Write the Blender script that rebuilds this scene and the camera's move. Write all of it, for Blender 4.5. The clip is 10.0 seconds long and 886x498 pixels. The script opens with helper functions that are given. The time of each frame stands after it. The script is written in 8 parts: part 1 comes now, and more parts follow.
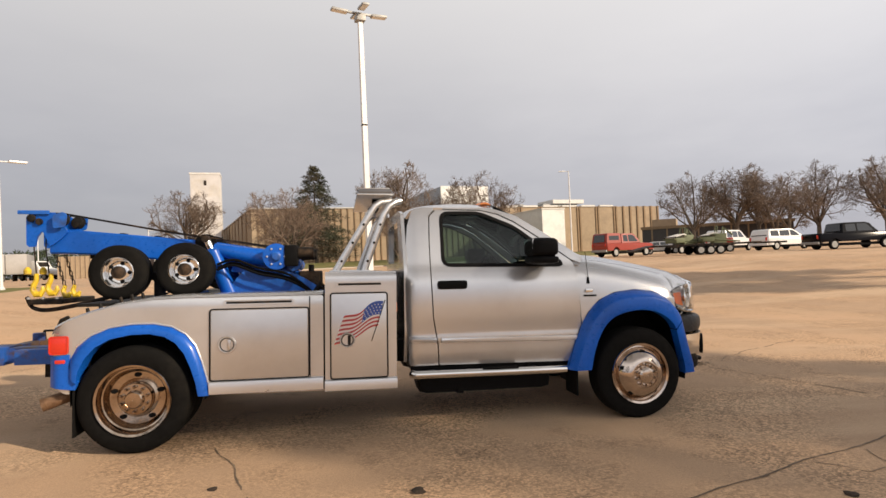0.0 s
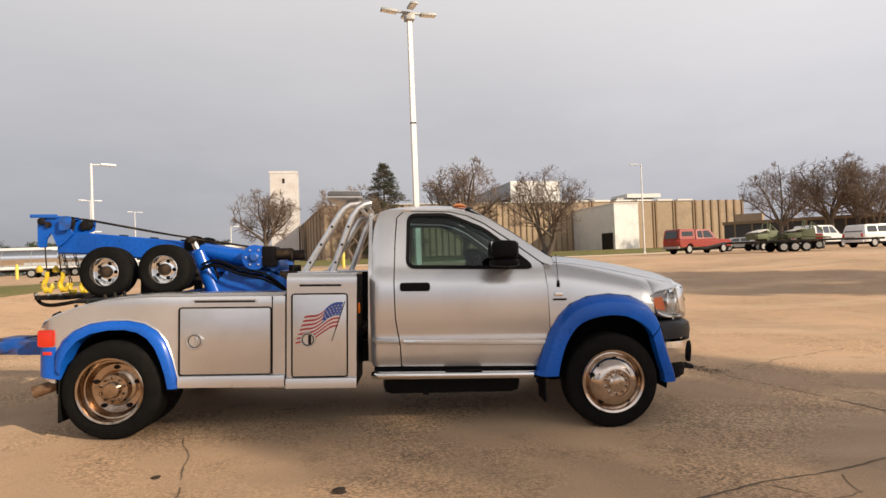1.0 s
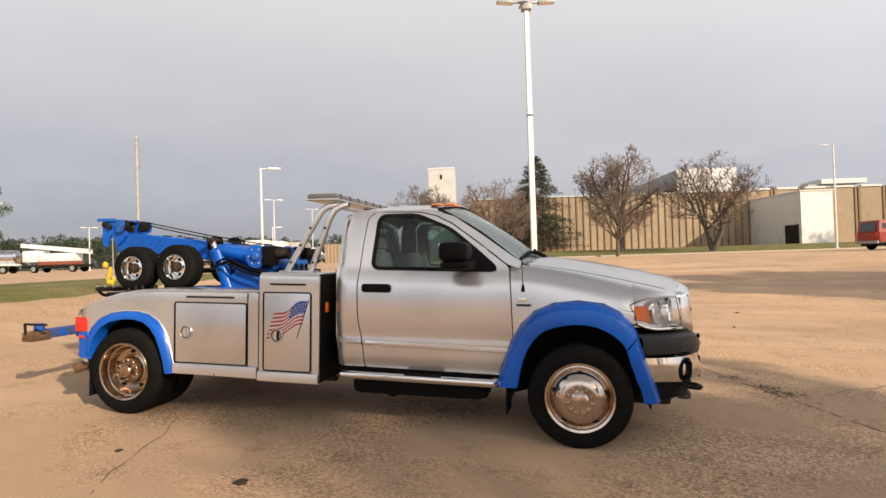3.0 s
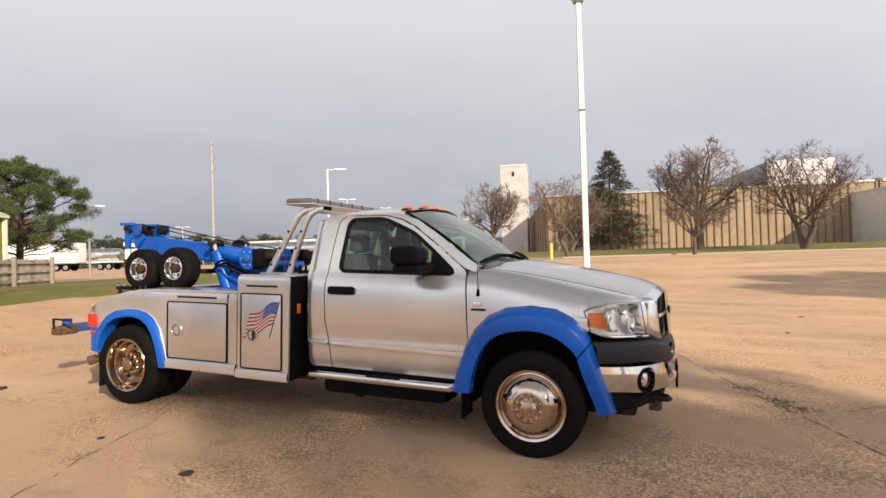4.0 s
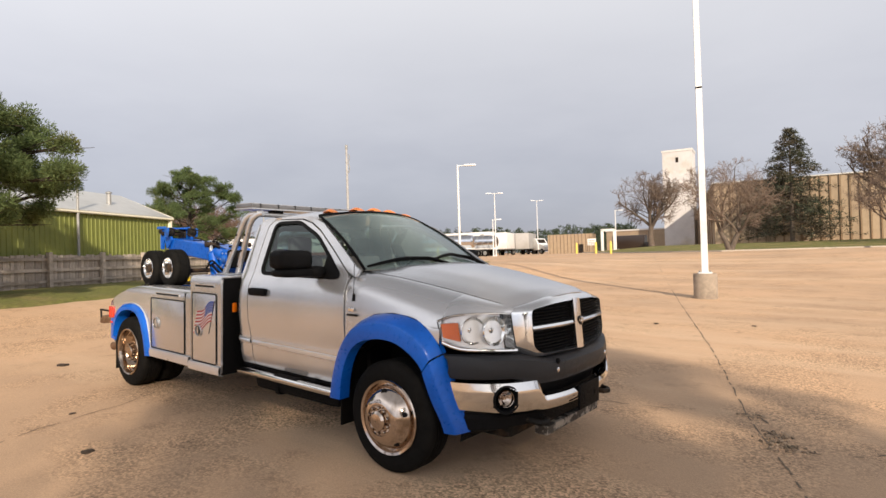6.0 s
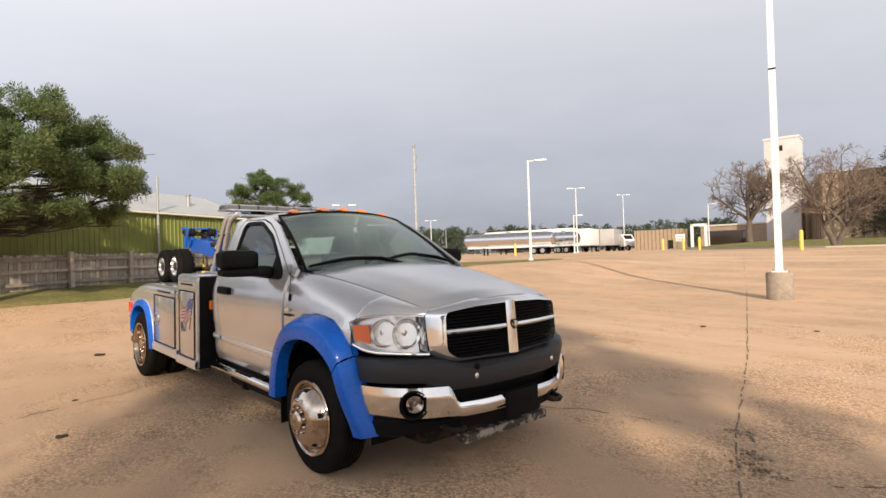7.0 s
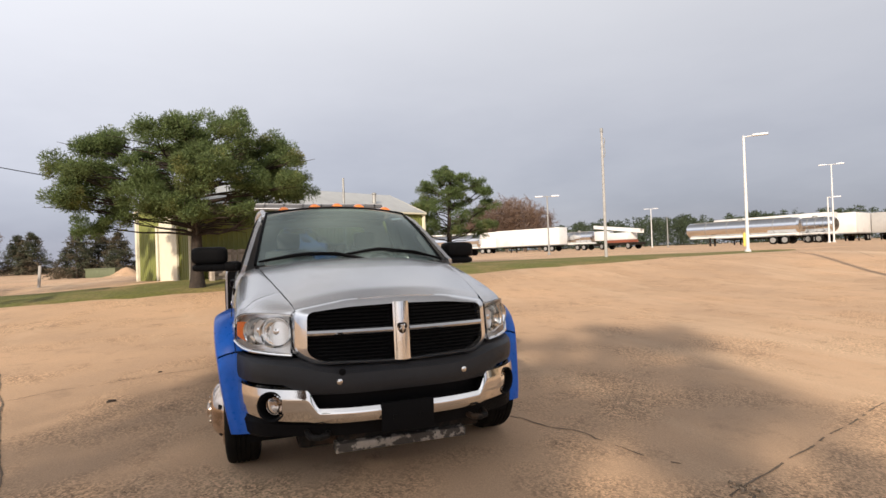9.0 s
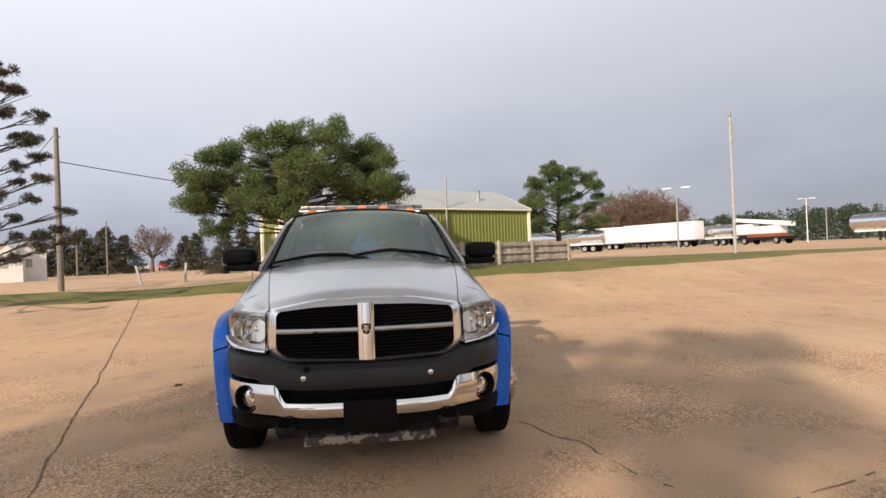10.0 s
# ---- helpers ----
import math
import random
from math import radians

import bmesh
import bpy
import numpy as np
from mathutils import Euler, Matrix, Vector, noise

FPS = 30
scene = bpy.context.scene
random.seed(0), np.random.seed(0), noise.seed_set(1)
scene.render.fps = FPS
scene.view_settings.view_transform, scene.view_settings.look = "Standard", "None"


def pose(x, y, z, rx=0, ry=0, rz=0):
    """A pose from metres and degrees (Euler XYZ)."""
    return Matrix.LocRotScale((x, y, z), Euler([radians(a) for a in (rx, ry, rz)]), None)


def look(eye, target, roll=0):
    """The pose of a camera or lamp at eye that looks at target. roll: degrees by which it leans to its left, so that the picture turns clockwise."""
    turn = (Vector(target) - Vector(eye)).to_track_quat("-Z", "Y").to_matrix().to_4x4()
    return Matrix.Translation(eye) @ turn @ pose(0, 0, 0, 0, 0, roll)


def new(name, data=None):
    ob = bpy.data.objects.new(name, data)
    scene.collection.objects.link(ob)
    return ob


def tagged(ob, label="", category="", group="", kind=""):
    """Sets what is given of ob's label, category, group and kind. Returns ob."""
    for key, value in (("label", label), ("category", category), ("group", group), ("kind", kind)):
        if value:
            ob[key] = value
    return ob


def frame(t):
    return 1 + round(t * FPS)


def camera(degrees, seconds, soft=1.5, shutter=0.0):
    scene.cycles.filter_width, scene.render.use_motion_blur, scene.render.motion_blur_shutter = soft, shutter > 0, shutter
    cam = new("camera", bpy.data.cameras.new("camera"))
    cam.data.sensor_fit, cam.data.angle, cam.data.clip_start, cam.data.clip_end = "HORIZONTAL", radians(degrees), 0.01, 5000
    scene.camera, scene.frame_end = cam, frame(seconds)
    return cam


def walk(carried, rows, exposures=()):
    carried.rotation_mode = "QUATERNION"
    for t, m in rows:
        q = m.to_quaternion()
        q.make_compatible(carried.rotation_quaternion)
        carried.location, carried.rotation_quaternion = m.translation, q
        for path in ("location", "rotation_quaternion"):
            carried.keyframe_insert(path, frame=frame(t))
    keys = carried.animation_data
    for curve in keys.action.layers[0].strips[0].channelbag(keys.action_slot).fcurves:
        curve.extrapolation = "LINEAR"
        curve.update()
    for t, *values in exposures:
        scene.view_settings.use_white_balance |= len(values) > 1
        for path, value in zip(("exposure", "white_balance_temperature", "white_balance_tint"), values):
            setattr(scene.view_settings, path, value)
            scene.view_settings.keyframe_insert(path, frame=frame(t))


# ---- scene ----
cam = camera(77.0, 10.0)
# the lot falls gently towards the front of the truck: LOT turns the truck's own level frame into the true one
_up = Vector((-0.032, -0.009, 1)).normalized()
_ax = (Vector((1, 0, 0)) - _up * _up.x).normalized()
_ay = _up.cross(_ax)
LOT = Matrix((_ax, _ay, _up)).to_4x4()
# seconds, eye, target, roll in the truck's frame
PATH = [
    (0, (1.555, -5.752, 1.37), (1.913, -3.786, 1.438), -0.8),
    (0.5, (2.002, -5.769, 1.4), (2.239, -3.784, 1.459), -0.5),
    (1, (2.498, -5.861, 1.419), (2.594, -3.864, 1.473), -0.4),
    (1.5, (2.963, -5.811, 1.444), (2.913, -3.812, 1.491), -0.2),
    (2, (3.435, -5.796, 1.461), (3.226, -3.807, 1.502), -0.1),
    (2.5, (3.801, -5.706, 1.466), (3.454, -3.737, 1.503), -0.0),
    (4, (5.117, -5.287, 1.541), (4.379, -3.428, 1.562), 0.2),
    (4.5, (5.632, -5.093, 1.559), (4.763, -3.292, 1.578), 0.1),
    (5, (6.084, -4.768, 1.59), (5.084, -3.036, 1.598), 0.2),
    (5.5, (6.567, -4.467, 1.61), (5.451, -2.808, 1.615), 0.1),
    (6, (6.985, -4.035, 1.634), (5.746, -2.465, 1.628), -0.0),
    (7.5, (8.101, -2.685, 1.662), (6.53, -1.447, 1.641), -0.3),
    (8, (8.314, -2.17, 1.665), (6.643, -1.072, 1.636), -0.4),
    (8.5, (8.511, -1.566, 1.658), (6.729, -0.659, 1.621), -0.8),
    (9, (8.678, -0.981, 1.658), (6.797, -0.301, 1.618), -1.0),
    (9.5, (8.813, -0.391, 1.67), (6.862, 0.047, 1.624), -1.3),
    (10, (8.902, 0.088, 1.671), (6.917, 0.322, 1.628), -1.6),
]
walk(cam, [(t, LOT @ look(e, g, r)) for t, e, g, r in PATH],
     [(0, -0.12, 6850, 10), (2.5, 0.0, 6800, 10), (5, 0.10, 6550, 10), (7.5, 0.12, 6450, 10), (10, -0.03, 6400, 10)])

# ---- light ----
SUN_AZ, SUN_EL = radians(-36), radians(25)
world = bpy.data.worlds.new("sky")
scene.world = world
world.use_nodes = True
wn, wl = world.node_tree.nodes, world.node_tree.links
wn.clear()


def wnode(kind, **values):
    n = wn.new(kind)
    for k, v in values.items():
        n.inputs[k].default_value = v
    return n


sky = wn.new("ShaderNodeTexSky")
sky.sky_type, sky.sun_disc = "NISHITA", False
sky.sun_elevation, sky.sun_rotation = SUN_EL, radians(90) - SUN_AZ
clear = wn.new("ShaderNodeMix"); clear.data_type, clear.blend_type = "RGBA", "MULTIPLY"
clear.inputs[0].default_value = 1.0
clear.inputs[7].default_value = (0.10, 0.10, 0.10, 1)
wl.new(sky.outputs[0], clear.inputs[6])
co = wn.new("ShaderNodeTexCoord")
mp = wn.new("ShaderNodeMapping"); mp.inputs["Scale"].default_value = (1.0, 1.0, 3.2)
wl.new(co.outputs["Generated"], mp.inputs[0])
n1 = wnode("ShaderNodeTexNoise", Scale=1.5, Detail=6.0, Roughness=0.55)
wl.new(mp.outputs[0], n1.inputs["Vector"])
ramp = wn.new("ShaderNodeValToRGB")
ramp.color_ramp.elements[0].position, ramp.color_ramp.elements[0].color = 0.30, (0.350, 0.364, 0.462, 1)
ramp.color_ramp.elements[1].position, ramp.color_ramp.elements[1].color = 0.68, (0.606, 0.61, 0.692, 1)
wl.new(n1.outputs[0], ramp.inputs[0])
# the cloud deck is thinner and brighter overhead than at the horizon
sep = wn.new("ShaderNodeSeparateXYZ"); wl.new(co.outputs["Generated"], sep.inputs[0])
lift = wn.new("ShaderNodeMapRange")
for k, v in zip((1, 2, 3, 4), (0.05, 0.42, 0.0, 0.93)):
    lift.inputs[k].default_value = v
wl.new(sep.outputs[2], lift.inputs[0])
deck = wn.new("ShaderNodeMix"); deck.data_type = "RGBA"
deck.inputs[7].default_value = (0.97, 0.965, 0.995, 1)
wl.new(lift.outputs[0], deck.inputs[0]); wl.new(ramp.outputs[0], deck.inputs[6])
# thick grey cloud straight above
thick = wn.new("ShaderNodeMapRange"); thick.interpolation_type = "SMOOTHSTEP"
for k, v in zip((1, 2, 3, 4), (0.46, 0.80, 0.0, 0.95)):
    thick.inputs[k].default_value = v
wl.new(sep.outputs[2], thick.inputs[0])
above = wn.new("ShaderNodeMix"); above.data_type = "RGBA"
above.inputs[7].default_value = (0.28, 0.265, 0.26, 1)
wl.new(thick.outputs[0], above.inputs[0]); wl.new(deck.outputs[2], above.inputs[6])
cover = wn.new("ShaderNodeMix"); cover.data_type = "RGBA"
cover.inputs[0].default_value = 0.88
wl.new(clear.outputs[2], cover.inputs[6]); wl.new(above.outputs[2], cover.inputs[7])
# the deck is thinner, and so brighter, towards the sun's side
side = wn.new("ShaderNodeVectorMath"); side.operation = "DOT_PRODUCT"
side.inputs[1].default_value = (0.5, -0.866, 0.0)
wl.new(co.outputs["Generated"], side.inputs[0])
thin = wn.new("ShaderNodeMapRange")
for k, v in zip((1, 2, 3, 4), (-1.0, 0.4, 0.84, 1.42)):
    thin.inputs[k].default_value = v
wl.new(side.outputs["Value"], thin.inputs[0])
shade_ = wn.new("ShaderNodeMix"); shade_.data_type, shade_.blend_type = "RGBA", "MULTIPLY"
shade_.inputs[0].default_value = 1.0
wl.new(cover.outputs[2], shade_.inputs[6]); wl.new(thin.outputs[0], shade_.inputs[7])
bg = wnode("ShaderNodeBackground", Strength=0.95)
wl.new(shade_.outputs[2], bg.inputs[0])
wo = wn.new("ShaderNodeOutputWorld"); wl.new(bg.outputs[0], wo.inputs[0])

sun_data = bpy.data.lights.new("sun", "SUN")
sun_data.energy, sun_data.angle, sun_data.color = 5.0, radians(1.0), (1.0, 0.85, 0.68)
sun = new("sun", sun_data)
sun.matrix_world = look((math.cos(SUN_EL) * math.cos(SUN_AZ) * 90, math.cos(SUN_EL) * math.sin(SUN_AZ) * 90, math.sin(SUN_EL) * 90), (0, 0, 0))


# ---- materials ----
def material(name, colour, rough=0.6, metal=0.0, spread=0.12, scale=6.0, bump=0.0, bump_scale=60.0, second=None, second_scale=1.2,
             second_at=(0.5, 0.68), coat=0.0, per_object=0.0, per_island=0.0, rough_spread=0.0):
    """Painted, stone, wood or metal surface: fine grain, larger stains and relief, at world size."""
    m = bpy.data.materials.new(name)
    m.use_nodes = True
    t, l = m.node_tree.nodes, m.node_tree.links
    b = t["Principled BSDF"]
    b.inputs["Roughness"].default_value, b.inputs["Metallic"].default_value = rough, metal
    b.inputs["Coat Weight"].default_value, b.inputs["Coat Roughness"].default_value = coat, 0.06
    tc = t.new("ShaderNodeTexCoord")
    src = tc.outputs["Object"]
    fine = t.new("ShaderNodeTexNoise")
    fine.inputs["Scale"].default_value, fine.inputs["Detail"].default_value, fine.inputs["Roughness"].default_value = scale, 8, 0.65
    l.new(src, fine.inputs["Vector"])
    mr = t.new("ShaderNodeMapRange")
    for k, v in zip((1, 2, 3, 4), (0.25, 0.75, 1 - spread, 1 + spread)):
        mr.inputs[k].default_value = v
    l.new(fine.outputs[0], mr.inputs[0])
    factor = mr.outputs[0]
    for weight, source in ((per_object, "ShaderNodeObjectInfo"), (per_island, "ShaderNodeNewGeometry")):
        if weight:
            info = t.new(source)
            r = t.new("ShaderNodeMapRange")
            r.inputs[3].default_value, r.inputs[4].default_value = 1 - weight, 1 + weight
            l.new(info.outputs["Random" if weight is per_object and source == "ShaderNodeObjectInfo" else "Random Per Island"], r.inputs[0])
            mu = t.new("ShaderNodeMath"); mu.operation = "MULTIPLY"
            l.new(factor, mu.inputs[0]); l.new(r.outputs[0], mu.inputs[1])
            factor = mu.outputs[0]
    base = t.new("ShaderNodeMix"); base.data_type = "RGBA"
    base.inputs[6].default_value = (*colour, 1)
    base.inputs[7].default_value = (*(second or colour), 1)
    base.inputs[0].default_value = 0
    if second:
        big = t.new("ShaderNodeTexNoise")
        big.inputs["Scale"].default_value, big.inputs["Detail"].default_value, big.inputs["Roughness"].default_value = second_scale, 6, 0.6
        l.new(src, big.inputs["Vector"])
        sr = t.new("ShaderNodeMapRange")
        sr.inputs[1].default_value, sr.inputs[2].default_value = second_at
        l.new(big.outputs[0], sr.inputs[0]); l.new(sr.outputs[0], base.inputs[0])
    mul = t.new("ShaderNodeMix"); mul.data_type, mul.blend_type = "RGBA", "MULTIPLY"
    mul.inputs[0].default_value = 1
    l.new(base.outputs[2], mul.inputs[6]); l.new(factor, mul.inputs[7])
    l.new(mul.outputs[2], b.inputs["Base Color"])
    if rough_spread:
        rr = t.new("ShaderNodeMapRange")
        for k, v in zip((1, 2, 3, 4), (0.3, 0.7, max(rough - rough_spread, 0.02), rough + rough_spread)):
            rr.inputs[k].default_value = v
        l.new(fine.outputs[0], rr.inputs[0]); l.new(rr.outputs[0], b.inputs["Roughness"])
    if bump:
        bn = t.new("ShaderNodeTexNoise")
        bn.inputs["Scale"].default_value, bn.inputs["Detail"].default_value = bump_scale, 5
        l.new(src, bn.inputs["Vector"])
        bp = t.new("ShaderNodeBump")
        bp.inputs["Strength"].default_value, bp.inputs["Distance"].default_value = min(bump, 1), 0.02
        l.new(bn.outputs[0], bp.inputs["Height"]); l.new(bp.outputs[0], b.inputs["Normal"])
    return m


def glass(name, tint, shine=1.5, sky_veil=0.0):
    """Thin pane: clear through, with a mirror sheen that grows at a slant."""
    m = bpy.data.materials.new(name)
    m.use_nodes = True
    t, l = m.node_tree.nodes, m.node_tree.links
    t.remove(t["Principled BSDF"])
    clear_, gloss, fr, mixer = t.new("ShaderNodeBsdfTransparent"), t.new("ShaderNodeBsdfGlossy"), t.new("ShaderNodeFresnel"), t.new("ShaderNodeMixShader")
    clear_.inputs[0].default_value = (*tint, 1)
    gloss.inputs["Color"].default_value, gloss.inputs["Roughness"].default_value = (0.95, 0.97, 0.97, 1), 0.02
    fr.inputs["IOR"].default_value = shine
    l.new(fr.outputs[0], mixer.inputs[0]); l.new(clear_.outputs[0], mixer.inputs[1]); l.new(gloss.outputs[0], mixer.inputs[2])
    last = mixer.outputs[0]
    # even pale teal coat over the pane, standing in for reflected sky
    if sky_veil:
        film, over = t.new("ShaderNodeBsdfDiffuse"), t.new("ShaderNodeMixShader")
        film.inputs[0].default_value = (0.42, 0.55, 0.53, 1)
        over.inputs[0].default_value = sky_veil
        l.new(last, over.inputs[1]); l.new(film.outputs[0], over.inputs[2])
        last = over.outputs[0]
    l.new(last, t["Material Output"].inputs[0])
    return m


SILVER = material("silver_paint", (0.63, 0.63, 0.635), 0.25, 0.72, 0.02, 220, 0.0, second=(0.56, 0.555, 0.55), second_scale=1.3, coat=0.5, rough_spread=0.0)
BLUE = material("blue_paint", (0.004, 0.105, 0.52), 0.30, 0.0, 0.10, 30, second=(0.004, 0.080, 0.40), second_scale=2.0, coat=0.20, rough_spread=0.05)
BLUE_WORN = material("worn_blue_paint", (0.008, 0.115, 0.50), 0.42, 0.0, 0.18, 22, 0.15, 40, second=(0.03, 0.05, 0.12), second_scale=3.5, second_at=(0.56, 0.70))
CHROME = material("chrome", (0.78, 0.76, 0.73), 0.09, 1.0, 0.04, 25, rough_spread=0.05)
CHROME_SOFT = material("satin_chrome", (0.80, 0.80, 0.80), 0.08, 0.94, 0.04, 20, rough_spread=0.05)
CHROME_DIRTY = material("brown_stained_chrome", (0.46, 0.37, 0.29), 0.14, 1.0, 0.18, 22, second=(0.24, 0.165, 0.11), second_scale=6, rough_spread=0.08)
ALU = material("brushed_aluminium", (0.66, 0.66, 0.66), 0.32, 0.9, 0.08, 60, rough_spread=0.08)
SILL = material("polished_sill", (0.72, 0.72, 0.73), 0.30, 0.7, 0.03, 4, rough_spread=0.03)
BLACK = material("black_plastic", (0.008, 0.008, 0.0085), 0.48, 0.0, 0.2, 50, 0.25, 400, rough_spread=0.12)
TRIM = material("grey_black_bumper_plastic", (0.024, 0.025, 0.028), 0.42, 0.0, 0.15, 40, 0.3, 500, rough_spread=0.1)
RUBBER = material("tyre_rubber", (0.009, 0.0088, 0.0085), 0.75, 0.0, 0.25, 18, 0.3, 120, second=(0.018, 0.016, 0.013), second_scale=3.0, second_at=(0.52, 0.8))
STEEL_DARK = material("dark_greasy_steel", (0.022, 0.021, 0.020), 0.55, 0.4, 0.3, 25, 0.4, 60, second=(0.09, 0.06, 0.04), second_scale=5)
RUST = material("rusty_steel", (0.16, 0.09, 0.05), 0.62, 0.5, 0.3, 25, 0.4, 70, second=(0.36, 0.25, 0.16), second_scale=6)
FLAKED = material("flaked_white_paint", (0.050, 0.043, 0.037), 0.7, 0.2, 0.2, 30, 0.5, 80, second=(0.31, 0.275, 0.235), second_scale=17, second_at=(0.50, 0.56))
CHROME_RIM = material("brown_tinted_chrome", (0.62, 0.53, 0.46), 0.10, 1.0, 0.10, 22, second=(0.40, 0.32, 0.25), second_scale=7, second_at=(0.50, 0.66), rough_spread=0.05)
BOWL = material("bright_lamp_reflector", (0.86, 0.85, 0.83), 0.04, 0.97, 0.03, 20, rough_spread=0.03)
LAMP_WELL = material("silver_lamp_housing", (0.86, 0.86, 0.86), 0.20, 0.55, 0.05, 20)
AMBER = material("amber_lens", (0.80, 0.18, 0.004), 0.30, 0.0, 0.12, 60)
# roof lenses: sky reflection is mixed into the amber as a paler colour
AMBER_ROOF = material("sky_paled_amber_lens", (0.74, 0.23, 0.055), 0.25, 0.0, 0.12, 60, coat=0.5)
RED = material("red_lens", (0.62, 0.03, 0.012), 0.25, 0.0, 0.10, 60, coat=0.6)
# matt rubber, plastic and greasy steel shine little
for dull in (BLACK, TRIM, RUBBER, STEEL_DARK, BLUE):
    dull.node_tree.nodes["Principled BSDF"].inputs["Specular IOR Level"].default_value = {"blue_paint": 0.25, "grey_black_bumper_plastic": 0.32}.get(dull.name, 0.05)
YELLOW = material("yellow_hook_paint", (0.72, 0.50, 0.03), 0.45, 0.0, 0.2, 30, second=(0.3, 0.2, 0.05), second_scale=12)
STRIPE_RED = material("red_flag_vinyl", (0.40, 0.045, 0.045), 0.42, 0.0, 0.15, 30)
STRIPE_WHITE = material("white_flag_vinyl", (0.66, 0.62, 0.60), 0.42, 0.0, 0.08, 30)
FLAG_BLUE = material("blue_flag_vinyl", (0.025, 0.07, 0.30), 0.42, 0.0, 0.15, 30)
SEAT = material("grey_seat_cloth", (0.10, 0.10, 0.105), 0.9, 0.0, 0.15, 60, 0.3, 300)
DASH = material("grey_dashboard", (0.12, 0.12, 0.12), 0.7, 0.0, 0.1, 50)
BARGLASS = material("smoked_lamp_cover", (0.10, 0.10, 0.105), 0.18, 0.0, 0.1, 20, coat=0.5)
WINDOW = glass("tinted_window_glass", (0.36, 0.50, 0.48), 1.5)
WINDSCREEN = glass("sky_veiled_windscreen_glass", (0.52, 0.68, 0.66), 2.1, 0.22)
LENS = glass("clear_lens", (0.97, 0.97, 0.97), 1.45)
REAR_GLASS = glass("dark_rear_glass", (0.34, 0.40, 0.38), 1.8)


# ---- building helpers ----
def mesh_of(name, bm, mat, smooth=35):
    me = bpy.data.meshes.new(name)
    bm.normal_update()
    bm.to_mesh(me)
    bm.free()
    if smooth:
        me.shade_smooth()
        me.set_sharp_from_angle(angle=radians(smooth))
    for m in (mat if isinstance(mat, (list, tuple)) else [mat]):
        me.materials.append(m)
    return me


def part(name, bm, mat, parent, label="", smooth=35, at=None):
    ob = new(name, mesh_of(name, bm, mat, smooth))
    ob.parent = parent
    if at is not None:
        ob.matrix_local = at
    return tagged(ob, label) if label else ob


def share(name, me, parent, at, label=""):
    ob = new(name, me)
    ob.parent = parent
    ob.matrix_local = at
    return tagged(ob, label) if label else ob


def thing(name, at, label, category, group="", kind=""):
    ob = new(name)
    ob.empty_display_size = 0.2
    ob.matrix_world = at
    return tagged(ob, label, category, group, kind)


def add_box(bm, x0, x1, y0, y1, z0, z1, bevel=0.0, m=None, mat=0):
    g = bmesh.ops.create_cube(bm, size=1, matrix=Matrix.LocRotScale(((x0 + x1) / 2, (y0 + y1) / 2, (z0 + z1) / 2), None, (abs(x1 - x0), abs(y1 - y0), abs(z1 - z0))))
    vs = g["verts"]
    if bevel:
        es = list({e for v in vs for e in v.link_edges})
        r = bmesh.ops.bevel(bm, geom=es, offset=bevel, segments=2, profile=0.6, affect="EDGES")
        vs = list({v for f in r["faces"] for v in f.verts} | {v for v in vs if v.is_valid})
    if m is not None:
        bmesh.ops.transform(bm, matrix=m, verts=vs)
    if mat:
        for f in {f for v in vs for f in v.link_faces}:
            f.material_index = mat
    return vs


def boxed(*a, **k):
    bm = bmesh.new()
    add_box(bm, *a, **k)
    return bm


def add_tube(bm, pts, radius, sides=8, closed=False, caps=True):
    """A round bar along points; radius is a number or one for each point."""
    pts = [Vector(p) for p in pts]
    rad = radius if isinstance(radius, (list, tuple)) else [radius] * len(pts)
    rings, n = [], len(pts)
    ref = None
    for i, p in enumerate(pts):
        a = pts[(i - 1) % n] if (i or closed) else p
        b = pts[(i + 1) % n] if (i < n - 1 or closed) else p
        d = (b - a).normalized()
        if ref is None:
            ref = d.orthogonal().normalized()
        ref = (ref - d * ref.dot(d))
        ref = ref.normalized() if ref.length > 1e-6 else d.orthogonal().normalized()
        s = d.cross(ref)
        rings.append([bm.verts.new(p + (ref * math.cos(2 * math.pi * k / sides) + s * math.sin(2 * math.pi * k / sides)) * rad[i]) for k in range(sides)])
    for i in range(n if closed else n - 1):
        r0, r1 = rings[i], rings[(i + 1) % n]
        for k in range(sides):
            bm.faces.new((r0[k], r0[(k + 1) % sides], r1[(k + 1) % sides], r1[k]))
    if caps and not closed and sides > 2:
        bm.faces.new(rings[0][::-1])
        bm.faces.new(rings[-1])
    return rings


def tube(*a, **k):
    bm = bmesh.new()
    add_tube(bm, *a, **k)
    return bm


def add_lathe(bm, prof, sides=32, axis="y", centre=(0, 0, 0), mat=0, caps=True):
    """Turns (radius, along) points round an axis through centre."""
    rings = []
    for r, a in prof:
        ring = []
        for k in range(sides):
            c, s = math.cos(2 * math.pi * k / sides) * r, math.sin(2 * math.pi * k / sides) * r
            p = {"y": (c, a, s), "z": (c, s, a), "x": (a, c, s)}[axis]
            ring.append(bm.verts.new(Vector(p) + Vector(centre)))
        rings.append(ring)
    for r0, r1 in zip(rings, rings[1:]):
        for k in range(sides):
            f = bm.faces.new((r0[k], r0[(k + 1) % sides], r1[(k + 1) % sides], r1[k]))
            f.material_index = mat
    for ring in (rings[-1:] if caps == "end" else (rings[0], rings[-1]) if caps else ()):
        f = bm.faces.new(ring)
        f.material_index = mat
    return rings


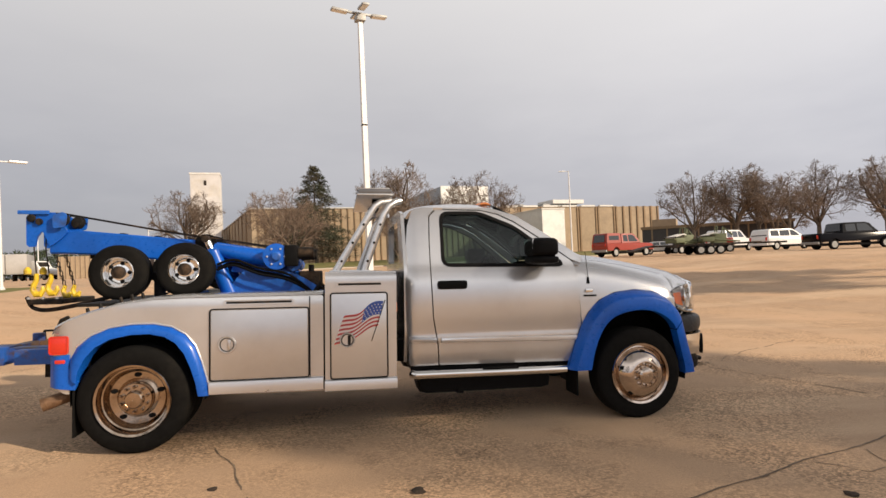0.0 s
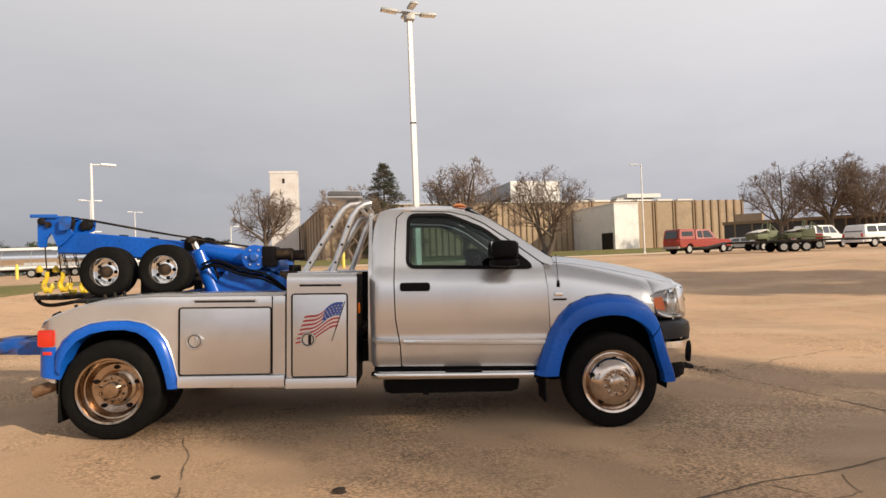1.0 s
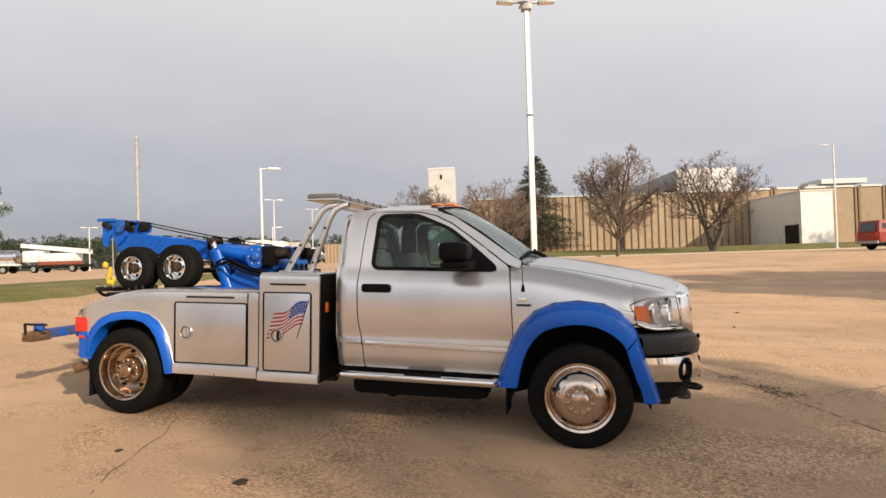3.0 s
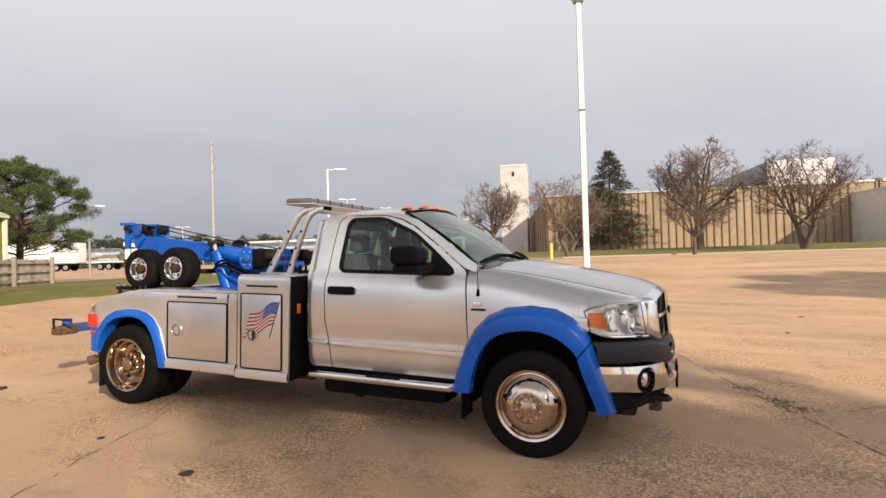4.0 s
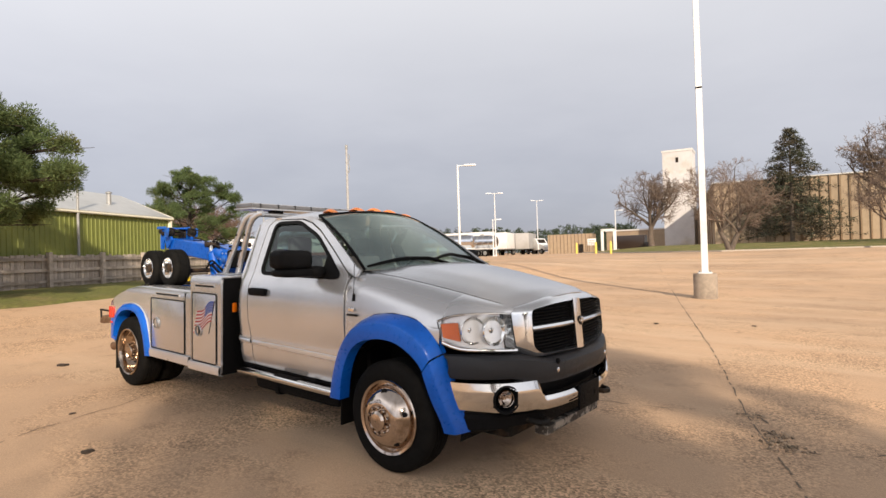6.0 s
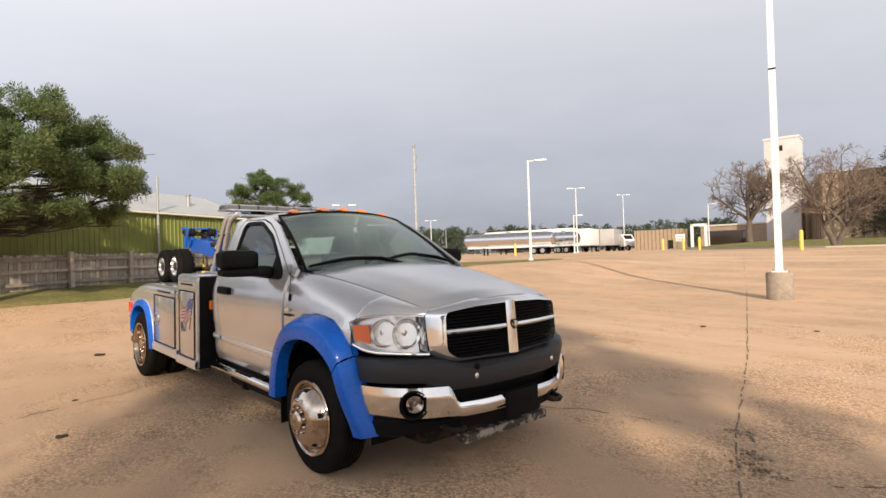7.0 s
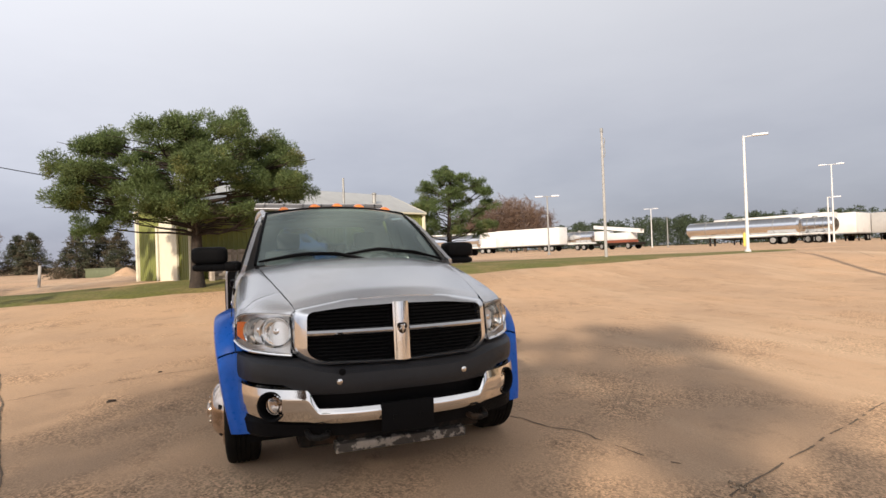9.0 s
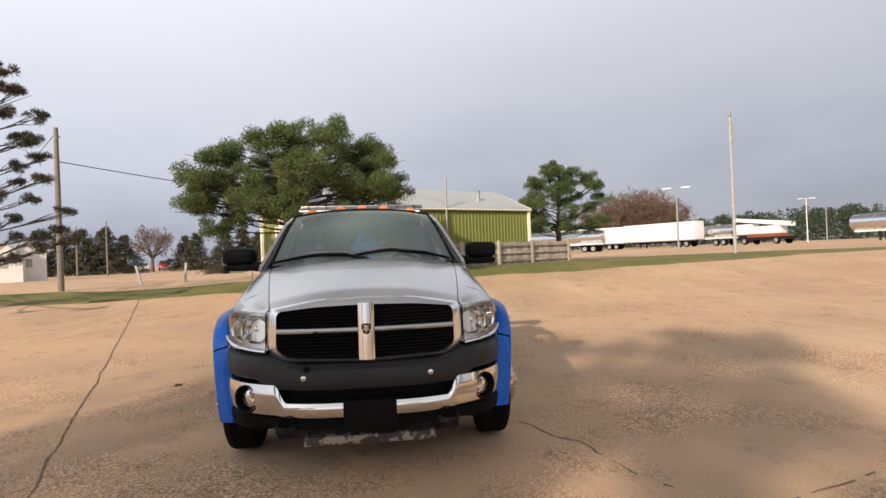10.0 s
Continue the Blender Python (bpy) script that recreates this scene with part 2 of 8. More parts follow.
def lathe(*a, **k):
    bm = bmesh.new()
    add_lathe(bm, *a, **k)
    bmesh.ops.recalc_face_normals(bm, faces=bm.faces)
    return bm


def add_grid(bm, rows, close=False):
    """Quads through rows of points."""
    vs = [[bm.verts.new(p) for p in r] for r in rows]
    for a, b in zip(vs, vs[1:]):
        for i in range(len(a) - (0 if close else 1)):
            j = (i + 1) % len(a)
            bm.faces.new((a[i], a[j], b[j], b[i]))
    return vs


def grid(rows, thick=0.0, close=False):
    bm = bmesh.new()
    add_grid(bm, rows, close)
    bmesh.ops.recalc_face_normals(bm, faces=bm.faces)
    if thick:
        bmesh.ops.solidify(bm, geom=bm.faces[:], thickness=thick)
    return bm


def inside(p, poly):
    x, z = p
    ok = False
    for (x0, z0), (x1, z1) in zip(poly, poly[1:] + poly[:1]):
        if (z0 > z) != (z1 > z) and x < (x1 - x0) * (z - z0) / (z1 - z0) + x0:
            ok = not ok
    return ok


def nearest(p, poly):
    best, q = 9e9, p
    for a, b in zip(poly, poly[1:] + poly[:1]):
        dx, dz = b[0] - a[0], b[1] - a[1]
        k = max(0, min(1, ((p[0] - a[0]) * dx + (p[1] - a[1]) * dz) / (dx * dx + dz * dz + 1e-12)))
        c = (a[0] + k * dx, a[1] + k * dz)
        d = (c[0] - p[0]) ** 2 + (c[1] - p[1]) ** 2
        if d < best:
            best, q = d, c
    return best, q


def round_poly(poly, r, n=4):
    """A polygon with its corners rounded."""
    out = []
    k = len(poly)
    for i in range(k):
        a, b, c = Vector(poly[i - 1]), Vector(poly[i]), Vector(poly[(i + 1) % k])
        u, v = a - b, c - b
        q = min(r, u.length * 0.45, v.length * 0.45)
        p0, p1 = b + u.normalized() * q, b + v.normalized() * q
        for j in range(n + 1):
            t = j / n
            out.append(tuple(p0 * (1 - t) ** 2 + b * 2 * t * (1 - t) + p1 * t * t))
    return out


def skin(poly, place, holes=(), step=0.03, thick=0.0):
    """A sheet over a polygon, with holes, in a plane of (u, v); place(u, v) gives the point in space."""
    us, vs = [p[0] for p in poly], [p[1] for p in poly]
    nu, nv = max(2, round((max(us) - min(us)) / step)), max(2, round((max(vs) - min(vs)) / step))
    gu = [min(us) + (max(us) - min(us)) * i / nu for i in range(nu + 1)]
    gv = [min(vs) + (max(vs) - min(vs)) * i / nv for i in range(nv + 1)]
    keep = []
    for i in range(nu):
        for j in range(nv):
            c = ((gu[i] + gu[i + 1]) / 2, (gv[j] + gv[j + 1]) / 2)
            if inside(c, poly) and not any(inside(c, h) for h in holes):
                keep.append((i, j))
    count = {}
    for i, j in keep:
        for e in (((i, j), (i + 1, j)), ((i + 1, j), (i + 1, j + 1)), ((i, j + 1), (i + 1, j + 1)), ((i, j), (i, j + 1))):
            count[e] = count.get(e, 0) + 1
    rim = {v for e, c in count.items() if c == 1 for v in e}
    bm = bmesh.new()
    made = {}

    def vert(i, j):
        if (i, j) not in made:
            p = (gu[i], gv[j])
            if (i, j) in rim:
                p = min((nearest(p, q) for q in (poly, *holes)), key=lambda t: t[0])[1]
            made[i, j] = bm.verts.new(place(*p))
        return made[i, j]

    for i, j in keep:
        try:
            bm.faces.new((vert(i, j), vert(i + 1, j), vert(i + 1, j + 1), vert(i, j + 1)))
        except ValueError:
            pass
    bmesh.ops.recalc_face_normals(bm, faces=bm.faces)
    if thick:
        bmesh.ops.solidify(bm, geom=bm.faces[:], thickness=thick)
    return bm


def lerp_table(table, x):
    if x <= table[0][0]:
        return table[0][1]
    for (a, va), (b, vb) in zip(table, table[1:]):
        if x <= b:
            t = (x - a) / (b - a)
            return va + (vb - va) * t
    return table[-1][1]


def smooth_table(table, x):
    """Catmull-Rom through a table of (x, value)."""
    n = len(table)
    if x <= table[0][0]:
        return table[0][1]
    if x >= table[-1][0]:
        return table[-1][1]
    i = max(k for k in range(n - 1) if table[k][0] <= x)
    (x1, p1), (x2, p2) = table[i], table[i + 1]
    x0, p0 = table[i - 1] if i else (x1 - (x2 - x1), p1)
    x3, p3 = table[i + 2] if i + 2 < n else (x2 + (x2 - x1), p2)
    m1, m2 = (p2 - p0) / (x2 - x0), (p3 - p1) / (x3 - x1)
    h, t = x2 - x1, (x - x1) / (x2 - x1)
    return (2 * t ** 3 - 3 * t * t + 1) * p1 + (t ** 3 - 2 * t * t + t) * h * m1 + (-2 * t ** 3 + 3 * t * t) * p2 + (t ** 3 - t * t) * h * m2


def s01(t):
    t = max(0.0, min(1.0, t))
    return t * t * (3 - 2 * t)


SIDES = ((-1, "right"), (1, "left"))


# ---- the tow truck: x ahead from the rear axle, y to its left, z up from the lot ----
truck = thing("tow_truck", LOT, "silver and blue tow truck parked on the concrete lot", "truck")

SIDE_Y = [(0.45, 0.99), (0.54, 1.015), (0.62, 1.04), (0.74, 1.05), (0.765, 1.058), (0.80, 1.05), (0.95, 1.066), (1.10, 1.07), (1.24, 1.058), (1.34, 1.02),
          (1.385, 0.995), (1.50, 0.952), (1.66, 0.893), (1.80, 0.838), (1.88, 0.800), (1.915, 0.770)]


def cab_y(x, z):
    y = smooth_table(SIDE_Y, z)
    return y - 0.10 * max(0.0, (2.20 - x) / 0.11) ** 2 * 0.6


def roof_z(x):
    return smooth_table([(2.10, 1.87), (2.16, 1.925), (2.26, 1.965), (2.45, 1.995), (2.65, 2.005), (2.85, 1.995), (3.02, 1.965)], x)


cab = new("cab")
cab.parent = truck
WIN = round_poly([(2.42, 1.395), (2.43, 1.865), (2.78, 1.868), (3.10, 1.735), (3.33, 1.555), (3.53, 1.385)], 0.07, 4)
QUARTER = [(2.112, 0.54), (2.362, 0.54), (2.352, 0.72), (2.312, 0.95), (2.30, 1.26), (2.305, 1.6), (2.318, 1.84), (2.38, 1.905), (2.80, 1.900), (2.96, 1.862),
           (3.11, 1.79), (3.34, 1.63), (3.60, 1.435), (3.70, 1.40), (3.72, 1.46), (3.66, 1.488), (3.36, 1.695), (3.12, 1.848), (2.90, 1.918), (2.25, 1.918), (2.17, 1.89),
           (2.125, 1.75), (2.10, 1.5), (2.092, 1.26), (2.10, 0.9)]
DOOR = [(2.372, 0.54), (3.585, 0.525), (3.645, 0.60), (3.655, 0.80), (3.635, 1.20), (3.615, 1.40), (3.595, 1.425), (3.335, 1.618), (3.105, 1.778), (2.955, 1.85),
        (2.80, 1.888), (2.39, 1.892), (2.328, 1.835), (2.315, 1.6), (2.31, 1.26), (2.322, 0.95), (2.362, 0.72)]


def ring_on(poly, width, place, lift=0.006, deep=0.02):
    """A flat band round a polygon, lying on a surface."""
    n = len(poly)
    c = Vector((sum(p[0] for p in poly) / n, sum(p[1] for p in poly) / n))
    inn, out = [], []
    for i in range(n):
        a, b = Vector(poly[i - 1]), Vector(poly[(i + 1) % n])
        d = (b - a).normalized()
        nrm = Vector((d.y, -d.x))
        if nrm.dot(Vector(poly[i]) - c) < 0:
            nrm = -nrm
        inn.append(Vector(poly[i]) - nrm * width * 0.5)
        out.append(Vector(poly[i]) + nrm * width * 0.5)
    bm = bmesh.new()
    rows = [[place(p[0], p[1], lift - deep) for p in inn], [place(p[0], p[1], lift) for p in inn], [place(p[0], p[1], lift) for p in out], [place(p[0], p[1], lift - deep) for p in out]]
    add_grid(bm, rows, True)
    bmesh.ops.recalc_face_normals(bm, faces=bm.faces)
    return bm


for s, _ in SIDES:
    def on_side(x, z, lift=0.0, s=s):
        return (x, s * (cab_y(x, z) + lift), z)
    part("cab_side", skin(QUARTER, on_side, step=0.028, thick=0.03), SILVER, cab)
    door = part("door", skin(DOOR, on_side, holes=[WIN], step=0.025, thick=0.035), SILVER, truck)
    part("window", skin(WIN, lambda x, z, s=s: on_side(x, z, -0.012, s), step=0.05), WINDOW, door, "tinted side window glass").visible_shadow = False
    part("window_seal", ring_on(WIN, 0.03, on_side), BLACK, door)
    # black sail at the foot of the window, under the mirror
    sail = [(3.29, 1.392), (3.545, 1.380), (3.35, 1.548), (3.30, 1.56)]
    part("mirror_sail", skin(sail, lambda x, z, s=s: on_side(x, z, 0.008, s), step=0.03), BLACK, door)
    # pull handle
    bm = bmesh.new()
    add_box(bm, 2.355, 2.615, s * 1.075 - 0.028, s * 1.075 + 0.028, 1.188, 1.262, 0.026)
    part("door_handle", bm, BLACK, door, "black pull handle")
    for name, owner, xa, za, xb, zb in (("door_moulding", door, 2.385, 0.754, 3.64, 0.734), ("cab_moulding", cab, 2.114, 0.769, 2.345, 0.757)):
        rows = []
        for dz, out in ((0.024, -0.004), (0.018, 0.006), (0.002, 0.013), (-0.016, 0.012), (-0.022, -0.004)):
            rows.append([on_side(xa + (xb - xa) * i / 20, za + (zb - za) * i / 20 + dz, out) for i in range(21)])
        part(name, grid(rows), SILL, owner)
    # tow mirror on its arm
    mirror = new("mirror"); mirror.parent = truck
    def pillow(x0, x1, y0, y1, z0, z1, power=3.2, s=s):
        """A rounded housing between six planes."""
        rows = []
        for i in range(13):
            v = math.pi * (i / 12 - 0.5)
            row = []
            for j in range(20):
                u = 2 * math.pi * j / 20
                d = Vector((math.cos(v) * math.cos(u), math.cos(v) * math.sin(u), math.sin(v)))
                k = (abs(d.x) ** power + abs(d.y) ** power + abs(d.z) ** power) ** (-1 / power)
                row.append(((x0 + x1) / 2 + d.x * k * (x1 - x0) / 2, s * ((y0 + y1) / 2 + d.y * k * (y1 - y0) / 2), (z0 + z1) / 2 + d.z * k * (z1 - z0) / 2))
            rows.append(row)
        return grid(rows, close=True)
    part("mirror_head", pillow(3.105, 3.335, 1.10, 1.405, 1.455, 1.612, 5.5), BLACK, mirror, "black tow mirror head", smooth=50)
    part("mirror_shell", pillow(3.115, 3.345, 1.06, 1.40, 1.392, 1.462, 4.5), BLACK, mirror, smooth=50)
    part("mirror_arm", pillow(3.19, 3.36, 0.97, 1.14, 1.385, 1.480), BLACK, mirror, smooth=50)
    bm = bmesh.new()
    add_box(bm, 3.108, 3.118, s * 1.15, s * 1.36, 1.515, 1.60, 0.0)
    part("mirror_glass", bm, CHROME, mirror, "mirror glass")

# roof, back wall, floor
rows = []
for i in range(25):
    x = 2.118 + (3.00 - 2.118) * i / 24
    e = smooth_table([(2.10, 1.80), (2.15, 1.875), (2.22, 1.91), (2.5, 1.915), (2.9, 1.912), (3.02, 1.885)], x)
    rows.append([(x + 0.06 * (1 - (2 * j / 28 - 1) ** 2) * s01((x - 2.7) / 0.3), y, e + (roof_z(x) - e) * (1 - abs(2 * j / 28 - 1) ** 2.6)) for j in range(29) for y in [(2 * j / 28 - 1) * (0.772 - 0.06 * max(0.0, (2.2 - x) / 0.1))]])
part("roof", grid(rows, 0.025), SILVER, cab)
back = [(-0.90, 0.56), (0.90, 0.56), (0.98, 0.8), (0.98, 1.35), (0.76, 1.86), (0.6, 1.90), (-0.6, 1.90), (-0.76, 1.86), (-0.98, 1.35), (-0.98, 0.8)]
rear_win = round_poly([(-0.60, 1.42), (0.60, 1.42), (0.52, 1.80), (-0.52, 1.80)], 0.06)
part("cab_back", skin(back, lambda y, z: (2.115 - 0.02 * math.cos(y * 1.3), y, z), holes=[rear_win], step=0.04, thick=0.03), SILVER, cab)
part("rear_window", skin(rear_win, lambda y, z: (2.10, y, z), step=0.08), REAR_GLASS, cab, "tinted rear window glass").visible_shadow = False
part("cab_floor", boxed(2.13, 3.70, -0.96, 0.96, 0.50, 0.56), BLACK, cab)
part("firewall", boxed(3.70, 3.74, -0.86, 0.86, 0.52, 1.36), BLACK, cab)

# windshield: bowed glass with a dark surround, cowl and wipers
def shield(u, v, lift=0.0):
    """u across -1..1, v up 0..1."""
    half = 0.868 + (0.725 - 0.868) * v
    x0 = 3.85 - 0.17 * u * u
    x1 = 3.055 - 0.10 * u * u
    z0, z1 = 1.455 - 0.005 * u * u, 1.975 - 0.055 * u * u
    bow = 0.03 * math.sin(math.pi * v)
    return Vector((x0 + (x1 - x0) * v + bow * 0.6 + lift * 0.6, u * half, z0 + (z1 - z0) * v + bow * 0.8 + lift * 0.8))


ws = [[shield(2 * i / 24 - 1, j / 12) for i in range(25)] for j in range(13)]
part("windshield", grid(ws), WINDSCREEN, truck, "slightly tinted windshield").visible_shadow = False
edge = [shield(-1, j / 12, 0.004) for j in range(13)] + [shield(2 * i / 24 - 1, 1, 0.004) for i in range(1, 25)] + [shield(1, 1 - j / 12, 0.004) for j in range(1, 13)]
part("windshield_seal", tube(edge, 0.013, 6), BLACK, truck)
rows = [[(shield(2 * i / 24 - 1, 0).x + dx, shield(2 * i / 24 - 1, 0).y * k, 1.452 + dz) for i in range(25)] for dx, dz, k in ((-0.02, -0.01, 1.0), (0.03, -0.018, 1.0), (0.085, -0.022, 1.0))]
part("cowl", grid(rows, 0.02), BLACK, truck)
for line in (((-0.97, 0.02), (-0.75, 0.075), (-0.5, 0.115), (-0.2, 0.10), (0.08, 0.03)), ((-0.15, 0.085), (0.25, 0.16), (0.45, 0.14), (0.68, 0.10), (0.95, 0.02))):
    pts = [shield(u, v, 0.022) for u, v in line]
    fine_ = [Vector([smooth_table([(k, p[c]) for k, p in enumerate(pts)], 4 * q / 24) for c in range(3)]) for q in range(25)]
    bm = tube(fine_, [0.010 + 0.007 * math.sin(math.pi * q / 24) for q in range(25)], 6)
    add_tube(bm, [fine_[12] + Vector((0.01, 0, 0.008)), fine_[18] + Vector((0.02, 0, 0.012)), fine_[24] + Vector((0.05, 0, -0.01))], [0.007, 0.010, 0.013], 6)
    part("wiper", bm, BLACK, truck)
for y in (-0.545, -0.235, 0.0, 0.235, 0.535):
    bm = bmesh.new()
    z = 1.995 - 0.085 * (y / 0.6) ** 2 * 0.5
    rows = []
    for k in range(7):
        a = math.pi * k / 6
        rows.append([(2.955 - 0.05 * (y / 0.55) ** 2 - 0.062 * math.cos(a) + 0.012 * q, y + 0.05 * w, z + 0.036 * math.sin(a) * (1 - abs(w) ** 3 * 0.7)) for w in (-1, -0.8, -0.4, 0, 0.4, 0.8, 1) for q in [0]])
    add_grid(bm, rows)
    bmesh.ops.recalc_face_normals(bm, faces=bm.faces)
    part("marker_lamp", bm, AMBER_ROOF, truck, "amber roof marker lamp")

# inside: bench, headrests, dashboard and wheel
inner = new("cabin"); inner.parent = truck
part("seat_bench", boxed(2.28, 2.85, -0.78, 0.78, 0.62, 0.98, 0.07), SEAT, inner)
for y in (-0.45, 0.45):
    part("seat_back", boxed(2.24, 2.42, y - 0.27, y + 0.27, 0.92, 1.55, 0.07), SEAT, inner)
    part("headrest", boxed(2.28, 2.40, y - 0.13, y + 0.13, 1.56, 1.74, 0.05), SEAT, inner)
part("dashboard", boxed(3.28, 3.72, -0.90, 0.90, 1.05, 1.385, 0.06), DASH, inner)
bm = bmesh.new()
add_tube(bm, [(3.12 + 0.07 * math.sin(a), 0.42 + 0.19 * math.cos(a), 1.34 + 0.17 * math.sin(a)) for a in [2 * math.pi * k / 20 for k in range(20)]], 0.017, 6, closed=True)
add_tube(bm, [(3.12, 0.25, 1.34), (3.13, 0.42, 1.33), (3.12, 0.59, 1.34)], 0.018, 6)
add_tube(bm, [(3.13, 0.42, 1.33), (3.35, 0.42, 1.22)], 0.03, 8)
part("steering_wheel", bm, BLACK, inner)

# hood, fenders
HOOD_E = [(3.68, 0.845), (4.0, 0.815), (4.4, 0.755), (4.75, 0.695), (4.97, 0.660)]
HOOD_Z = [(3.68, 1.435), (3.9, 1.418), (4.2, 1.372), (4.5, 1.315), (4.75, 1.262), (4.90, 1.228), (4.98, 1.206)]


def hood_pt(u, v):
    """u from the cowl 0 to the nose 1, v across -1..1."""
    xe = 3.70 + (4.965 - 3.70) * u
    y = v * smooth_table(HOOD_E, xe)
    a = abs(v)
    bulge = (0.052 + 0.034 * u) * (1 - a ** 2.2) + 0.012 * s01((0.80 - a) / 0.26) * (1 - 0.8 * u)
    x = xe + (0.175 * (1 - u) + 0.100 * u) * (1 - a * a)
    nose = 0.075 * s01((u - 0.90) / 0.10)
    return Vector((x, y, smooth_table(HOOD_Z, xe) + bulge - nose * 0.22))


part("hood", grid([[hood_pt(i / 30, 2 * j / 36 - 1) for j in range(37)] for i in range(31)], 0.02), SILVER, truck, "silver hood with raised centre")


def fender_pt(x, k, s):
    """k from the hood's edge 0 down to the rocker 1."""
    he, hz = smooth_table(HOOD_E, x), smooth_table(HOOD_Z, x)
    full = 1.045 - 0.42 * max(0.0, (x - 4.50)) ** 1.3
    prof = [(0, he + 0.006, hz - 0.004), (0.08, he + 0.04, hz - 0.008), (0.18, he + (full - he) * 0.55, hz - 0.045), (0.28, he + (full - he) * 0.86, hz - 0.12),
            (0.38, full, hz - 0.22), (0.52, full + 0.012, 1.05), (0.70, full + 0.012, 0.86), (1.0, full - 0.02, 0.54)]
    y = smooth_table([(p[0], p[1]) for p in prof], k)
    z = smooth_table([(p[0], p[2]) for p in prof], k)
    return Vector((x, s * y, z))


def fender_at(i, k, s, nx=26, nk=26):
    z = fender_pt(3.66, k / nk, s).z
    x0 = lerp_table([(0.50, 3.60), (0.60, 3.651), (0.80, 3.662), (1.20, 3.642), (1.36, 3.628), (1.45, 3.622)], z)
    return fender_pt(x0 + (4.588 - x0) * i / nx, k / nk, s)


for s, _ in SIDES:
    bm = bmesh.new()
    nx, nk = 26, 26
    vs = {}
    for i in range(nx):
        for k in range(nk):
            c = fender_at(i + 0.5, k + 0.5, s)
            if math.hypot(c.x - 4.17, c.z - 0.45) < 0.575 or (c.x > 4.3 and c.z < 0.5):
                continue
            q = []
            for a, b in ((i, k), (i + 1, k), (i + 1, k + 1), (i, k + 1)):
                if (a, b) not in vs:
                    vs[a, b] = bm.verts.new(fender_at(a, b, s))
                q.append(vs[a, b])
            bm.faces.new(q)
    bmesh.ops.recalc_face_normals(bm, faces=bm.faces)
    fender = part("front_fender", bm, SILVER, truck)
    # badge: a small plate and a dark bar under it
    part("badge", boxed(3.70, 3.765, s * 1.062, s * 1.074, 1.135, 1.165, 0.003), CHROME, fender)
    part("badge_bar", boxed(3.685, 3.80, s * 1.062, s * 1.074, 1.098, 1.114, 0.003), STEEL_DARK, fender)
    # antenna on the right fender only
    if s < 0:
        bm = tube([(3.735, s * 1.04, 1.215), (3.735, s * 1.045, 1.27)], [0.018, 0.008], 8)
        add_tube(bm, [(3.735, s * 1.045, 1.26), (3.72, s * 1.02, 1.50)], 0.003, 5)
        part("antenna", bm, BLACK, truck)

    # blue fibreglass flare in two pieces
    OUT = [(3.525, 1.04, 0.455), (3.57, 1.045, 0.62), (3.635, 1.048, 0.80), (3.72, 1.05, 0.95), (3.83, 1.05, 1.06), (3.98, 1.05, 1.125), (4.17, 1.05, 1.148), (4.36, 1.048, 1.128), (4.50, 1.04, 1.06), (4.58, 1.03, 0.97), (4.615, 1.025, 0.905)]
    INN = [(3.70, 1.16, 0.46), (3.725, 1.17, 0.60), (3.77, 1.178, 0.74), (3.84, 1.182, 0.855), (3.93, 1.184, 0.925), (4.05, 1.184, 0.962), (4.17, 1.184, 0.975), (4.30, 1.182, 0.96), (4.41, 1.175, 0.91), (4.49, 1.165, 0.845), (4.525, 1.155, 0.79)]
    LOW_O = [(4.618, 1.025, 0.893), (4.66, 1.005, 0.76), (4.71, 0.985, 0.62), (4.765, 0.955, 0.48), (4.795, 0.935, 0.385)]
    LOW_I = [(4.528, 1.155, 0.778), (4.565, 1.14, 0.66), (4.60, 1.12, 0.56), (4.64, 1.095, 0.46), (4.66, 1.075, 0.375)]

    def flare(o, i, s=s):
        rows = []
        def finer(pts):
            tabs = [[(k, p[c]) for k, p in enumerate(pts)] for c in range(3)]
            n = (len(pts) - 1) * 5
            return [tuple(smooth_table(tb, (len(pts) - 1) * k / n) for tb in tabs) for k in range(n + 1)]
        for a, b in zip(finer(o), finer(i)):
            a, b = Vector(a) + Vector((0, 0.018, 0)), Vector(b)
            row = [a + Vector((0, -0.05, 0)), a]
            for t, up in ((0.10, 0.42), (0.22, 0.78), (0.30, 0.94), (0.36, 0.99), (0.70, 1.03), (0.93, 1.02)):
                p = a.lerp(b, t)
                p.y = a.y + (b.y - a.y) * up
                row.append(p)
            row += [b, b + Vector((0, -0.012, -0.004)), b + Vector((0, -0.10, 0.0))]
            rows.append([(p.x, s * p.y, p.z) for p in row])
        return grid(rows, 0.008)
    fl = part("front_flare", flare(OUT, INN), BLUE, truck, "blue fibreglass wheel flare")
    part("flare_end", flare(LOW_O, LOW_I), BLUE, fl)
    part("flare_edge_strip", tube([(p[0], s * (p[1] + 0.012), p[2] + 0.004) for p in OUT], 0.003, 6), RUBBER, fl)
    # dark wheel housing
    rows = [[(4.17 + r * math.cos(a), s * y, 0.44 + r * math.sin(a)) for a in [math.pi * (-0.08 + 1.16 * k / 14) for k in range(15)]] for r, y in ((0.565, 0.97), (0.565, 0.6), (0.10, 0.59))]
    part("wheel_housing", grid(rows), BLACK, truck)
    part("front_mudflap", boxed(3.60, 3.615, s * 0.80, s * 1.06, 0.22, 0.62, 0.004), RUBBER, truck)


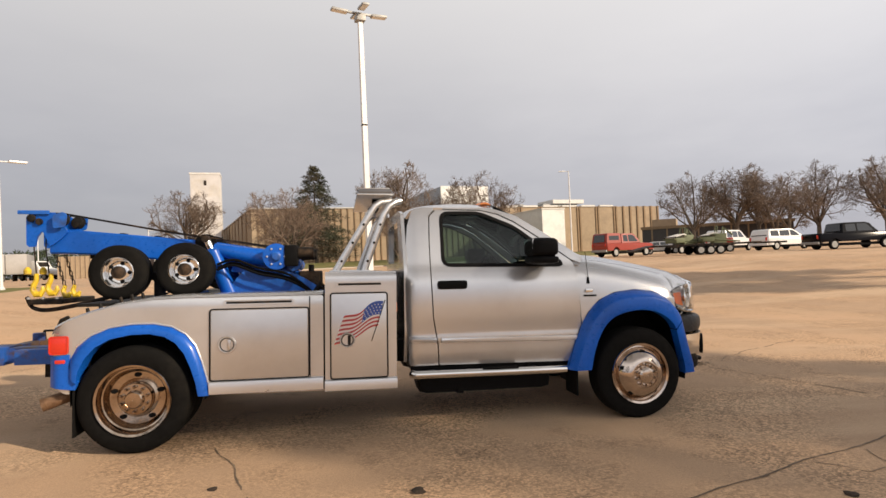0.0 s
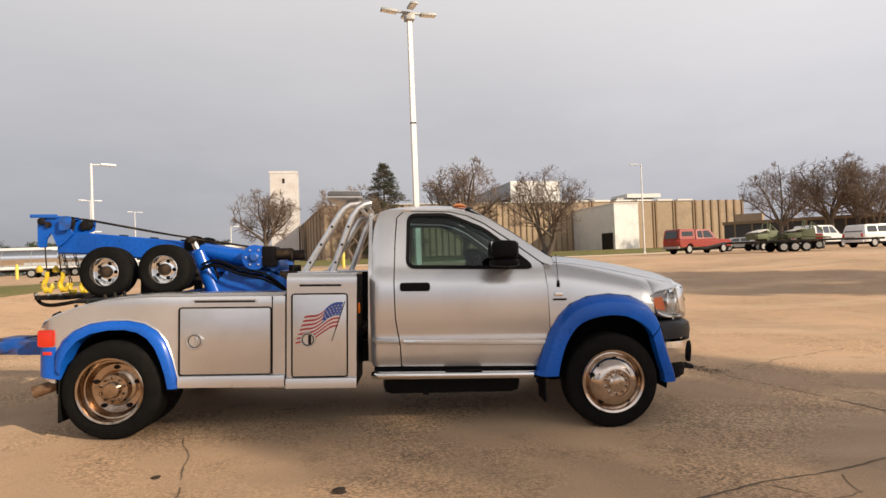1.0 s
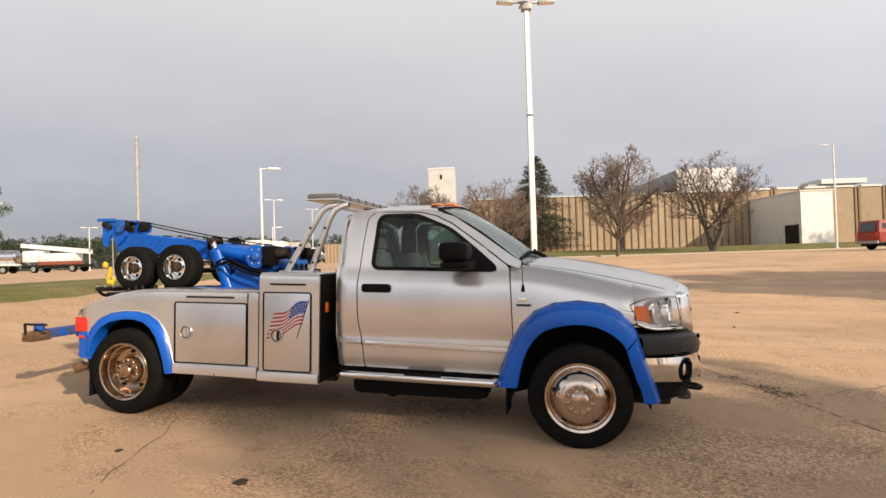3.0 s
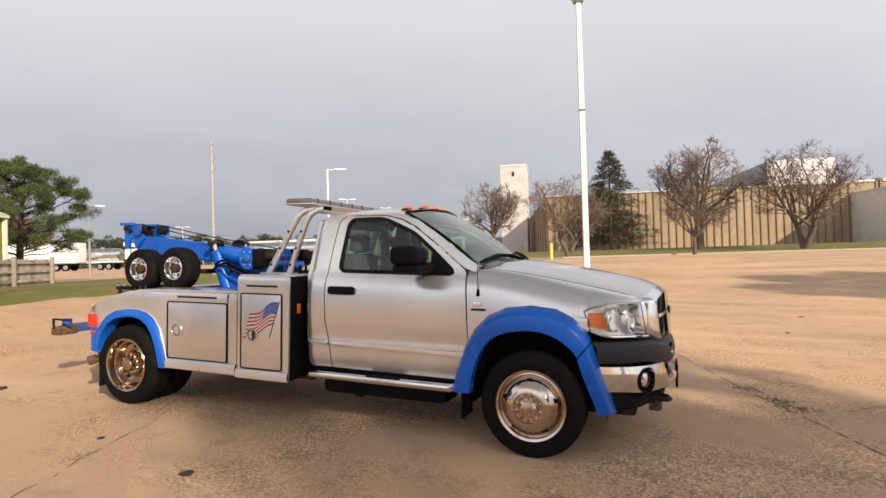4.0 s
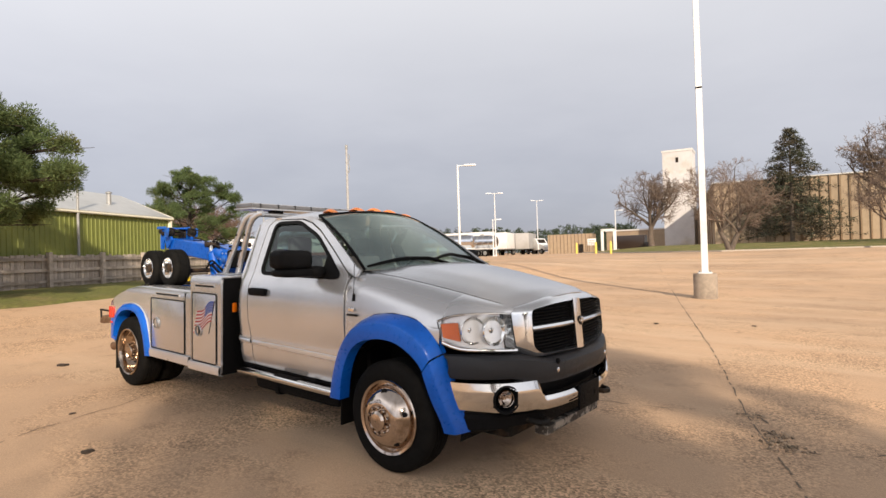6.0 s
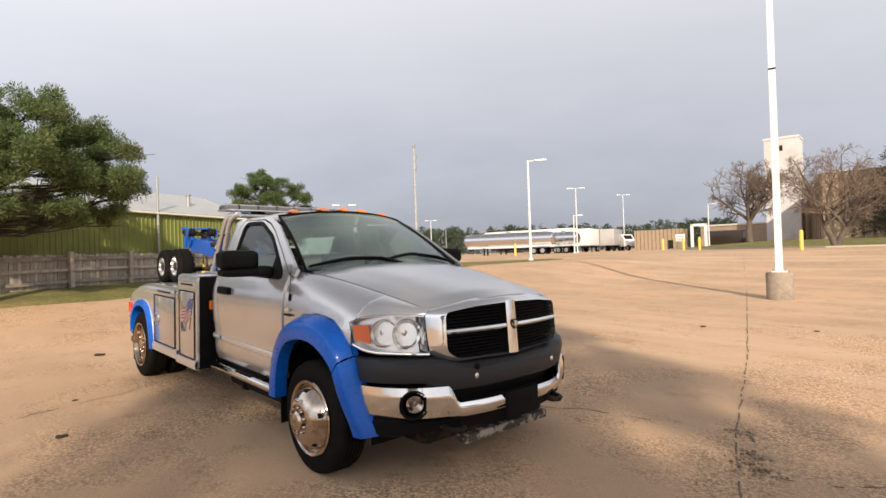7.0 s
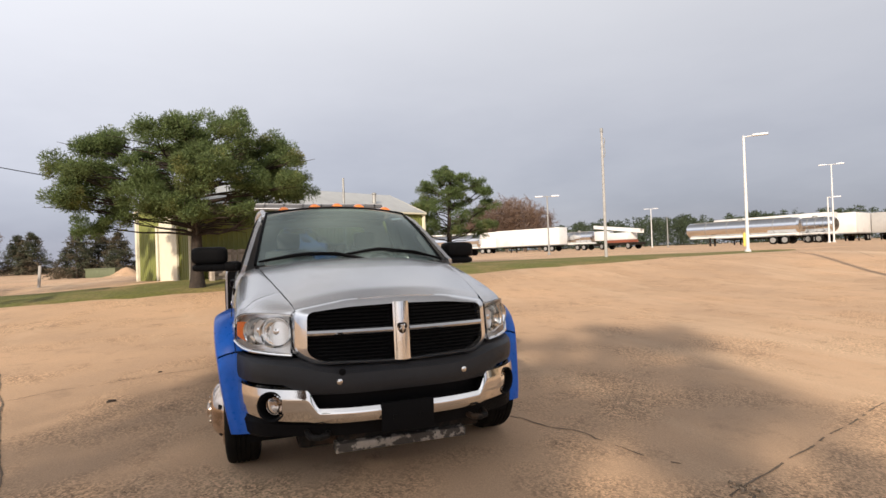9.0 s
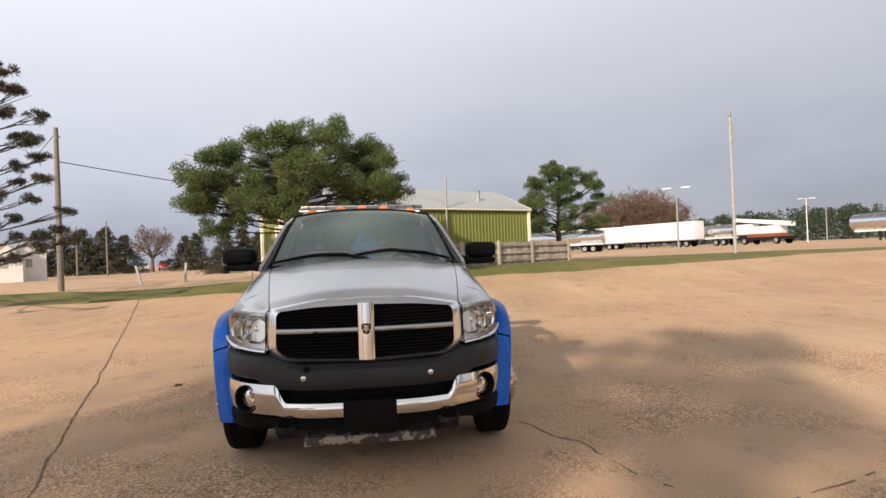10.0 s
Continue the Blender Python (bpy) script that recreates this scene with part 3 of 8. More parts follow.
# headlights
def face_x(y):
    """The nose in plan, at headlight level."""
    return smooth_table([(0.0, 5.12), (0.30, 5.09), (0.62, 5.00), (0.70, 4.972), (0.82, 4.895), (0.93, 4.775), (1.0, 4.66), (1.035, 4.59)], abs(y))


for s, _ in SIDES:
    lamp = new("headlight"); lamp.parent = truck

    def lens_pt(u, v, back=0.0, s=s):
        """u from the inner end 0 to the outer 1, v up."""
        y = 0.690 + (1.035 - 0.690) * u
        end = max(0.0, (u - 0.72) / 0.28)
        zb = 0.912 + 0.018 * u + 0.045 * end ** 2.5
        zt = 1.172 + 0.016 * math.sin(math.pi * u) - 0.012 * u - 0.035 * end ** 3
        x = face_x(y) - 0.045 * v + 0.02 - back * (1.0 - 0.5 * u)
        return Vector((x, s * (y - back * 0.45 * u), zb + (zt - zb) * v))
    # fender top between the hood's edge and the lamp
    low = min((k / 100 for k in range(100)), key=lambda k: abs(fender_pt(4.59, k, s).z - lens_pt(1.0, 1.0).z))
    rows = []
    for i in range(17):
        u = i / 16
        p1 = lens_pt(u, 1.0) + Vector((-0.004, 0, 0.004))
        xh = 4.965 + (4.588 - 4.965) * u
        p0 = Vector((xh, s * (smooth_table(HOOD_E, xh) + 0.006), smooth_table(HOOD_Z, xh) - 0.004))
        row = []
        for j in range(7):
            q = p0.lerp(p1, j / 6)
            k = math.sin(math.pi * j / 6) * u
            q += Vector((0.02 * k, s * 0.035 * k, 0.030 * k))
            row.append(q.lerp(fender_pt(4.588, low * j / 6, s), u * u))
        rows.append(row)
    part("fender_nose", grid(rows), SILVER, truck)
    part("lens", grid([[lens_pt(i / 16, j / 8) for i in range(17)] for j in range(9)]), LENS, lamp, "clear headlight lens").visible_shadow = False
    rows = [[lens_pt(i / 16, 0.0) for i in range(17)]] + [[lens_pt(i / 16, 0.02 + 0.96 * j / 6, 0.10) for i in range(17)] for j in range(7)] + [[lens_pt(i / 16, 1.0) for i in range(17)]]
    part("housing", grid(rows, 0.006), LAMP_WELL, lamp)
    for u, r in ((0.29, 0.100), (0.63, 0.092)):
        c = lens_pt(u, 0.52, 0.045)
        d = Vector((1, s * (0.12 + 0.55 * u), 0)).normalized()
        bm = bmesh.new()
        add_lathe(bm, [(r * 1.03, 0.010), (r * 1.05, 0.0), (r * 0.98, -0.004), (r * 0.80, -0.035), (r * 0.50, -0.062), (0.022, -0.075), (0.020, -0.035), (0.004, -0.03)], 24, "x", caps="end")
        bmesh.ops.recalc_face_normals(bm, faces=bm.faces)
        part("reflector", bm, BOWL, lamp, at=Matrix.Translation(c) @ d.to_track_quat("X", "Z").to_matrix().to_4x4())
    part("turn_signal", grid([[lens_pt(0.81 + 0.16 * i / 4, 0.24 + 0.52 * j / 5 + 0.04 * i / 4, 0.006) for i in range(5)] for j in range(6)], 0.01), AMBER, lamp, "amber turn signal")
    part("chrome_lip", tube([lens_pt(i / 12, 0.03, -0.004) for i in range(13)], 0.012, 8), CHROME, lamp)
    part("lamp_edge", tube([lens_pt(0, j / 6, 0.004) for j in range(7)] + [lens_pt(i / 12, 1.0, 0.004) for i in range(1, 13)] + [lens_pt(1, 1 - j / 6, 0.004) for j in range(1, 7)], 0.003, 6), BLACK, lamp)

# grille: chrome surround and cross, black slats, emblem
grille = new("grille"); grille.parent = truck


def nose_x(y, z):
    return 5.132 - 0.165 * y * y + 0.10 * (1.06 - z)


G_OUT = round_poly([(-0.685, 1.205), (-0.35, 1.268), (0.0, 1.283), (0.35, 1.268), (0.685, 1.205), (0.692, 0.925), (0.56, 0.850), (0, 0.838), (-0.56, 0.850), (-0.692, 0.925)], 0.05, 4)
G_IN = round_poly([(-0.600, 1.196), (-0.33, 1.225), (0.0, 1.234), (0.33, 1.225), (0.600, 1.196), (0.605, 0.935), (0.52, 0.885), (0, 0.870), (-0.52, 0.885), (-0.605, 0.935)], 0.045, 4)


def grille_rows():
    rows = [[], [], [], [], []]
    for k, (o, i) in enumerate(zip(G_OUT, G_IN)):
        top = s01((o[1] - 1.16) / 0.06)
        side = s01((abs(o[0]) - 0.58) / 0.10)
        rows[0].append((nose_x(*o) - 0.16, o[0], o[1] - 0.01 * top))
        rows[1].append((nose_x(*o) - 0.055 - 0.03 * side, o[0], o[1]))
        m = (o[0] * 0.35 + i[0] * 0.65, o[1] * 0.45 + i[1] * 0.55)
        rows[2].append((nose_x(*m) - 0.012, m[0], m[1]))
        rows[3].append((nose_x(*i) + 0.002, i[0], i[1]))
        rows[4].append((nose_x(*i) - 0.07, i[0], i[1]))
    return rows


part("grille_surround", grid(grille_rows(), close=True), CHROME_SOFT, grille, "chrome grille surround", smooth=50)
part("grille_back", skin(G_IN, lambda y, z: (nose_x(y, z) - 0.085, y, z), step=0.05), BLACK, grille)
for k in range(15):
    z = 0.895 + 0.0225 * k
    if abs(z - 1.065) < 0.016:
        continue
    for s, _ in SIDES:
        ys = [0.065 + (0.66 - 0.065) * i / 10 for i in range(11)]
        ys = [y for y in ys if inside((s * y, z), G_IN)]
        if len(ys) < 3:
            continue
        rows = [[(nose_x(y, z) - 0.03 + dx, s * y, z + dz) for y in ys] for dx, dz in ((-0.02, 0.009), (0.0, 0.004), (0.0, -0.002), (-0.02, -0.006))]
        part("grille_slat", grid(rows), BLACK, grille)
bm = bmesh.new()
add_grid(bm, [[(nose_x(y, z) + 0.004 + 0.02 * (1 - (y / 0.053) ** 2), y, z) for y in (-0.053, -0.040, -0.02, 0, 0.02, 0.040, 0.053)] for z in (0.868, 0.95, 1.03, 1.10, 1.17, 1.245)])
bmesh.ops.recalc_face_normals(bm, faces=bm.faces)
bmesh.ops.solidify(bm, geom=bm.faces[:], thickness=0.04)
part("grille_upright", bm, CHROME_SOFT, grille)
for s, _ in SIDES:
    ys = [0.055 + (0.605 - 0.055) * i / 8 for i in range(9)]
    part("grille_crossbar", grid([[(nose_x(y, 1.065) + dx, s * y, 1.065 + dz) for y in ys] for dx, dz in ((-0.04, 0.019), (0.0, 0.015), (0.01, 0.0), (0.0, -0.015), (-0.04, -0.019))]), CHROME_SOFT, grille)
shield_poly = round_poly([(-0.030, 1.108), (0.030, 1.108), (0.034, 1.080), (0.016, 1.038), (-0.016, 1.038), (-0.034, 1.080)], 0.012, 3)
part("emblem", skin(shield_poly, lambda y, z: (nose_x(y, z) + 0.028, y, z), step=0.008, thick=0.012), STEEL_DARK, grille, "plain dark shield badge on the grille")
bm = bmesh.new()
for s in (-1, 1):
    add_tube(bm, [(nose_x(0, 1.080) + 0.034, s * (0.020 + 0.013 * math.cos(a)), 1.082 + 0.017 * math.sin(a)) for a in [math.pi * (0.62 + 1.45 * k / 10) * 1.0 for k in range(11)]], [0.0065 - 0.0003 * k for k in range(11)], 6)
add_tube(bm, [(nose_x(0, 1.080) + 0.032, 0, 1.096), (nose_x(0, 1.060) + 0.036, 0, 1.064), (nose_x(0, 1.045) + 0.033, 0, 1.046)], [0.010, 0.009, 0.005], 8)
part("emblem_relief", bm, CHROME, grille)


# bumper: dark plastic above, chrome below
def bump_x(y):
    return smooth_table([(0.0, 5.215), (0.3, 5.205), (0.5, 5.165), (0.7, 5.085), (0.85, 4.985), (0.95, 4.87), (1.02, 4.72), (1.03, 4.66)], abs(y))


bumper = new("front_bumper"); bumper.parent = truck
ys = [-1.028 + 2.056 * i / 44 for i in range(45)]
rows = []
for f_, dx in ((0.0, -0.13), (0.06, -0.05), (0.20, -0.012), (0.5, 0.0), (0.8, -0.006), (0.95, -0.02), (1.0, -0.05)):
    row = []
    for y in ys:
        a = abs(y)
        zt = 0.845 + 0.055 * s01((a - 0.40) / 0.30)
        zb = 0.675 + 0.06 * s01((a - 0.62) / 0.14)
        row.append((bump_x(y) + dx - 0.01, y, zt + (zb - zt) * f_))
    rows.append(row)
part("bumper_cover", grid(rows, 0.012), TRIM, bumper, "dark grey plastic bumper cover")
BAR = [(0.0, -0.07), (0.03, -0.012), (0.30, 0.004), (0.60, 0.004), (0.90, -0.014), (1.0, -0.07)]
rows = []
for j in range(23):
    f_ = (0.0, 0.012, 0.03)[j] if j < 3 else 0.03 + 0.97 * (j - 2) / 20
    row = []
    for i in range(141):
        y = -1.028 + 2.056 * i / 140
        a = abs(y)
        zt = 0.600 + 0.122 * s01((a - 0.54) / 0.08)
        zb = 0.492 + 0.02 * s01((a - 0.8) / 0.2)
        row.append((bump_x(y) + lerp_table(BAR, f_), y, zt + (zb - zt) * f_))
    rows.append(row)
bm = bmesh.new()
add_grid(bm, rows)
bmesh.ops.recalc_face_normals(bm, faces=bm.faces)
gone = []
for f in bm.faces:
    c = f.calc_center_median()
    if math.hypot((abs(c.y) - 0.83) * 1.18, c.z - 0.605) < 0.086:
        gone.append(f)
bmesh.ops.delete(bm, geom=gone, context="FACES")
part("bumper_bar", bm, CHROME, bumper, "chrome bumper bar")
for s, _ in SIDES:
    nrm = Vector((1, s * 0.62, 0)).normalized()
    m = Matrix.Translation((bump_x(0.83) + 0.004, s * 0.83, 0.605)) @ nrm.to_track_quat("X", "Z").to_matrix().to_4x4()
    fog = part("fog_lamp", lathe([(0.096, -0.020), (0.098, 0.000), (0.092, 0.003), (0.084, -0.004), (0.079, -0.03), (0.074, -0.085), (0.004, -0.09)], 32, "x", caps="end"), BLACK, bumper, at=m)
    part("fog_reflector", lathe([(0.057, -0.028), (0.060, -0.034), (0.054, -0.038), (0.036, -0.062), (0.012, -0.072), (0.010, -0.05), (0.002, -0.05)], 24, "x", (0, s * -0.010, 0), caps="end"), CHROME_RIM, fog)
    part("fog_lens", lathe([(0.055, -0.030), (0.035, -0.022), (0.004, -0.019)], 24, "x", (0, s * -0.010, 0), caps="end"), LENS, fog)
    part("bumper_bolt", lathe([(0.019, 0.0), (0.019, 0.008), (0.010, 0.014), (0.003, 0.015)], 12, "x", (bump_x(0.42) - 0.014, s * 0.42, 0.765)), CHROME, bumper)
    # tow hook
    pts = [(4.95, s * 0.61, 0.44), (5.09, s * 0.61, 0.425), (5.135, s * 0.595, 0.42), (5.155, s * 0.55, 0.418), (5.135, s * 0.50, 0.42), (5.09, s * 0.485, 0.425), (4.95, s * 0.485, 0.44)]
    part("tow_hook", tube(pts, 0.021, 8), STEEL_DARK, bumper)
part("bumper_cap", lathe([(0.022, 0.0), (0.022, 0.012), (0.012, 0.02), (0.003, 0.02)], 12, "x", (5.158, -0.40, 0.822)), BLACK, bumper)
bm = boxed(5.208, 5.228, -0.165, 0.185, 0.425, 0.612, 0.006)
for y in (-0.08, 0.10):
    add_box(bm, 5.228, 5.231, y - 0.012, y + 0.012, 0.50, 0.53)
part("plate_bracket", bm, BLACK, bumper, "black empty plate bracket")
rows = [[(bump_x(y * 0.97) - dx * (1 - 0.55 * s01((abs(y) - 0.7) / 0.25)), y * 0.97, z) for y in ys] for dx, z in ((0.10, 0.69), (0.12, 0.60), (0.14, 0.50), (0.07, 0.48), (0.09, 0.40), (0.22, 0.37))]
part("lower_valance", grid(rows, 0.01), BLACK, bumper)
bm = boxed(5.00, 5.10, -0.44, 0.46, 0.282, 0.342, 0.006)
part("skid_bar", bm, FLAKED, bumper, "steel bar with flaked white paint")
part("skid_bracket", boxed(4.7, 5.05, -0.42, 0.44, 0.345, 0.40), STEEL_DARK, bumper)


# ---- wheels ----
def tyre_mesh(r, w, rim):
    """Tyre turned about y, outer face towards -y; tread ribs between grooves."""
    bm = bmesh.new()
    h = w / 2
    prof = [(rim - 0.012, -h + 0.02), (rim + 0.012, -h + 0.002), (rim + (r - rim) * 0.45, -h - 0.006), (rim + (r - rim) * 0.78, -h + 0.004), (r - 0.010, -h + 0.016), (r - 0.003, -h + 0.032)]
    ribs = 5
    for k in range(ribs):
        a, b = -h + 0.04 + (w - 0.08) * k / ribs, -h + 0.04 + (w - 0.08) * (k + 1) / ribs
        prof += [(r, a + 0.004), (r, b - 0.004)] + ([(r - 0.010, b - 0.002), (r - 0.010, b + 0.002)] if k < ribs - 1 else [])
    prof += [(r - 0.003, h - 0.032), (r - 0.010, h - 0.016), (rim + (r - rim) * 0.78, h - 0.004), (rim + (r - rim) * 0.45, h + 0.006), (rim + 0.012, h - 0.002), (rim - 0.012, h - 0.02)]
    add_lathe(bm, prof, 56, caps=False)
    bmesh.ops.recalc_face_normals(bm, faces=bm.faces)
    return mesh_of("tyre", bm, RUBBER, 40)


TYRE = tyre_mesh(0.405, 0.235, 0.255)


def convex_rim():
    bm = bmesh.new()
    add_lathe(bm, [(0.262, 0.02), (0.274, -0.012), (0.268, -0.022), (0.250, -0.016), (0.240, 0.018), (0.232, 0.016), (0.215, -0.022), (0.190, -0.055), (0.160, -0.085), (0.125, -0.102), (0.112, -0.102), (0.108, -0.090), (0.072, -0.088),
                   (0.068, -0.118), (0.052, -0.132), (0.030, -0.136), (0.004, -0.137)], 48, caps=False)
    bmesh.ops.recalc_face_normals(bm, faces=bm.faces)
    return mesh_of("rim", bm, CHROME_RIM, 30)


def concave_rim():
    bm = bmesh.new()
    add_lathe(bm, [(0.262, 0.02), (0.274, -0.012), (0.268, -0.020), (0.252, -0.014), (0.244, 0.010), (0.238, 0.05), (0.228, 0.055), (0.214, 0.085), (0.200, 0.105), (0.150, 0.112), (0.128, 0.100), (0.122, 0.060),
                   (0.116, 0.045), (0.070, 0.042), (0.064, 0.005), (0.056, -0.004), (0.004, -0.006)], 48, caps=False)
    bmesh.ops.recalc_face_normals(bm, faces=bm.faces)
    return mesh_of("rim", bm, CHROME_DIRTY, 30)


def wheel(x, y, turn, rim, rim_name, nuts_r, nuts_y, holes_r, holes_y, nut_mat, label=""):
    w = new("wheel"); w.parent = truck
    w.matrix_local = pose(x, y, 0.405, 0, 0, turn)
    share("tyre", TYRE, w, Matrix())
    r = share("rim", rim, w, Matrix.Translation((0, -0.115, 0)), label)
    nut = mesh_of("wheel_nut", lathe([(0.013, 0.0), (0.013, -0.026), (0.008, -0.036), (0.002, -0.037)], 8, "y"), nut_mat)
    for k in range(10):
        a = 2 * math.pi * (k + 0.5) / 10
        share("wheel_nut", nut, w, Matrix.Translation((nuts_r * math.cos(a), nuts_y, nuts_r * math.sin(a))))
    for k in range(5):
        a = 2 * math.pi * (k + 0.25) / 5
        d = Vector((math.cos(a), 0, math.sin(a)))
        slope = holes_y[1]
        ax = (Vector((0, -1, 0)) + d * slope).normalized()
        c = d * holes_r + Vector((0, holes_y[0], 0))
        m = Matrix.Translation(c) @ ax.to_track_quat("Z", "Y").to_matrix().to_4x4()
        bm = bmesh.new()
        bmesh.ops.create_circle(bm, cap_ends=True, segments=14, radius=1.0, matrix=m @ Matrix.Rotation(0, 4, "Z") @ Matrix.Diagonal((0.026, 0.018, 1, 1)))
        part("vent_hole", bm, BLACK, w)
    return w


RIM_F, RIM_R = convex_rim(), concave_rim()
for s, _ in SIDES:
    turn = 0 if s < 0 else 180
    wheel(4.18, s * 1.00, turn, RIM_F, "front", 0.090, -0.200, 0.200, (-0.160, 0.85), CHROME_RIM, "polished convex steel wheel")
    wheel(0.0, s * 1.055, turn, RIM_R, "rear", 0.095, -0.072, 0.175, (-0.008, 0.0), CHROME_DIRTY, "deep-dish wheel stained brown")
    inner_wheel = new("inner_wheel"); inner_wheel.parent = truck
    inner_wheel.matrix_local = pose(0, s * 0.775, 0.405, 0, 0, turn)
    share("tyre", TYRE, inner_wheel, Matrix())

# underbody
chassis = new("chassis"); chassis.parent = truck
for s, _ in SIDES:
    part("frame_rail", boxed(-0.9, 4.85, s * 0.43 - 0.04, s * 0.43 + 0.04, 0.50, 0.70), STEEL_DARK, chassis)
part("rear_axle", tube([(0, -0.95, 0.405), (0, -0.2, 0.405), (0, 0.2, 0.405), (0, 0.95, 0.405)], [0.06, 0.07, 0.07, 0.06], 10), STEEL_DARK, chassis)
part("differential", lathe([(0.02, -0.19), (0.13, -0.14), (0.18, 0), (0.13, 0.14), (0.02, 0.19)], 14, "x", (0, 0, 0.405)), STEEL_DARK, chassis)
part("front_axle", tube([(4.18, -0.9, 0.40), (4.18, 0.9, 0.40)], 0.085, 10), STEEL_DARK, chassis)
# added low block that darkens the gap beneath the bumper
part("engine_cradle", boxed(4.38, 4.92, -0.66, 0.66, 0.27, 0.44, 0.05), STEEL_DARK, chassis)
part("steering_link", tube([(4.46, -0.82, 0.36), (4.46, 0.82, 0.36)], 0.025, 8), STEEL_DARK, chassis)
part("oil_pan", boxed(3.55, 4.30, -0.26, 0.26, 0.30, 0.50, 0.05), STEEL_DARK, chassis)
part("transmission", boxed(2.6, 3.9, -0.22, 0.22, 0.36, 0.72, 0.05), STEEL_DARK, chassis)
part("fuel_tank", boxed(1.0, 1.95, -0.36, 0.36, 0.40, 0.62, 0.04), STEEL_DARK, chassis)
for s, _ in SIDES:
    # strapped black block, added to keep light from under the cab
    part("side_tank", boxed(2.20, 3.42, s * 0.50, s * 0.92, 0.27, 0.54, 0.08), BLACK, chassis, "black block added to deepen the shade under the cab")
    part("tank_strap", boxed(2.55, 2.60, s * 0.49, s * 0.93, 0.262, 0.548, 0.05), BLACK, chassis)
    part("spring_pack", boxed(-0.62, 0.62, s * 0.50 - 0.04, s * 0.50 + 0.04, 0.40, 0.48, 0.01), STEEL_DARK, chassis)
    part("front_spring", boxed(3.68, 4.72, s * 0.46 - 0.04, s * 0.46 + 0.04, 0.42, 0.49, 0.01), STEEL_DARK, chassis)
for x in (0.75, 1.55, 2.05, 4.75):
    part("cross_member", boxed(x - 0.06, x + 0.06, -0.44, 0.44, 0.50, 0.66, 0.01), STEEL_DARK, chassis)
part("drive_shaft", tube([(0.2, 0, 0.42), (2.6, 0, 0.50)], 0.05, 8), STEEL_DARK, chassis)
part("silencer", tube([(0.75, -0.66, 0.42), (1.95, -0.66, 0.42)], 0.10, 12), STEEL_DARK, chassis)

# ---- wrecker body ----
BY = 1.155
bed = new("wrecker_body"); bed.parent = truck
ARCH = [(0.03 + rx * math.cos(a), 0.46 + rz * math.sin(a)) for rx, rz in ((0.475, 0.485),) for a in [math.pi * (1 - k / 16) for k in range(17)]]
BED = [(-0.575, 0.52), (-0.44, 0.46)] + ARCH + [(0.545, 0.415), (1.405, 0.405), (1.405, 1.165), (1.30, 1.178), (0.35, 1.172), (0.12, 1.160), (-0.10, 1.125), (-0.30, 1.070), (-0.46, 1.012), (-0.545, 0.965), (-0.57, 0.92)]


def bed_y(x, z):
    return BY - 0.05 * max(0.0, (z - 1.10) / 0.08) ** 2 * 0.35 - 0.06 * max(0.0, (-0.46 - x) / 0.12) ** 2


TOP_BED = [(-0.57, 0.90), (-0.545, 0.965), (-0.46, 1.012), (-0.30, 1.070), (-0.10, 1.125), (0.12, 1.160), (0.35, 1.172), (1.405, 1.176)]


def frame_band(x0, x1, z0, z1, s, y, w=0.012, lift=0.004, r=0.025, mat=None):
    poly = round_poly([(x0, z0), (x1, z0), (x1, z1), (x0, z1)], r, 3)
    return ring_on(poly, w, lambda x, z, q: (x, s * (y + q), z), lift, 0.012)


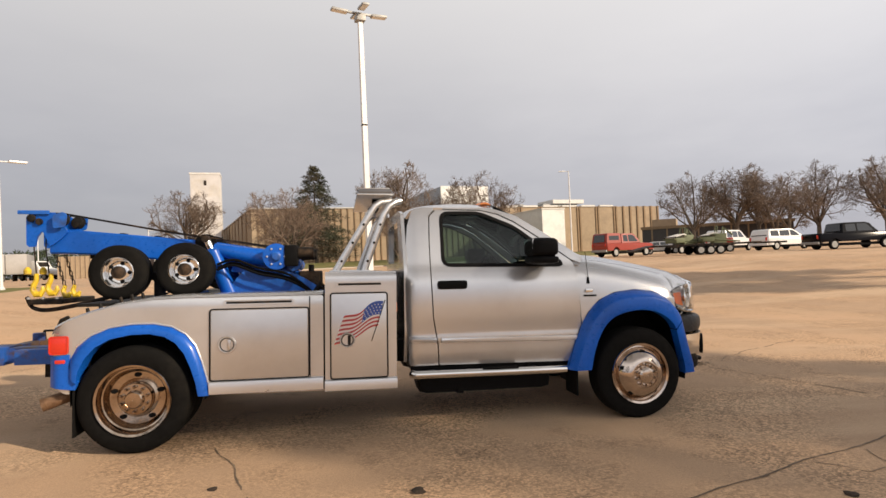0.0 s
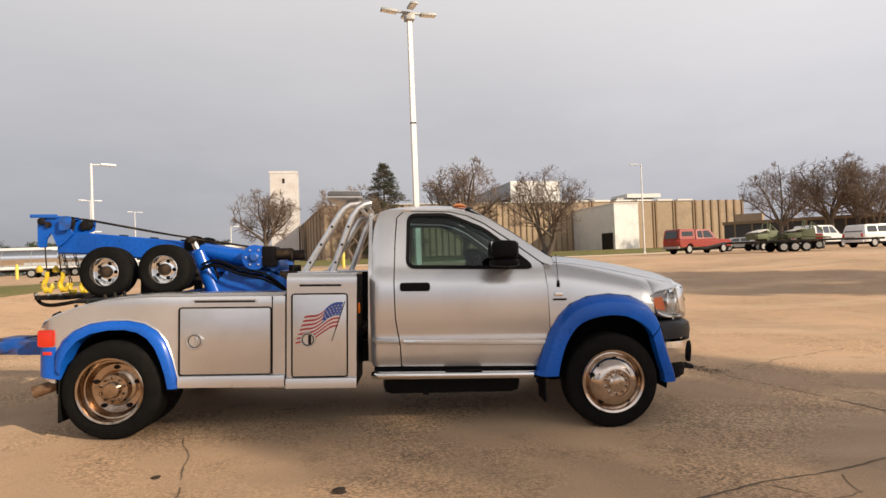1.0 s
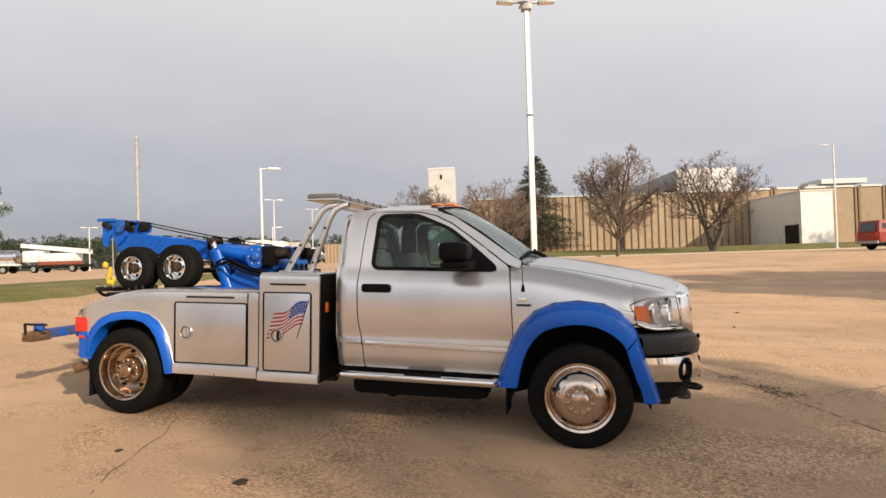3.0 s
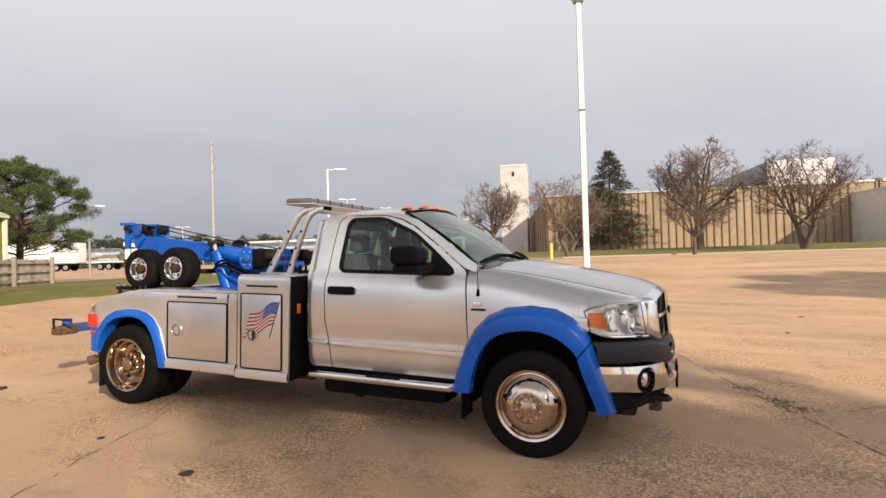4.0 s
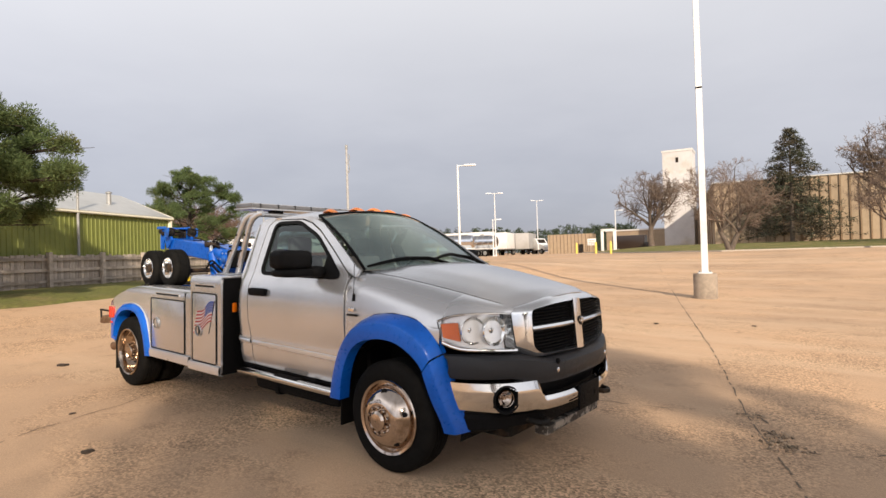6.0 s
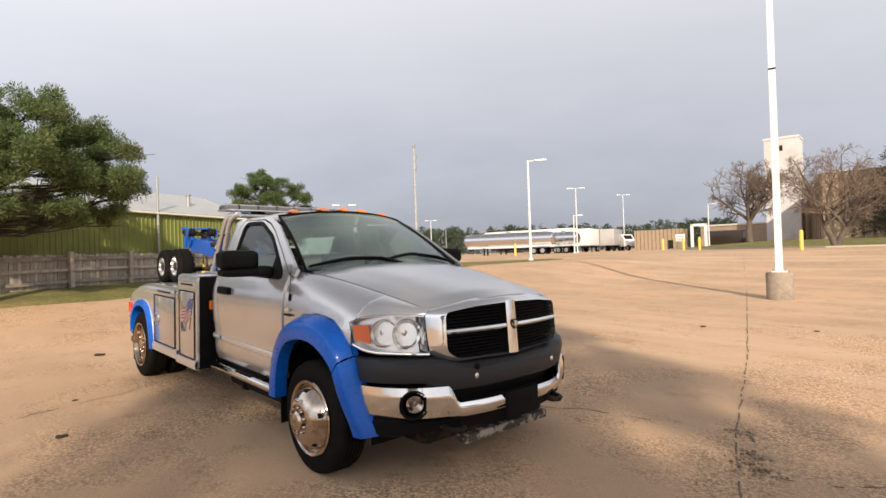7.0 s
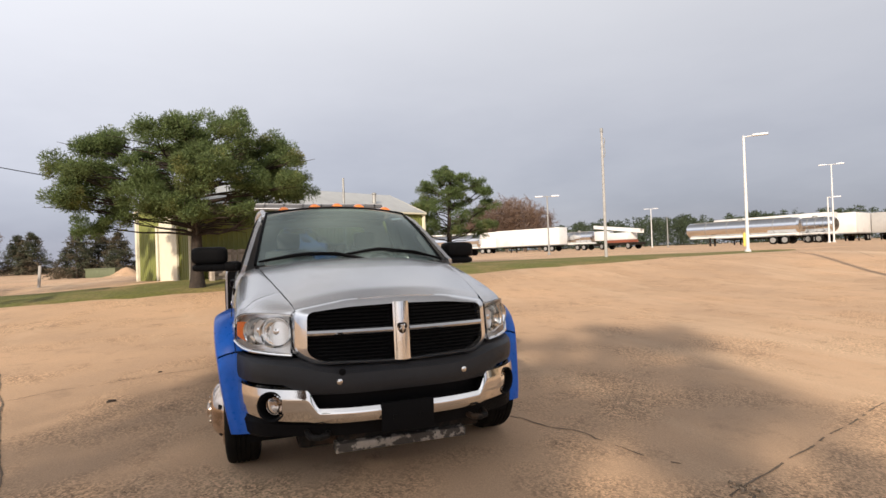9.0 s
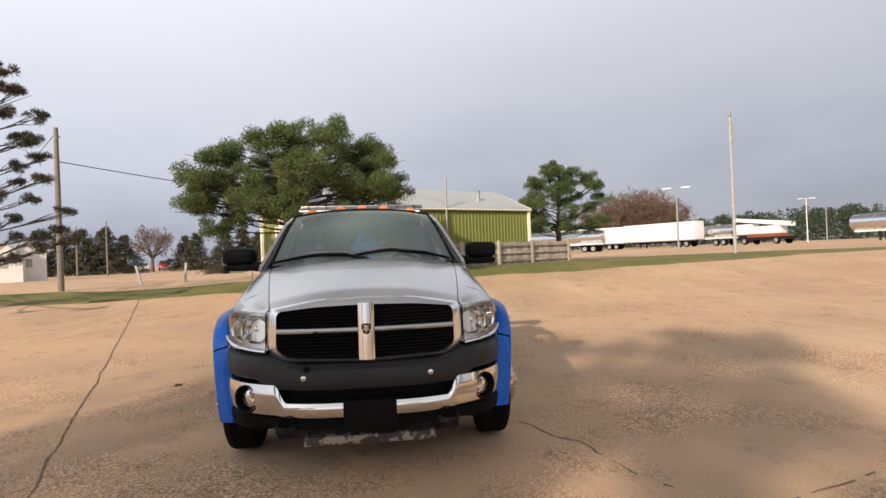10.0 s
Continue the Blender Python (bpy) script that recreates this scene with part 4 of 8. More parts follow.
for s, _ in SIDES:
    part("body_side", skin(BED, lambda x, z, s=s: (x, s * bed_y(x, z), z), step=0.022, thick=0.02), SILVER, bed)
    # rounded top ledge over the compartments
    rows = [[(x, s * y, z + dz) for x, z in TOP_BED] for y, dz in ((BY - 0.002, -0.004), (BY - 0.014, 0.010), (BY - 0.045, 0.018), (BY - 0.30, 0.020), (BY - 0.34, -0.03))]
    part("top_ledge", grid(rows), SILVER, bed)
    # compartment door with its dark rubber seal, sill, slots, filler
    cdoor = part("compartment_door", boxed(0.553, 1.282, s * (BY - 0.004), s * (BY + 0.006), 0.527, 1.062, 0.004), SILVER, bed)
    part("door_gasket", frame_band(0.543, 1.292, 0.517, 1.072, s, BY, 0.010, 0.009), BLACK, cdoor)
    rows = [[(x, s * (BY + dy), z) for x in (0.54, 1.0, 1.402)] for dy, z in ((0.0, 0.518), (0.022, 0.508), (0.030, 0.470), (0.024, 0.420), (-0.02, 0.408))]
    part("sill", grid(rows, 0.006), SILL, bed, "bright metal sill")
    bm = boxed(0.665, 1.16, s * (BY - 0.006), s * (BY + 0.005), 1.113, 1.129, 0.004)
    part("vent_slot", bm, STEEL_DARK, bed)
    part("vent_rim", frame_band(0.65, 1.175, 1.105, 1.137, s, BY, 0.008, 0.006, 0.014), SILVER, bed)
    part("body_seam", boxed(1.296, 1.304, s * (BY - 0.004), s * (BY + 0.003), 0.41, 1.16), BLACK, bed)
    latch = part("door_latch", lathe([(0.066, 0.0), (0.066, -0.008), (0.056, -0.013), (0.050, -0.005), (0.003, -0.004)], 26, "y", (0.672, 0, 0.797)), SILVER, cdoor, at=Matrix.Translation((0, s * (BY + 0.006), 0)) @ (Matrix() if s < 0 else Matrix.Rotation(math.pi, 4, "Z") @ Matrix.Translation((-1.344, 0, 0))))
    for nm, rr, tk, mt in (("latch_rim", 0.062, 0.006, SILVER), ("latch_groove", 0.050, 0.003, TRIM)):
        part(nm, tube([(0.672 + rr * math.cos(a), -0.009, 0.797 + rr * math.sin(a)) for a in [2 * math.pi * k / 28 for k in range(28)]], tk, 6, closed=True), mt, latch)
    part("latch_paddle", boxed(0.676, 0.700, -0.011, -0.006, 0.760, 0.834, 0.004), ALU, latch)
    # blue rear flare
    O = [(-0.445, 1.148, 0.60), (-0.445, 1.15, 0.72), (-0.395, 1.152, 0.815), (-0.30, 1.153, 0.895), (-0.17, 1.155, 0.950), (-0.02, 1.156, 0.972), (0.14, 1.156, 0.972), (0.27, 1.156, 0.945), (0.37, 1.156, 0.885), (0.44, 1.156, 0.795), (0.49, 1.156, 0.66), (0.525, 1.156, 0.53), (0.552, 1.156, 0.415)]
    I = [(-0.385, 1.195, 0.55), (-0.372, 1.198, 0.64), (-0.325, 1.20, 0.735), (-0.255, 1.20, 0.815), (-0.15, 1.20, 0.872), (-0.01, 1.20, 0.900), (0.12, 1.20, 0.902), (0.225, 1.20, 0.878), (0.305, 1.20, 0.825), (0.365, 1.20, 0.745), (0.41, 1.20, 0.64), (0.445, 1.20, 0.53), (0.468, 1.20, 0.415)]
    rows = []
    for a, b in zip(O, I):
        a, b = Vector(a), Vector(b)
        row = [a]
        for t, up in ((0.25, 0.7), (0.6, 0.98), (0.9, 1.0)):
            p = a.lerp(b, t); p.y = a.y + (b.y - a.y) * up
            row.append(p)
        row += [b, b + Vector((0, -0.015, -0.003)), b + Vector((0, -0.16, 0.004))]
        rows.append([(p.x, s * p.y, p.z) for p in row])
    rfl = part("rear_flare", grid(rows, 0.008), BLUE, bed, "blue rear wheel flare")
    part("flare_edge_strip", tube([(p[0], s * (p[1] + 0.004), p[2] + 0.005) for p in O[2:]], 0.006, 6), SILL, rfl)
    # blue corner panel, lamps
    poly = [(-0.585, 0.525), (-0.40, 0.50), (-0.375, 0.56), (-0.44, 0.66), (-0.44, 0.765), (-0.585, 0.752)]
    cpn = part("corner_panel", skin(poly, lambda x, z, s=s: (x, s * (BY + 0.014 - 0.10 * max(0.0, (-0.50 - x) / 0.085) ** 2 * 0.5), z), step=0.02, thick=0.02), BLUE, bed)
    part("corner_reflector", boxed(-0.535, -0.465, s * (BY + 0.006), s * (BY + 0.020), 0.700, 0.728, 0.006), RED, cpn)
    bm = boxed(-0.585, -0.455, s * (BY - 0.10), s * (BY + 0.010), 0.775, 0.895, 0.012)
    tl = part("tail_lamp", bm, RED, bed, "square red tail lamp")
    part("tail_lamp_bezel", frame_band(-0.572, -0.452, 0.772, 0.898, s, BY, 0.010, 0.014, 0.014), RED, tl)
    # wheel well
    rows = [[(0.03 + r * math.cos(a), s * y, 0.45 + r * math.sin(a)) for a in [math.pi * (-0.05 + 1.1 * k / 14) for k in range(15)]] for r, y in ((0.478, 1.14), (0.478, 0.58), (0.06, 0.57))]
    part("wheel_well", grid(rows), BLACK, bed)
    part("rear_mudflap", boxed(-0.425, -0.410, s * 0.72, s * 1.15, 0.145, 0.56, 0.004), RUBBER, truck, "black rubber mudflap")
    if s < 0:
        bm = tube([(-0.20, -0.90, 0.52), (-0.38, -0.95, 0.47), (-0.50, -1.02, 0.435), (-0.66, -1.08, 0.385)], [0.042, 0.042, 0.046, 0.052], 14, caps=False)
        part("exhaust_pipe", bm, RUST, truck, "brown stained exhaust tip")
    # tall tool box behind the cab
    tbox = new("toolbox"); tbox.parent = truck
    poly = round_poly([(1.418, 0.395), (1.992, 0.390), (1.998, 1.335), (1.965, 1.352), (1.45, 1.352), (1.42, 1.335)], 0.018, 3)
    part("box_side", skin(poly, lambda x, z, s=s: (x, s * (BY + 0.004 - 0.03 * max(0.0, (z - 1.30) / 0.05) ** 2), z), step=0.03, thick=0.02), SILVER, tbox)
    part("box_top", boxed(1.42, 1.995, s * 0.58, s * (BY - 0.022), 1.335, 1.350, 0.006), SILVER, tbox)
    part("box_front", boxed(1.980, 1.992, s * 0.56, s * (BY - 0.005), 0.40, 1.33), BLACK, tbox, "black front of the tool box")
    part("box_back", boxed(1.42, 1.432, s * 0.56, s * (BY - 0.005), 1.16, 1.335), SILVER, tbox)
    part("box_inner", boxed(1.42, 1.99, s * 0.56, s * 0.575, 0.40, 1.34), BLACK, tbox)
    bdoor = part("box_door", boxed(1.470, 1.912, s * (BY + 0.000), s * (BY + 0.011), 0.497, 1.170, 0.004), SILVER, tbox)
    part("door_gasket", frame_band(1.462, 1.920, 0.489, 1.178, s, BY + 0.004, 0.010, 0.009), BLACK, bdoor)
    rows = [[(x, s * (BY + dy), z) for x in (1.415, 1.7, 1.995)] for dy, z in ((0.002, 0.488), (0.026, 0.478), (0.034, 0.44), (0.028, 0.40), (-0.02, 0.386))]
    part("sill", grid(rows, 0.006), SILL, tbox, "bright metal sill")
    part("vent_slot", boxed(1.525, 1.87, s * BY, s * (BY + 0.009), 1.240, 1.257, 0.004), STEEL_DARK, tbox)
    part("vent_rim", frame_band(1.51, 1.885, 1.232, 1.265, s, BY + 0.004, 0.008, 0.006, 0.014), SILVER, tbox)
    latch = part("box_latch", lathe([(0.060, 0.0), (0.060, -0.006), (0.052, -0.010), (0.046, -0.004), (0.003, -0.003)], 24, "y", (1.595, 0, 0.80)), SILVER, bdoor, at=Matrix.Translation((0, s * (BY + 0.011), 0)) @ (Matrix() if s < 0 else Matrix.Rotation(math.pi, 4, "Z") @ Matrix.Translation((-3.19, 0, 0))))
    for nm, rr, tk, mt in (("latch_rim", 0.057, 0.006, SILVER), ("latch_groove", 0.045, 0.003, TRIM)):
        part(nm, tube([(1.595 + rr * math.cos(a), -0.008, 0.80 + rr * math.sin(a)) for a in [2 * math.pi * k / 28 for k in range(28)]], tk, 6, closed=True), mt, latch)
    part("latch_paddle", boxed(1.598, 1.622, -0.010, -0.005, 0.762, 0.838, 0.003), STEEL_DARK, latch)
    part("clearance_lamp", boxed(1.992, 2.012, s * 0.985, s * 1.035, 1.00, 1.09, 0.012), AMBER, tbox, "amber clearance lamp")

    # waving flag decal: seven red and six white stripes, blue canton, staff
    def flag_pt(u, v, s=s, lift=0.013):
        """u from the fly 0 to the staff 1, v up; a waving cloth leaning along its staff."""
        top = Vector((1.895, 1.108)); foot = Vector((1.835, 0.905))
        p = foot.lerp(top, v)
        a = 1 - u
        x = p.x - 0.335 * a - 0.03 * math.sin(5 * a + 0.5) * (v - 0.5)
        z = p.y - 0.125 * a + 0.018 * math.sin(7.5 * a) - 0.02 * a * a + 0.03 * a * (v - 0.5)
        return (x, s * (BY + lift), z)
    decal = part("flag_decal", grid([[flag_pt(i / 14, j / 2, s, 0.0125) for i in range(15)] for j in range(3)]), STRIPE_WHITE, bdoor, "stars and stripes flag decal")
    for k in range(7):
        part("flag_stripe", grid([[flag_pt(i / 14, (2 * k + q) / 13, s, 0.0140) for i in range(15)] for q in (0, 1)]), STRIPE_RED, decal)
    part("flag_canton", grid([[flag_pt(0.54 + 0.46 * i / 8, 6 / 13 + 7 / 13 * j / 3, s, 0.0152) for i in range(9)] for j in range(4)]), FLAG_BLUE, decal)
    bm = bmesh.new()
    for i in range(6):
        for j in range(4):
            c = flag_pt(0.575 + 0.075 * i + 0.03 * (j % 2), 0.52 + 0.115 * j, s, 0.0165)
            bmesh.ops.create_circle(bm, cap_ends=True, segments=5, radius=0.0052, matrix=Matrix.Translation(c) @ Matrix.Rotation(math.pi / 2, 4, "X"))
    part("flag_stars", bm, STRIPE_WHITE, decal)
    part("flag_staff", tube([(1.902, s * (BY + 0.012), 1.115), (1.790, s * (BY + 0.012), 0.785)], 0.004, 5), STEEL_DARK, decal)
    # chrome step bar under the door
    step = new("running_board"); step.parent = truck
    part("step_tube", tube([(2.13, s * 1.02, 0.475), (2.17, s * 1.06, 0.472), (3.50, s * 1.06, 0.462), (3.535, s * 1.02, 0.465)], 0.034, 12), CHROME, step, "chrome step bar")
    part("step_pad", boxed(2.74, 3.06, s * 1.02, s * 1.085, 0.492, 0.508, 0.006), BLACK, step)
    for x in (2.30, 3.20):
        part("step_bracket", boxed(x - 0.03, x + 0.03, s * 0.44, s * 1.05, 0.465, 0.50), BLACK, step)
    part("rocker", boxed(2.13, 3.60, s * 0.93, s * 0.985, 0.49, 0.56, 0.01), BLACK, cab)

part("deck", boxed(-0.50, 1.42, -0.86, 0.86, 1.10, 1.125), STEEL_DARK, bed, "dark steel deck")
part("tail_panel", skin([(-1.02, 0.52), (1.02, 0.52), (1.02, 0.93), (-1.02, 0.93)], lambda y, z: (-0.56 + 0.25 * max(0, z - 0.9), y, z), step=0.1, thick=0.03), BLUE_WORN, bed)
part("deck_slope", skin([(-0.86, -0.54), (0.86, -0.54), (0.86, 0.13), (-0.86, 0.13)], lambda y, x: (x, y, lerp_table(TOP_BED, x) + 0.004), step=0.1, thick=0.02), BLUE_WORN, bed, "worn blue sloping tail deck")
for x, z in ((-0.40, 1.04), (-0.31, 1.075), (-0.16, 1.12), (-0.08, 1.14), (0.0, 1.15)):
    part("control_lever", tube([(x, -0.93, z + 0.01), (x - 0.01, -0.93, z + 0.055)], [0.018, 0.012], 6), STEEL_DARK, bed)
part("body_front_wall", boxed(1.405, 1.418, -1.13, 1.13, 0.42, 1.16), BLACK, bed)
part("cross_member", boxed(1.44, 1.97, -0.56, 0.56, 0.72, 0.80), STEEL_DARK, bed)

# light bar on its bowed tube pylon
pylon = new("pylon"); pylon.parent = truck
for s, _ in SIDES:
    for x0, x1, xt in ((1.50, 1.80, 2.00), (1.745, 1.925, 2.08)):
        pts = [(x0, s * 0.80, 1.35), (x0 + (x1 - x0) * 0.50, s * 0.79, 1.60), (x1, s * 0.78, 1.85), (x1 + 0.045, s * 0.77, 1.925), (x1 + 0.10, s * 0.75, 1.965), (xt, s * 0.72, 1.98)]
        part("pylon_tube", tube(pts, 0.031, 12), ALU, pylon, "bright aluminium tube")
        for t in (0.18, 0.5, 0.82):
            p = Vector(pts[0]).lerp(Vector(pts[2]), t)
            part("tube_bolt", lathe([(0.012, 0), (0.012, s * 0.01), (0.003, s * 0.012)], 8, "y", (p.x, p.y + s * 0.028, p.z)), STEEL_DARK, pylon)
    part("pylon_foot", boxed(1.45, 1.80, s * 0.73, s * 0.87, 1.350, 1.362, 0.004), ALU, pylon)
part("pylon_cross_tube", tube([(1.95, -0.74, 1.970), (1.95, 0.74, 1.970)], 0.022, 8), ALU, pylon)
for s in (-1, 1):
    part("bar_mount", boxed(1.84, 1.96, s * 0.42 - 0.06, s * 0.42 + 0.06, 1.985, 2.028, 0.01), BLACK, pylon)
bar = part("light_bar", boxed(1.70, 2.00, -0.80, 0.80, 2.028, 2.080, 0.02), BARGLASS, truck, "low smoked light bar")
part("bar_edge", boxed(1.69, 2.01, -0.81, 0.81, 2.020, 2.034, 0.006), ALU, bar)
part("bar_lid", boxed(1.72, 1.98, -0.79, 0.79, 2.079, 2.086, 0.003), ALU, bar)
for k in range(7):
    part("bar_divider", boxed(1.697, 2.003, -0.69 + 0.23 * k - 0.006, -0.69 + 0.23 * k + 0.006, 2.030, 2.081), BLACK, bar)

# ---- boom and winches ----
boom = new("boom"); boom.parent = truck
rows = []
for x, zb, zt, w in ((-1.06, 1.545, 1.66, 0.14), (-1.04, 1.545, 1.69, 0.14), (-0.90, 1.545, 1.772, 0.15), (-0.88, 1.543, 1.775, 0.15), (-0.60, 1.530, 1.738, 0.16), (0.35, 1.440, 1.650, 0.17), (0.75, 1.40, 1.585, 0.19), (1.15, 1.33, 1.52, 0.20)):
    c = 0.014
    rows.append([(x, -w + c, zb), (x, w - c, zb), (x, w, zb + c), (x, w, zt - c), (x, w - c, zt), (x, -w + c, zt), (x, -w, zt - c), (x, -w, zb + c)])
bm = grid(rows, close=True)
bm.faces.new(list(bm.verts)[:8]); bm.faces.new(list(bm.verts)[-8:])
bmesh.ops.recalc_face_normals(bm, faces=bm.faces)
beam = part("boom_beam", bm, BLUE, boom, "blue box-section boom", smooth=20)
part("boom_under_rail", boxed(-0.72, 0.10, -0.05, 0.05, 1.50, 1.545, 0.006), STEEL_DARK, beam)
for x in (-0.45, -0.15, 0.15, 0.45):
    part("cable_clip", boxed(x - 0.02, x + 0.02, -0.06, 0.06, 1.705 - 0.085 * (x + 0.45), 1.735 - 0.085 * (x + 0.45), 0.005), STEEL_DARK, beam)
for s, _ in SIDES:
    head = [(-1.272, 1.64), (-1.245, 1.612), (-1.188, 1.618), (-1.172, 1.72), (-1.120, 1.785), (-1.075, 1.70), (-1.045, 1.615), (-0.985, 1.66), (-0.87, 1.745), (-0.90, 1.800), (-0.975, 1.825), (-0.985, 1.922), (-1.02, 1.942), (-1.22, 1.942), (-1.278, 1.905)]
    hp = part("boom_head_plate", skin(head, lambda x, z, s=s: (x, s * 0.175, z), step=0.016, thick=0.028), BLUE, boom)
    part("head_rib", boxed(-1.25, -1.00, s * 0.19 - 0.012, s * 0.19 + 0.012, 1.895, 1.93, 0.006), BLUE_WORN, hp)
    part("head_bolt", lathe([(0.035, 0), (0.035, s * 0.02), (0.015, s * 0.03), (0.003, s * 0.03)], 10, "y", (-1.14, s * 0.19, 1.86)), STEEL_DARK, hp)
    part("sheave", lathe([(0.03, -0.03), (0.085, -0.028), (0.085, -0.02), (0.07, 0.0), (0.085, 0.02), (0.085, 0.028), (0.03, 0.03)], 20, "y", (-1.14, s * 0.11, 1.86)), STEEL_DARK, boom)
    part("cable_guide", lathe([(0.02, -0.06), (0.052, -0.055), (0.060, -0.02), (0.048, 0.0), (0.060, 0.02), (0.052, 0.055), (0.02, 0.06)], 16, "y", (-0.925, s * 0.17, 1.868)), STEEL_DARK, boom, "dark grooved cable roller")
    part("guide_cheek", skin(round_poly([(-0.99, 1.80), (-0.865, 1.79), (-0.85, 1.90), (-0.90, 1.93), (-0.99, 1.92)], 0.02, 2), lambda x, z, s=s: (x, s * 0.235, z), step=0.02, thick=0.012), BLUE_WORN, boom)
    drum = part("winch_drum", lathe([(0.03, -0.13), (0.118, -0.12), (0.118, -0.10), (0.092, -0.095), (0.092, 0.095), (0.118, 0.10), (0.118, 0.12), (0.03, 0.13)], 28, "y", (0.97, s * 0.34, 1.495)), BLUE, boom, "blue winch drum")
    bm = bmesh.new()
    for k in range(16):
        y = s * 0.34 - 0.085 + 0.17 * k / 15
        add_tube(bm, [(0.97 + 0.103 * math.cos(a), y, 1.495 + 0.103 * math.sin(a)) for a in [2 * math.pi * q / 16 for q in range(16)]], 0.006, 4, closed=True)
    part("wound_cable", bm, STEEL_DARK, drum)
    # worn hub with its bolts on the drum's outer face
    part("drum_hub", lathe([(0.045, 0), (0.045, s * 0.018), (0.03, s * 0.03), (0.003, s * 0.032)], 14, "y", (0.97, s * 0.468, 1.495)), BLUE_WORN, drum)
    for k in range(6):
        a = math.pi * k / 3
        part("hub_bolt", lathe([(0.010, 0), (0.010, s * 0.012), (0.002, s * 0.014)], 6, "y", (0.97 + 0.078 * math.cos(a), s * 0.462, 1.495 + 0.078 * math.sin(a))), ALU, drum)
    part("winch_motor", tube([(1.06, s * 0.36, 1.52), (1.12, s * 0.36, 1.525), (1.12, s * 0.36, 1.525), (1.30, s * 0.36, 1.53)], [0.075, 0.075, 0.055, 0.055], 14), STEEL_DARK, boom)
    part("gear_box", boxed(1.04, 1.16, s * 0.22, s * 0.48, 1.405, 1.60, 0.02), BLACK, boom)
    part("drum_bracket", skin(round_poly([(0.52, 1.36), (1.10, 1.33), (1.16, 1.42), (1.06, 1.53), (0.90, 1.55), (0.62, 1.50)], 0.04, 3), lambda x, z, s=s: (x, s * 0.205, z), step=0.035, thick=0.02), BLUE, boom)
    # tapered torque tube from the beam's cheek to the drum
    part("torque_tube", tube([(0.40, s * 0.235, 1.575), (0.62, s * 0.26, 1.525), (0.86, s * 0.28, 1.49)], [0.055, 0.072, 0.082], 14), BLUE, boom)
    part("winch_cable", tube([(0.92, s * 0.34, 1.59), (-0.05, s * 0.20, 1.745), (-0.92, s * 0.16, 1.925), (-1.13, s * 0.11, 1.945)], 0.007, 6), STEEL_DARK, boom, "steel winch cable")
    part("cable_drop", tube([(-1.225, s * 0.11, 1.86), (-1.232, s * 0.11, 1.60), (-1.20, s * 0.12, 1.36)], 0.007, 6), STEEL_DARK, boom)
    part("cylinder_rod", tube([(0.335, s * 0.27, 1.66), (0.395, s * 0.27, 1.53)], 0.030, 12), CHROME, boom, "chrome cylinder rod")
    part("lift_cylinder", tube([(0.375, s * 0.27, 1.575), (0.385, s * 0.27, 1.55), (0.385, s * 0.27, 1.55), (0.55, s * 0.27, 1.14)], [0.05, 0.074, 0.070, 0.070], 16), BLUE, boom, "blue hydraulic cylinder")
    part("cylinder_pin", tube([(0.335, s * 0.20, 1.665), (0.335, s * 0.34, 1.665)], 0.032, 10), STEEL_DARK, boom)
    part("clevis_plate", skin(round_poly([(0.22, 1.56), (0.42, 1.58), (0.40, 1.70), (0.30, 1.72), (0.22, 1.68)], 0.03, 3), lambda x, z, s=s: (x, s * 0.195, z), step=0.03, thick=0.02), BLACK, boom)
    for k, (dy, dz) in enumerate(((0.0, 0.0), (0.03, 0.03), (0.055, -0.02))):
        part("hydraulic_hose", tube([Vector([smooth_table([(q, v) for q, v in enumerate(ax)], 4 * i / 20) for ax in ((0.45, 0.60, 0.82, 1.08, 1.32), (s * (0.34 + dy), s * (0.37 + dy), s * (0.40 + dy), s * (0.42 + dy), s * (0.42 + dy)), (1.40 + dz, 1.44 + dz, 1.36 + dz, 1.30 + dz, 1.14))]) for i in range(21)], 0.012, 6), BLACK, boom)
    part("boom_mast_plate", skin(round_poly([(0.50, 1.135), (1.32, 1.135), (1.37, 1.16), (1.36, 1.20), (1.20, 1.30), (1.05, 1.37), (0.68, 1.385), (0.60, 1.30)], 0.02, 2), lambda x, z, s=s: (x, s * 0.31, z), step=0.04, thick=0.03), BLUE_WORN, boom)
    part("hose_coupling", tube([(1.30, s * 0.40, 1.14), (1.35, s * 0.40, 1.22), (1.38, s * 0.38, 1.18)], [0.03, 0.028, 0.02], 8), STEEL_DARK, boom)
    # yellow hook with its swivel
    hook = [(-1.20, 1.37), (-1.20, 1.31), (-1.225, 1.27), (-1.235, 1.225), (-1.205, 1.185), (-1.16, 1.185), (-1.135, 1.22), (-1.14, 1.255)]
    hk = part("boom_hook", tube([(x + (0.0 if s < 0 else 0.02), s * 0.12, z) for x, z in hook], [0.022, 0.024, 0.028, 0.030, 0.032, 0.030, 0.024, 0.014], 8), YELLOW, boom, "yellow tow hook")
    part("hook_swivel", lathe([(0.01, 1.36), (0.03, 1.365), (0.032, 1.40), (0.012, 1.43)], 10, "z", (-1.20 + (0.0 if s < 0 else 0.02), s * 0.12, 0)), YELLOW, hk)
    part("hook_latch", boxed(-1.19, -1.15, s * 0.12 - 0.008, s * 0.12 + 0.008, 1.26, 1.275, 0.003), STEEL_DARK, hk)
part("boom_cross_pin", tube([(-1.14, -0.21, 1.86), (-1.14, 0.21, 1.86)], 0.03, 10), STEEL_DARK, boom)
part("boom_head_cap", boxed(-1.24, -1.00, -0.165, 0.165, 1.925, 1.945, 0.008), BLUE, boom)
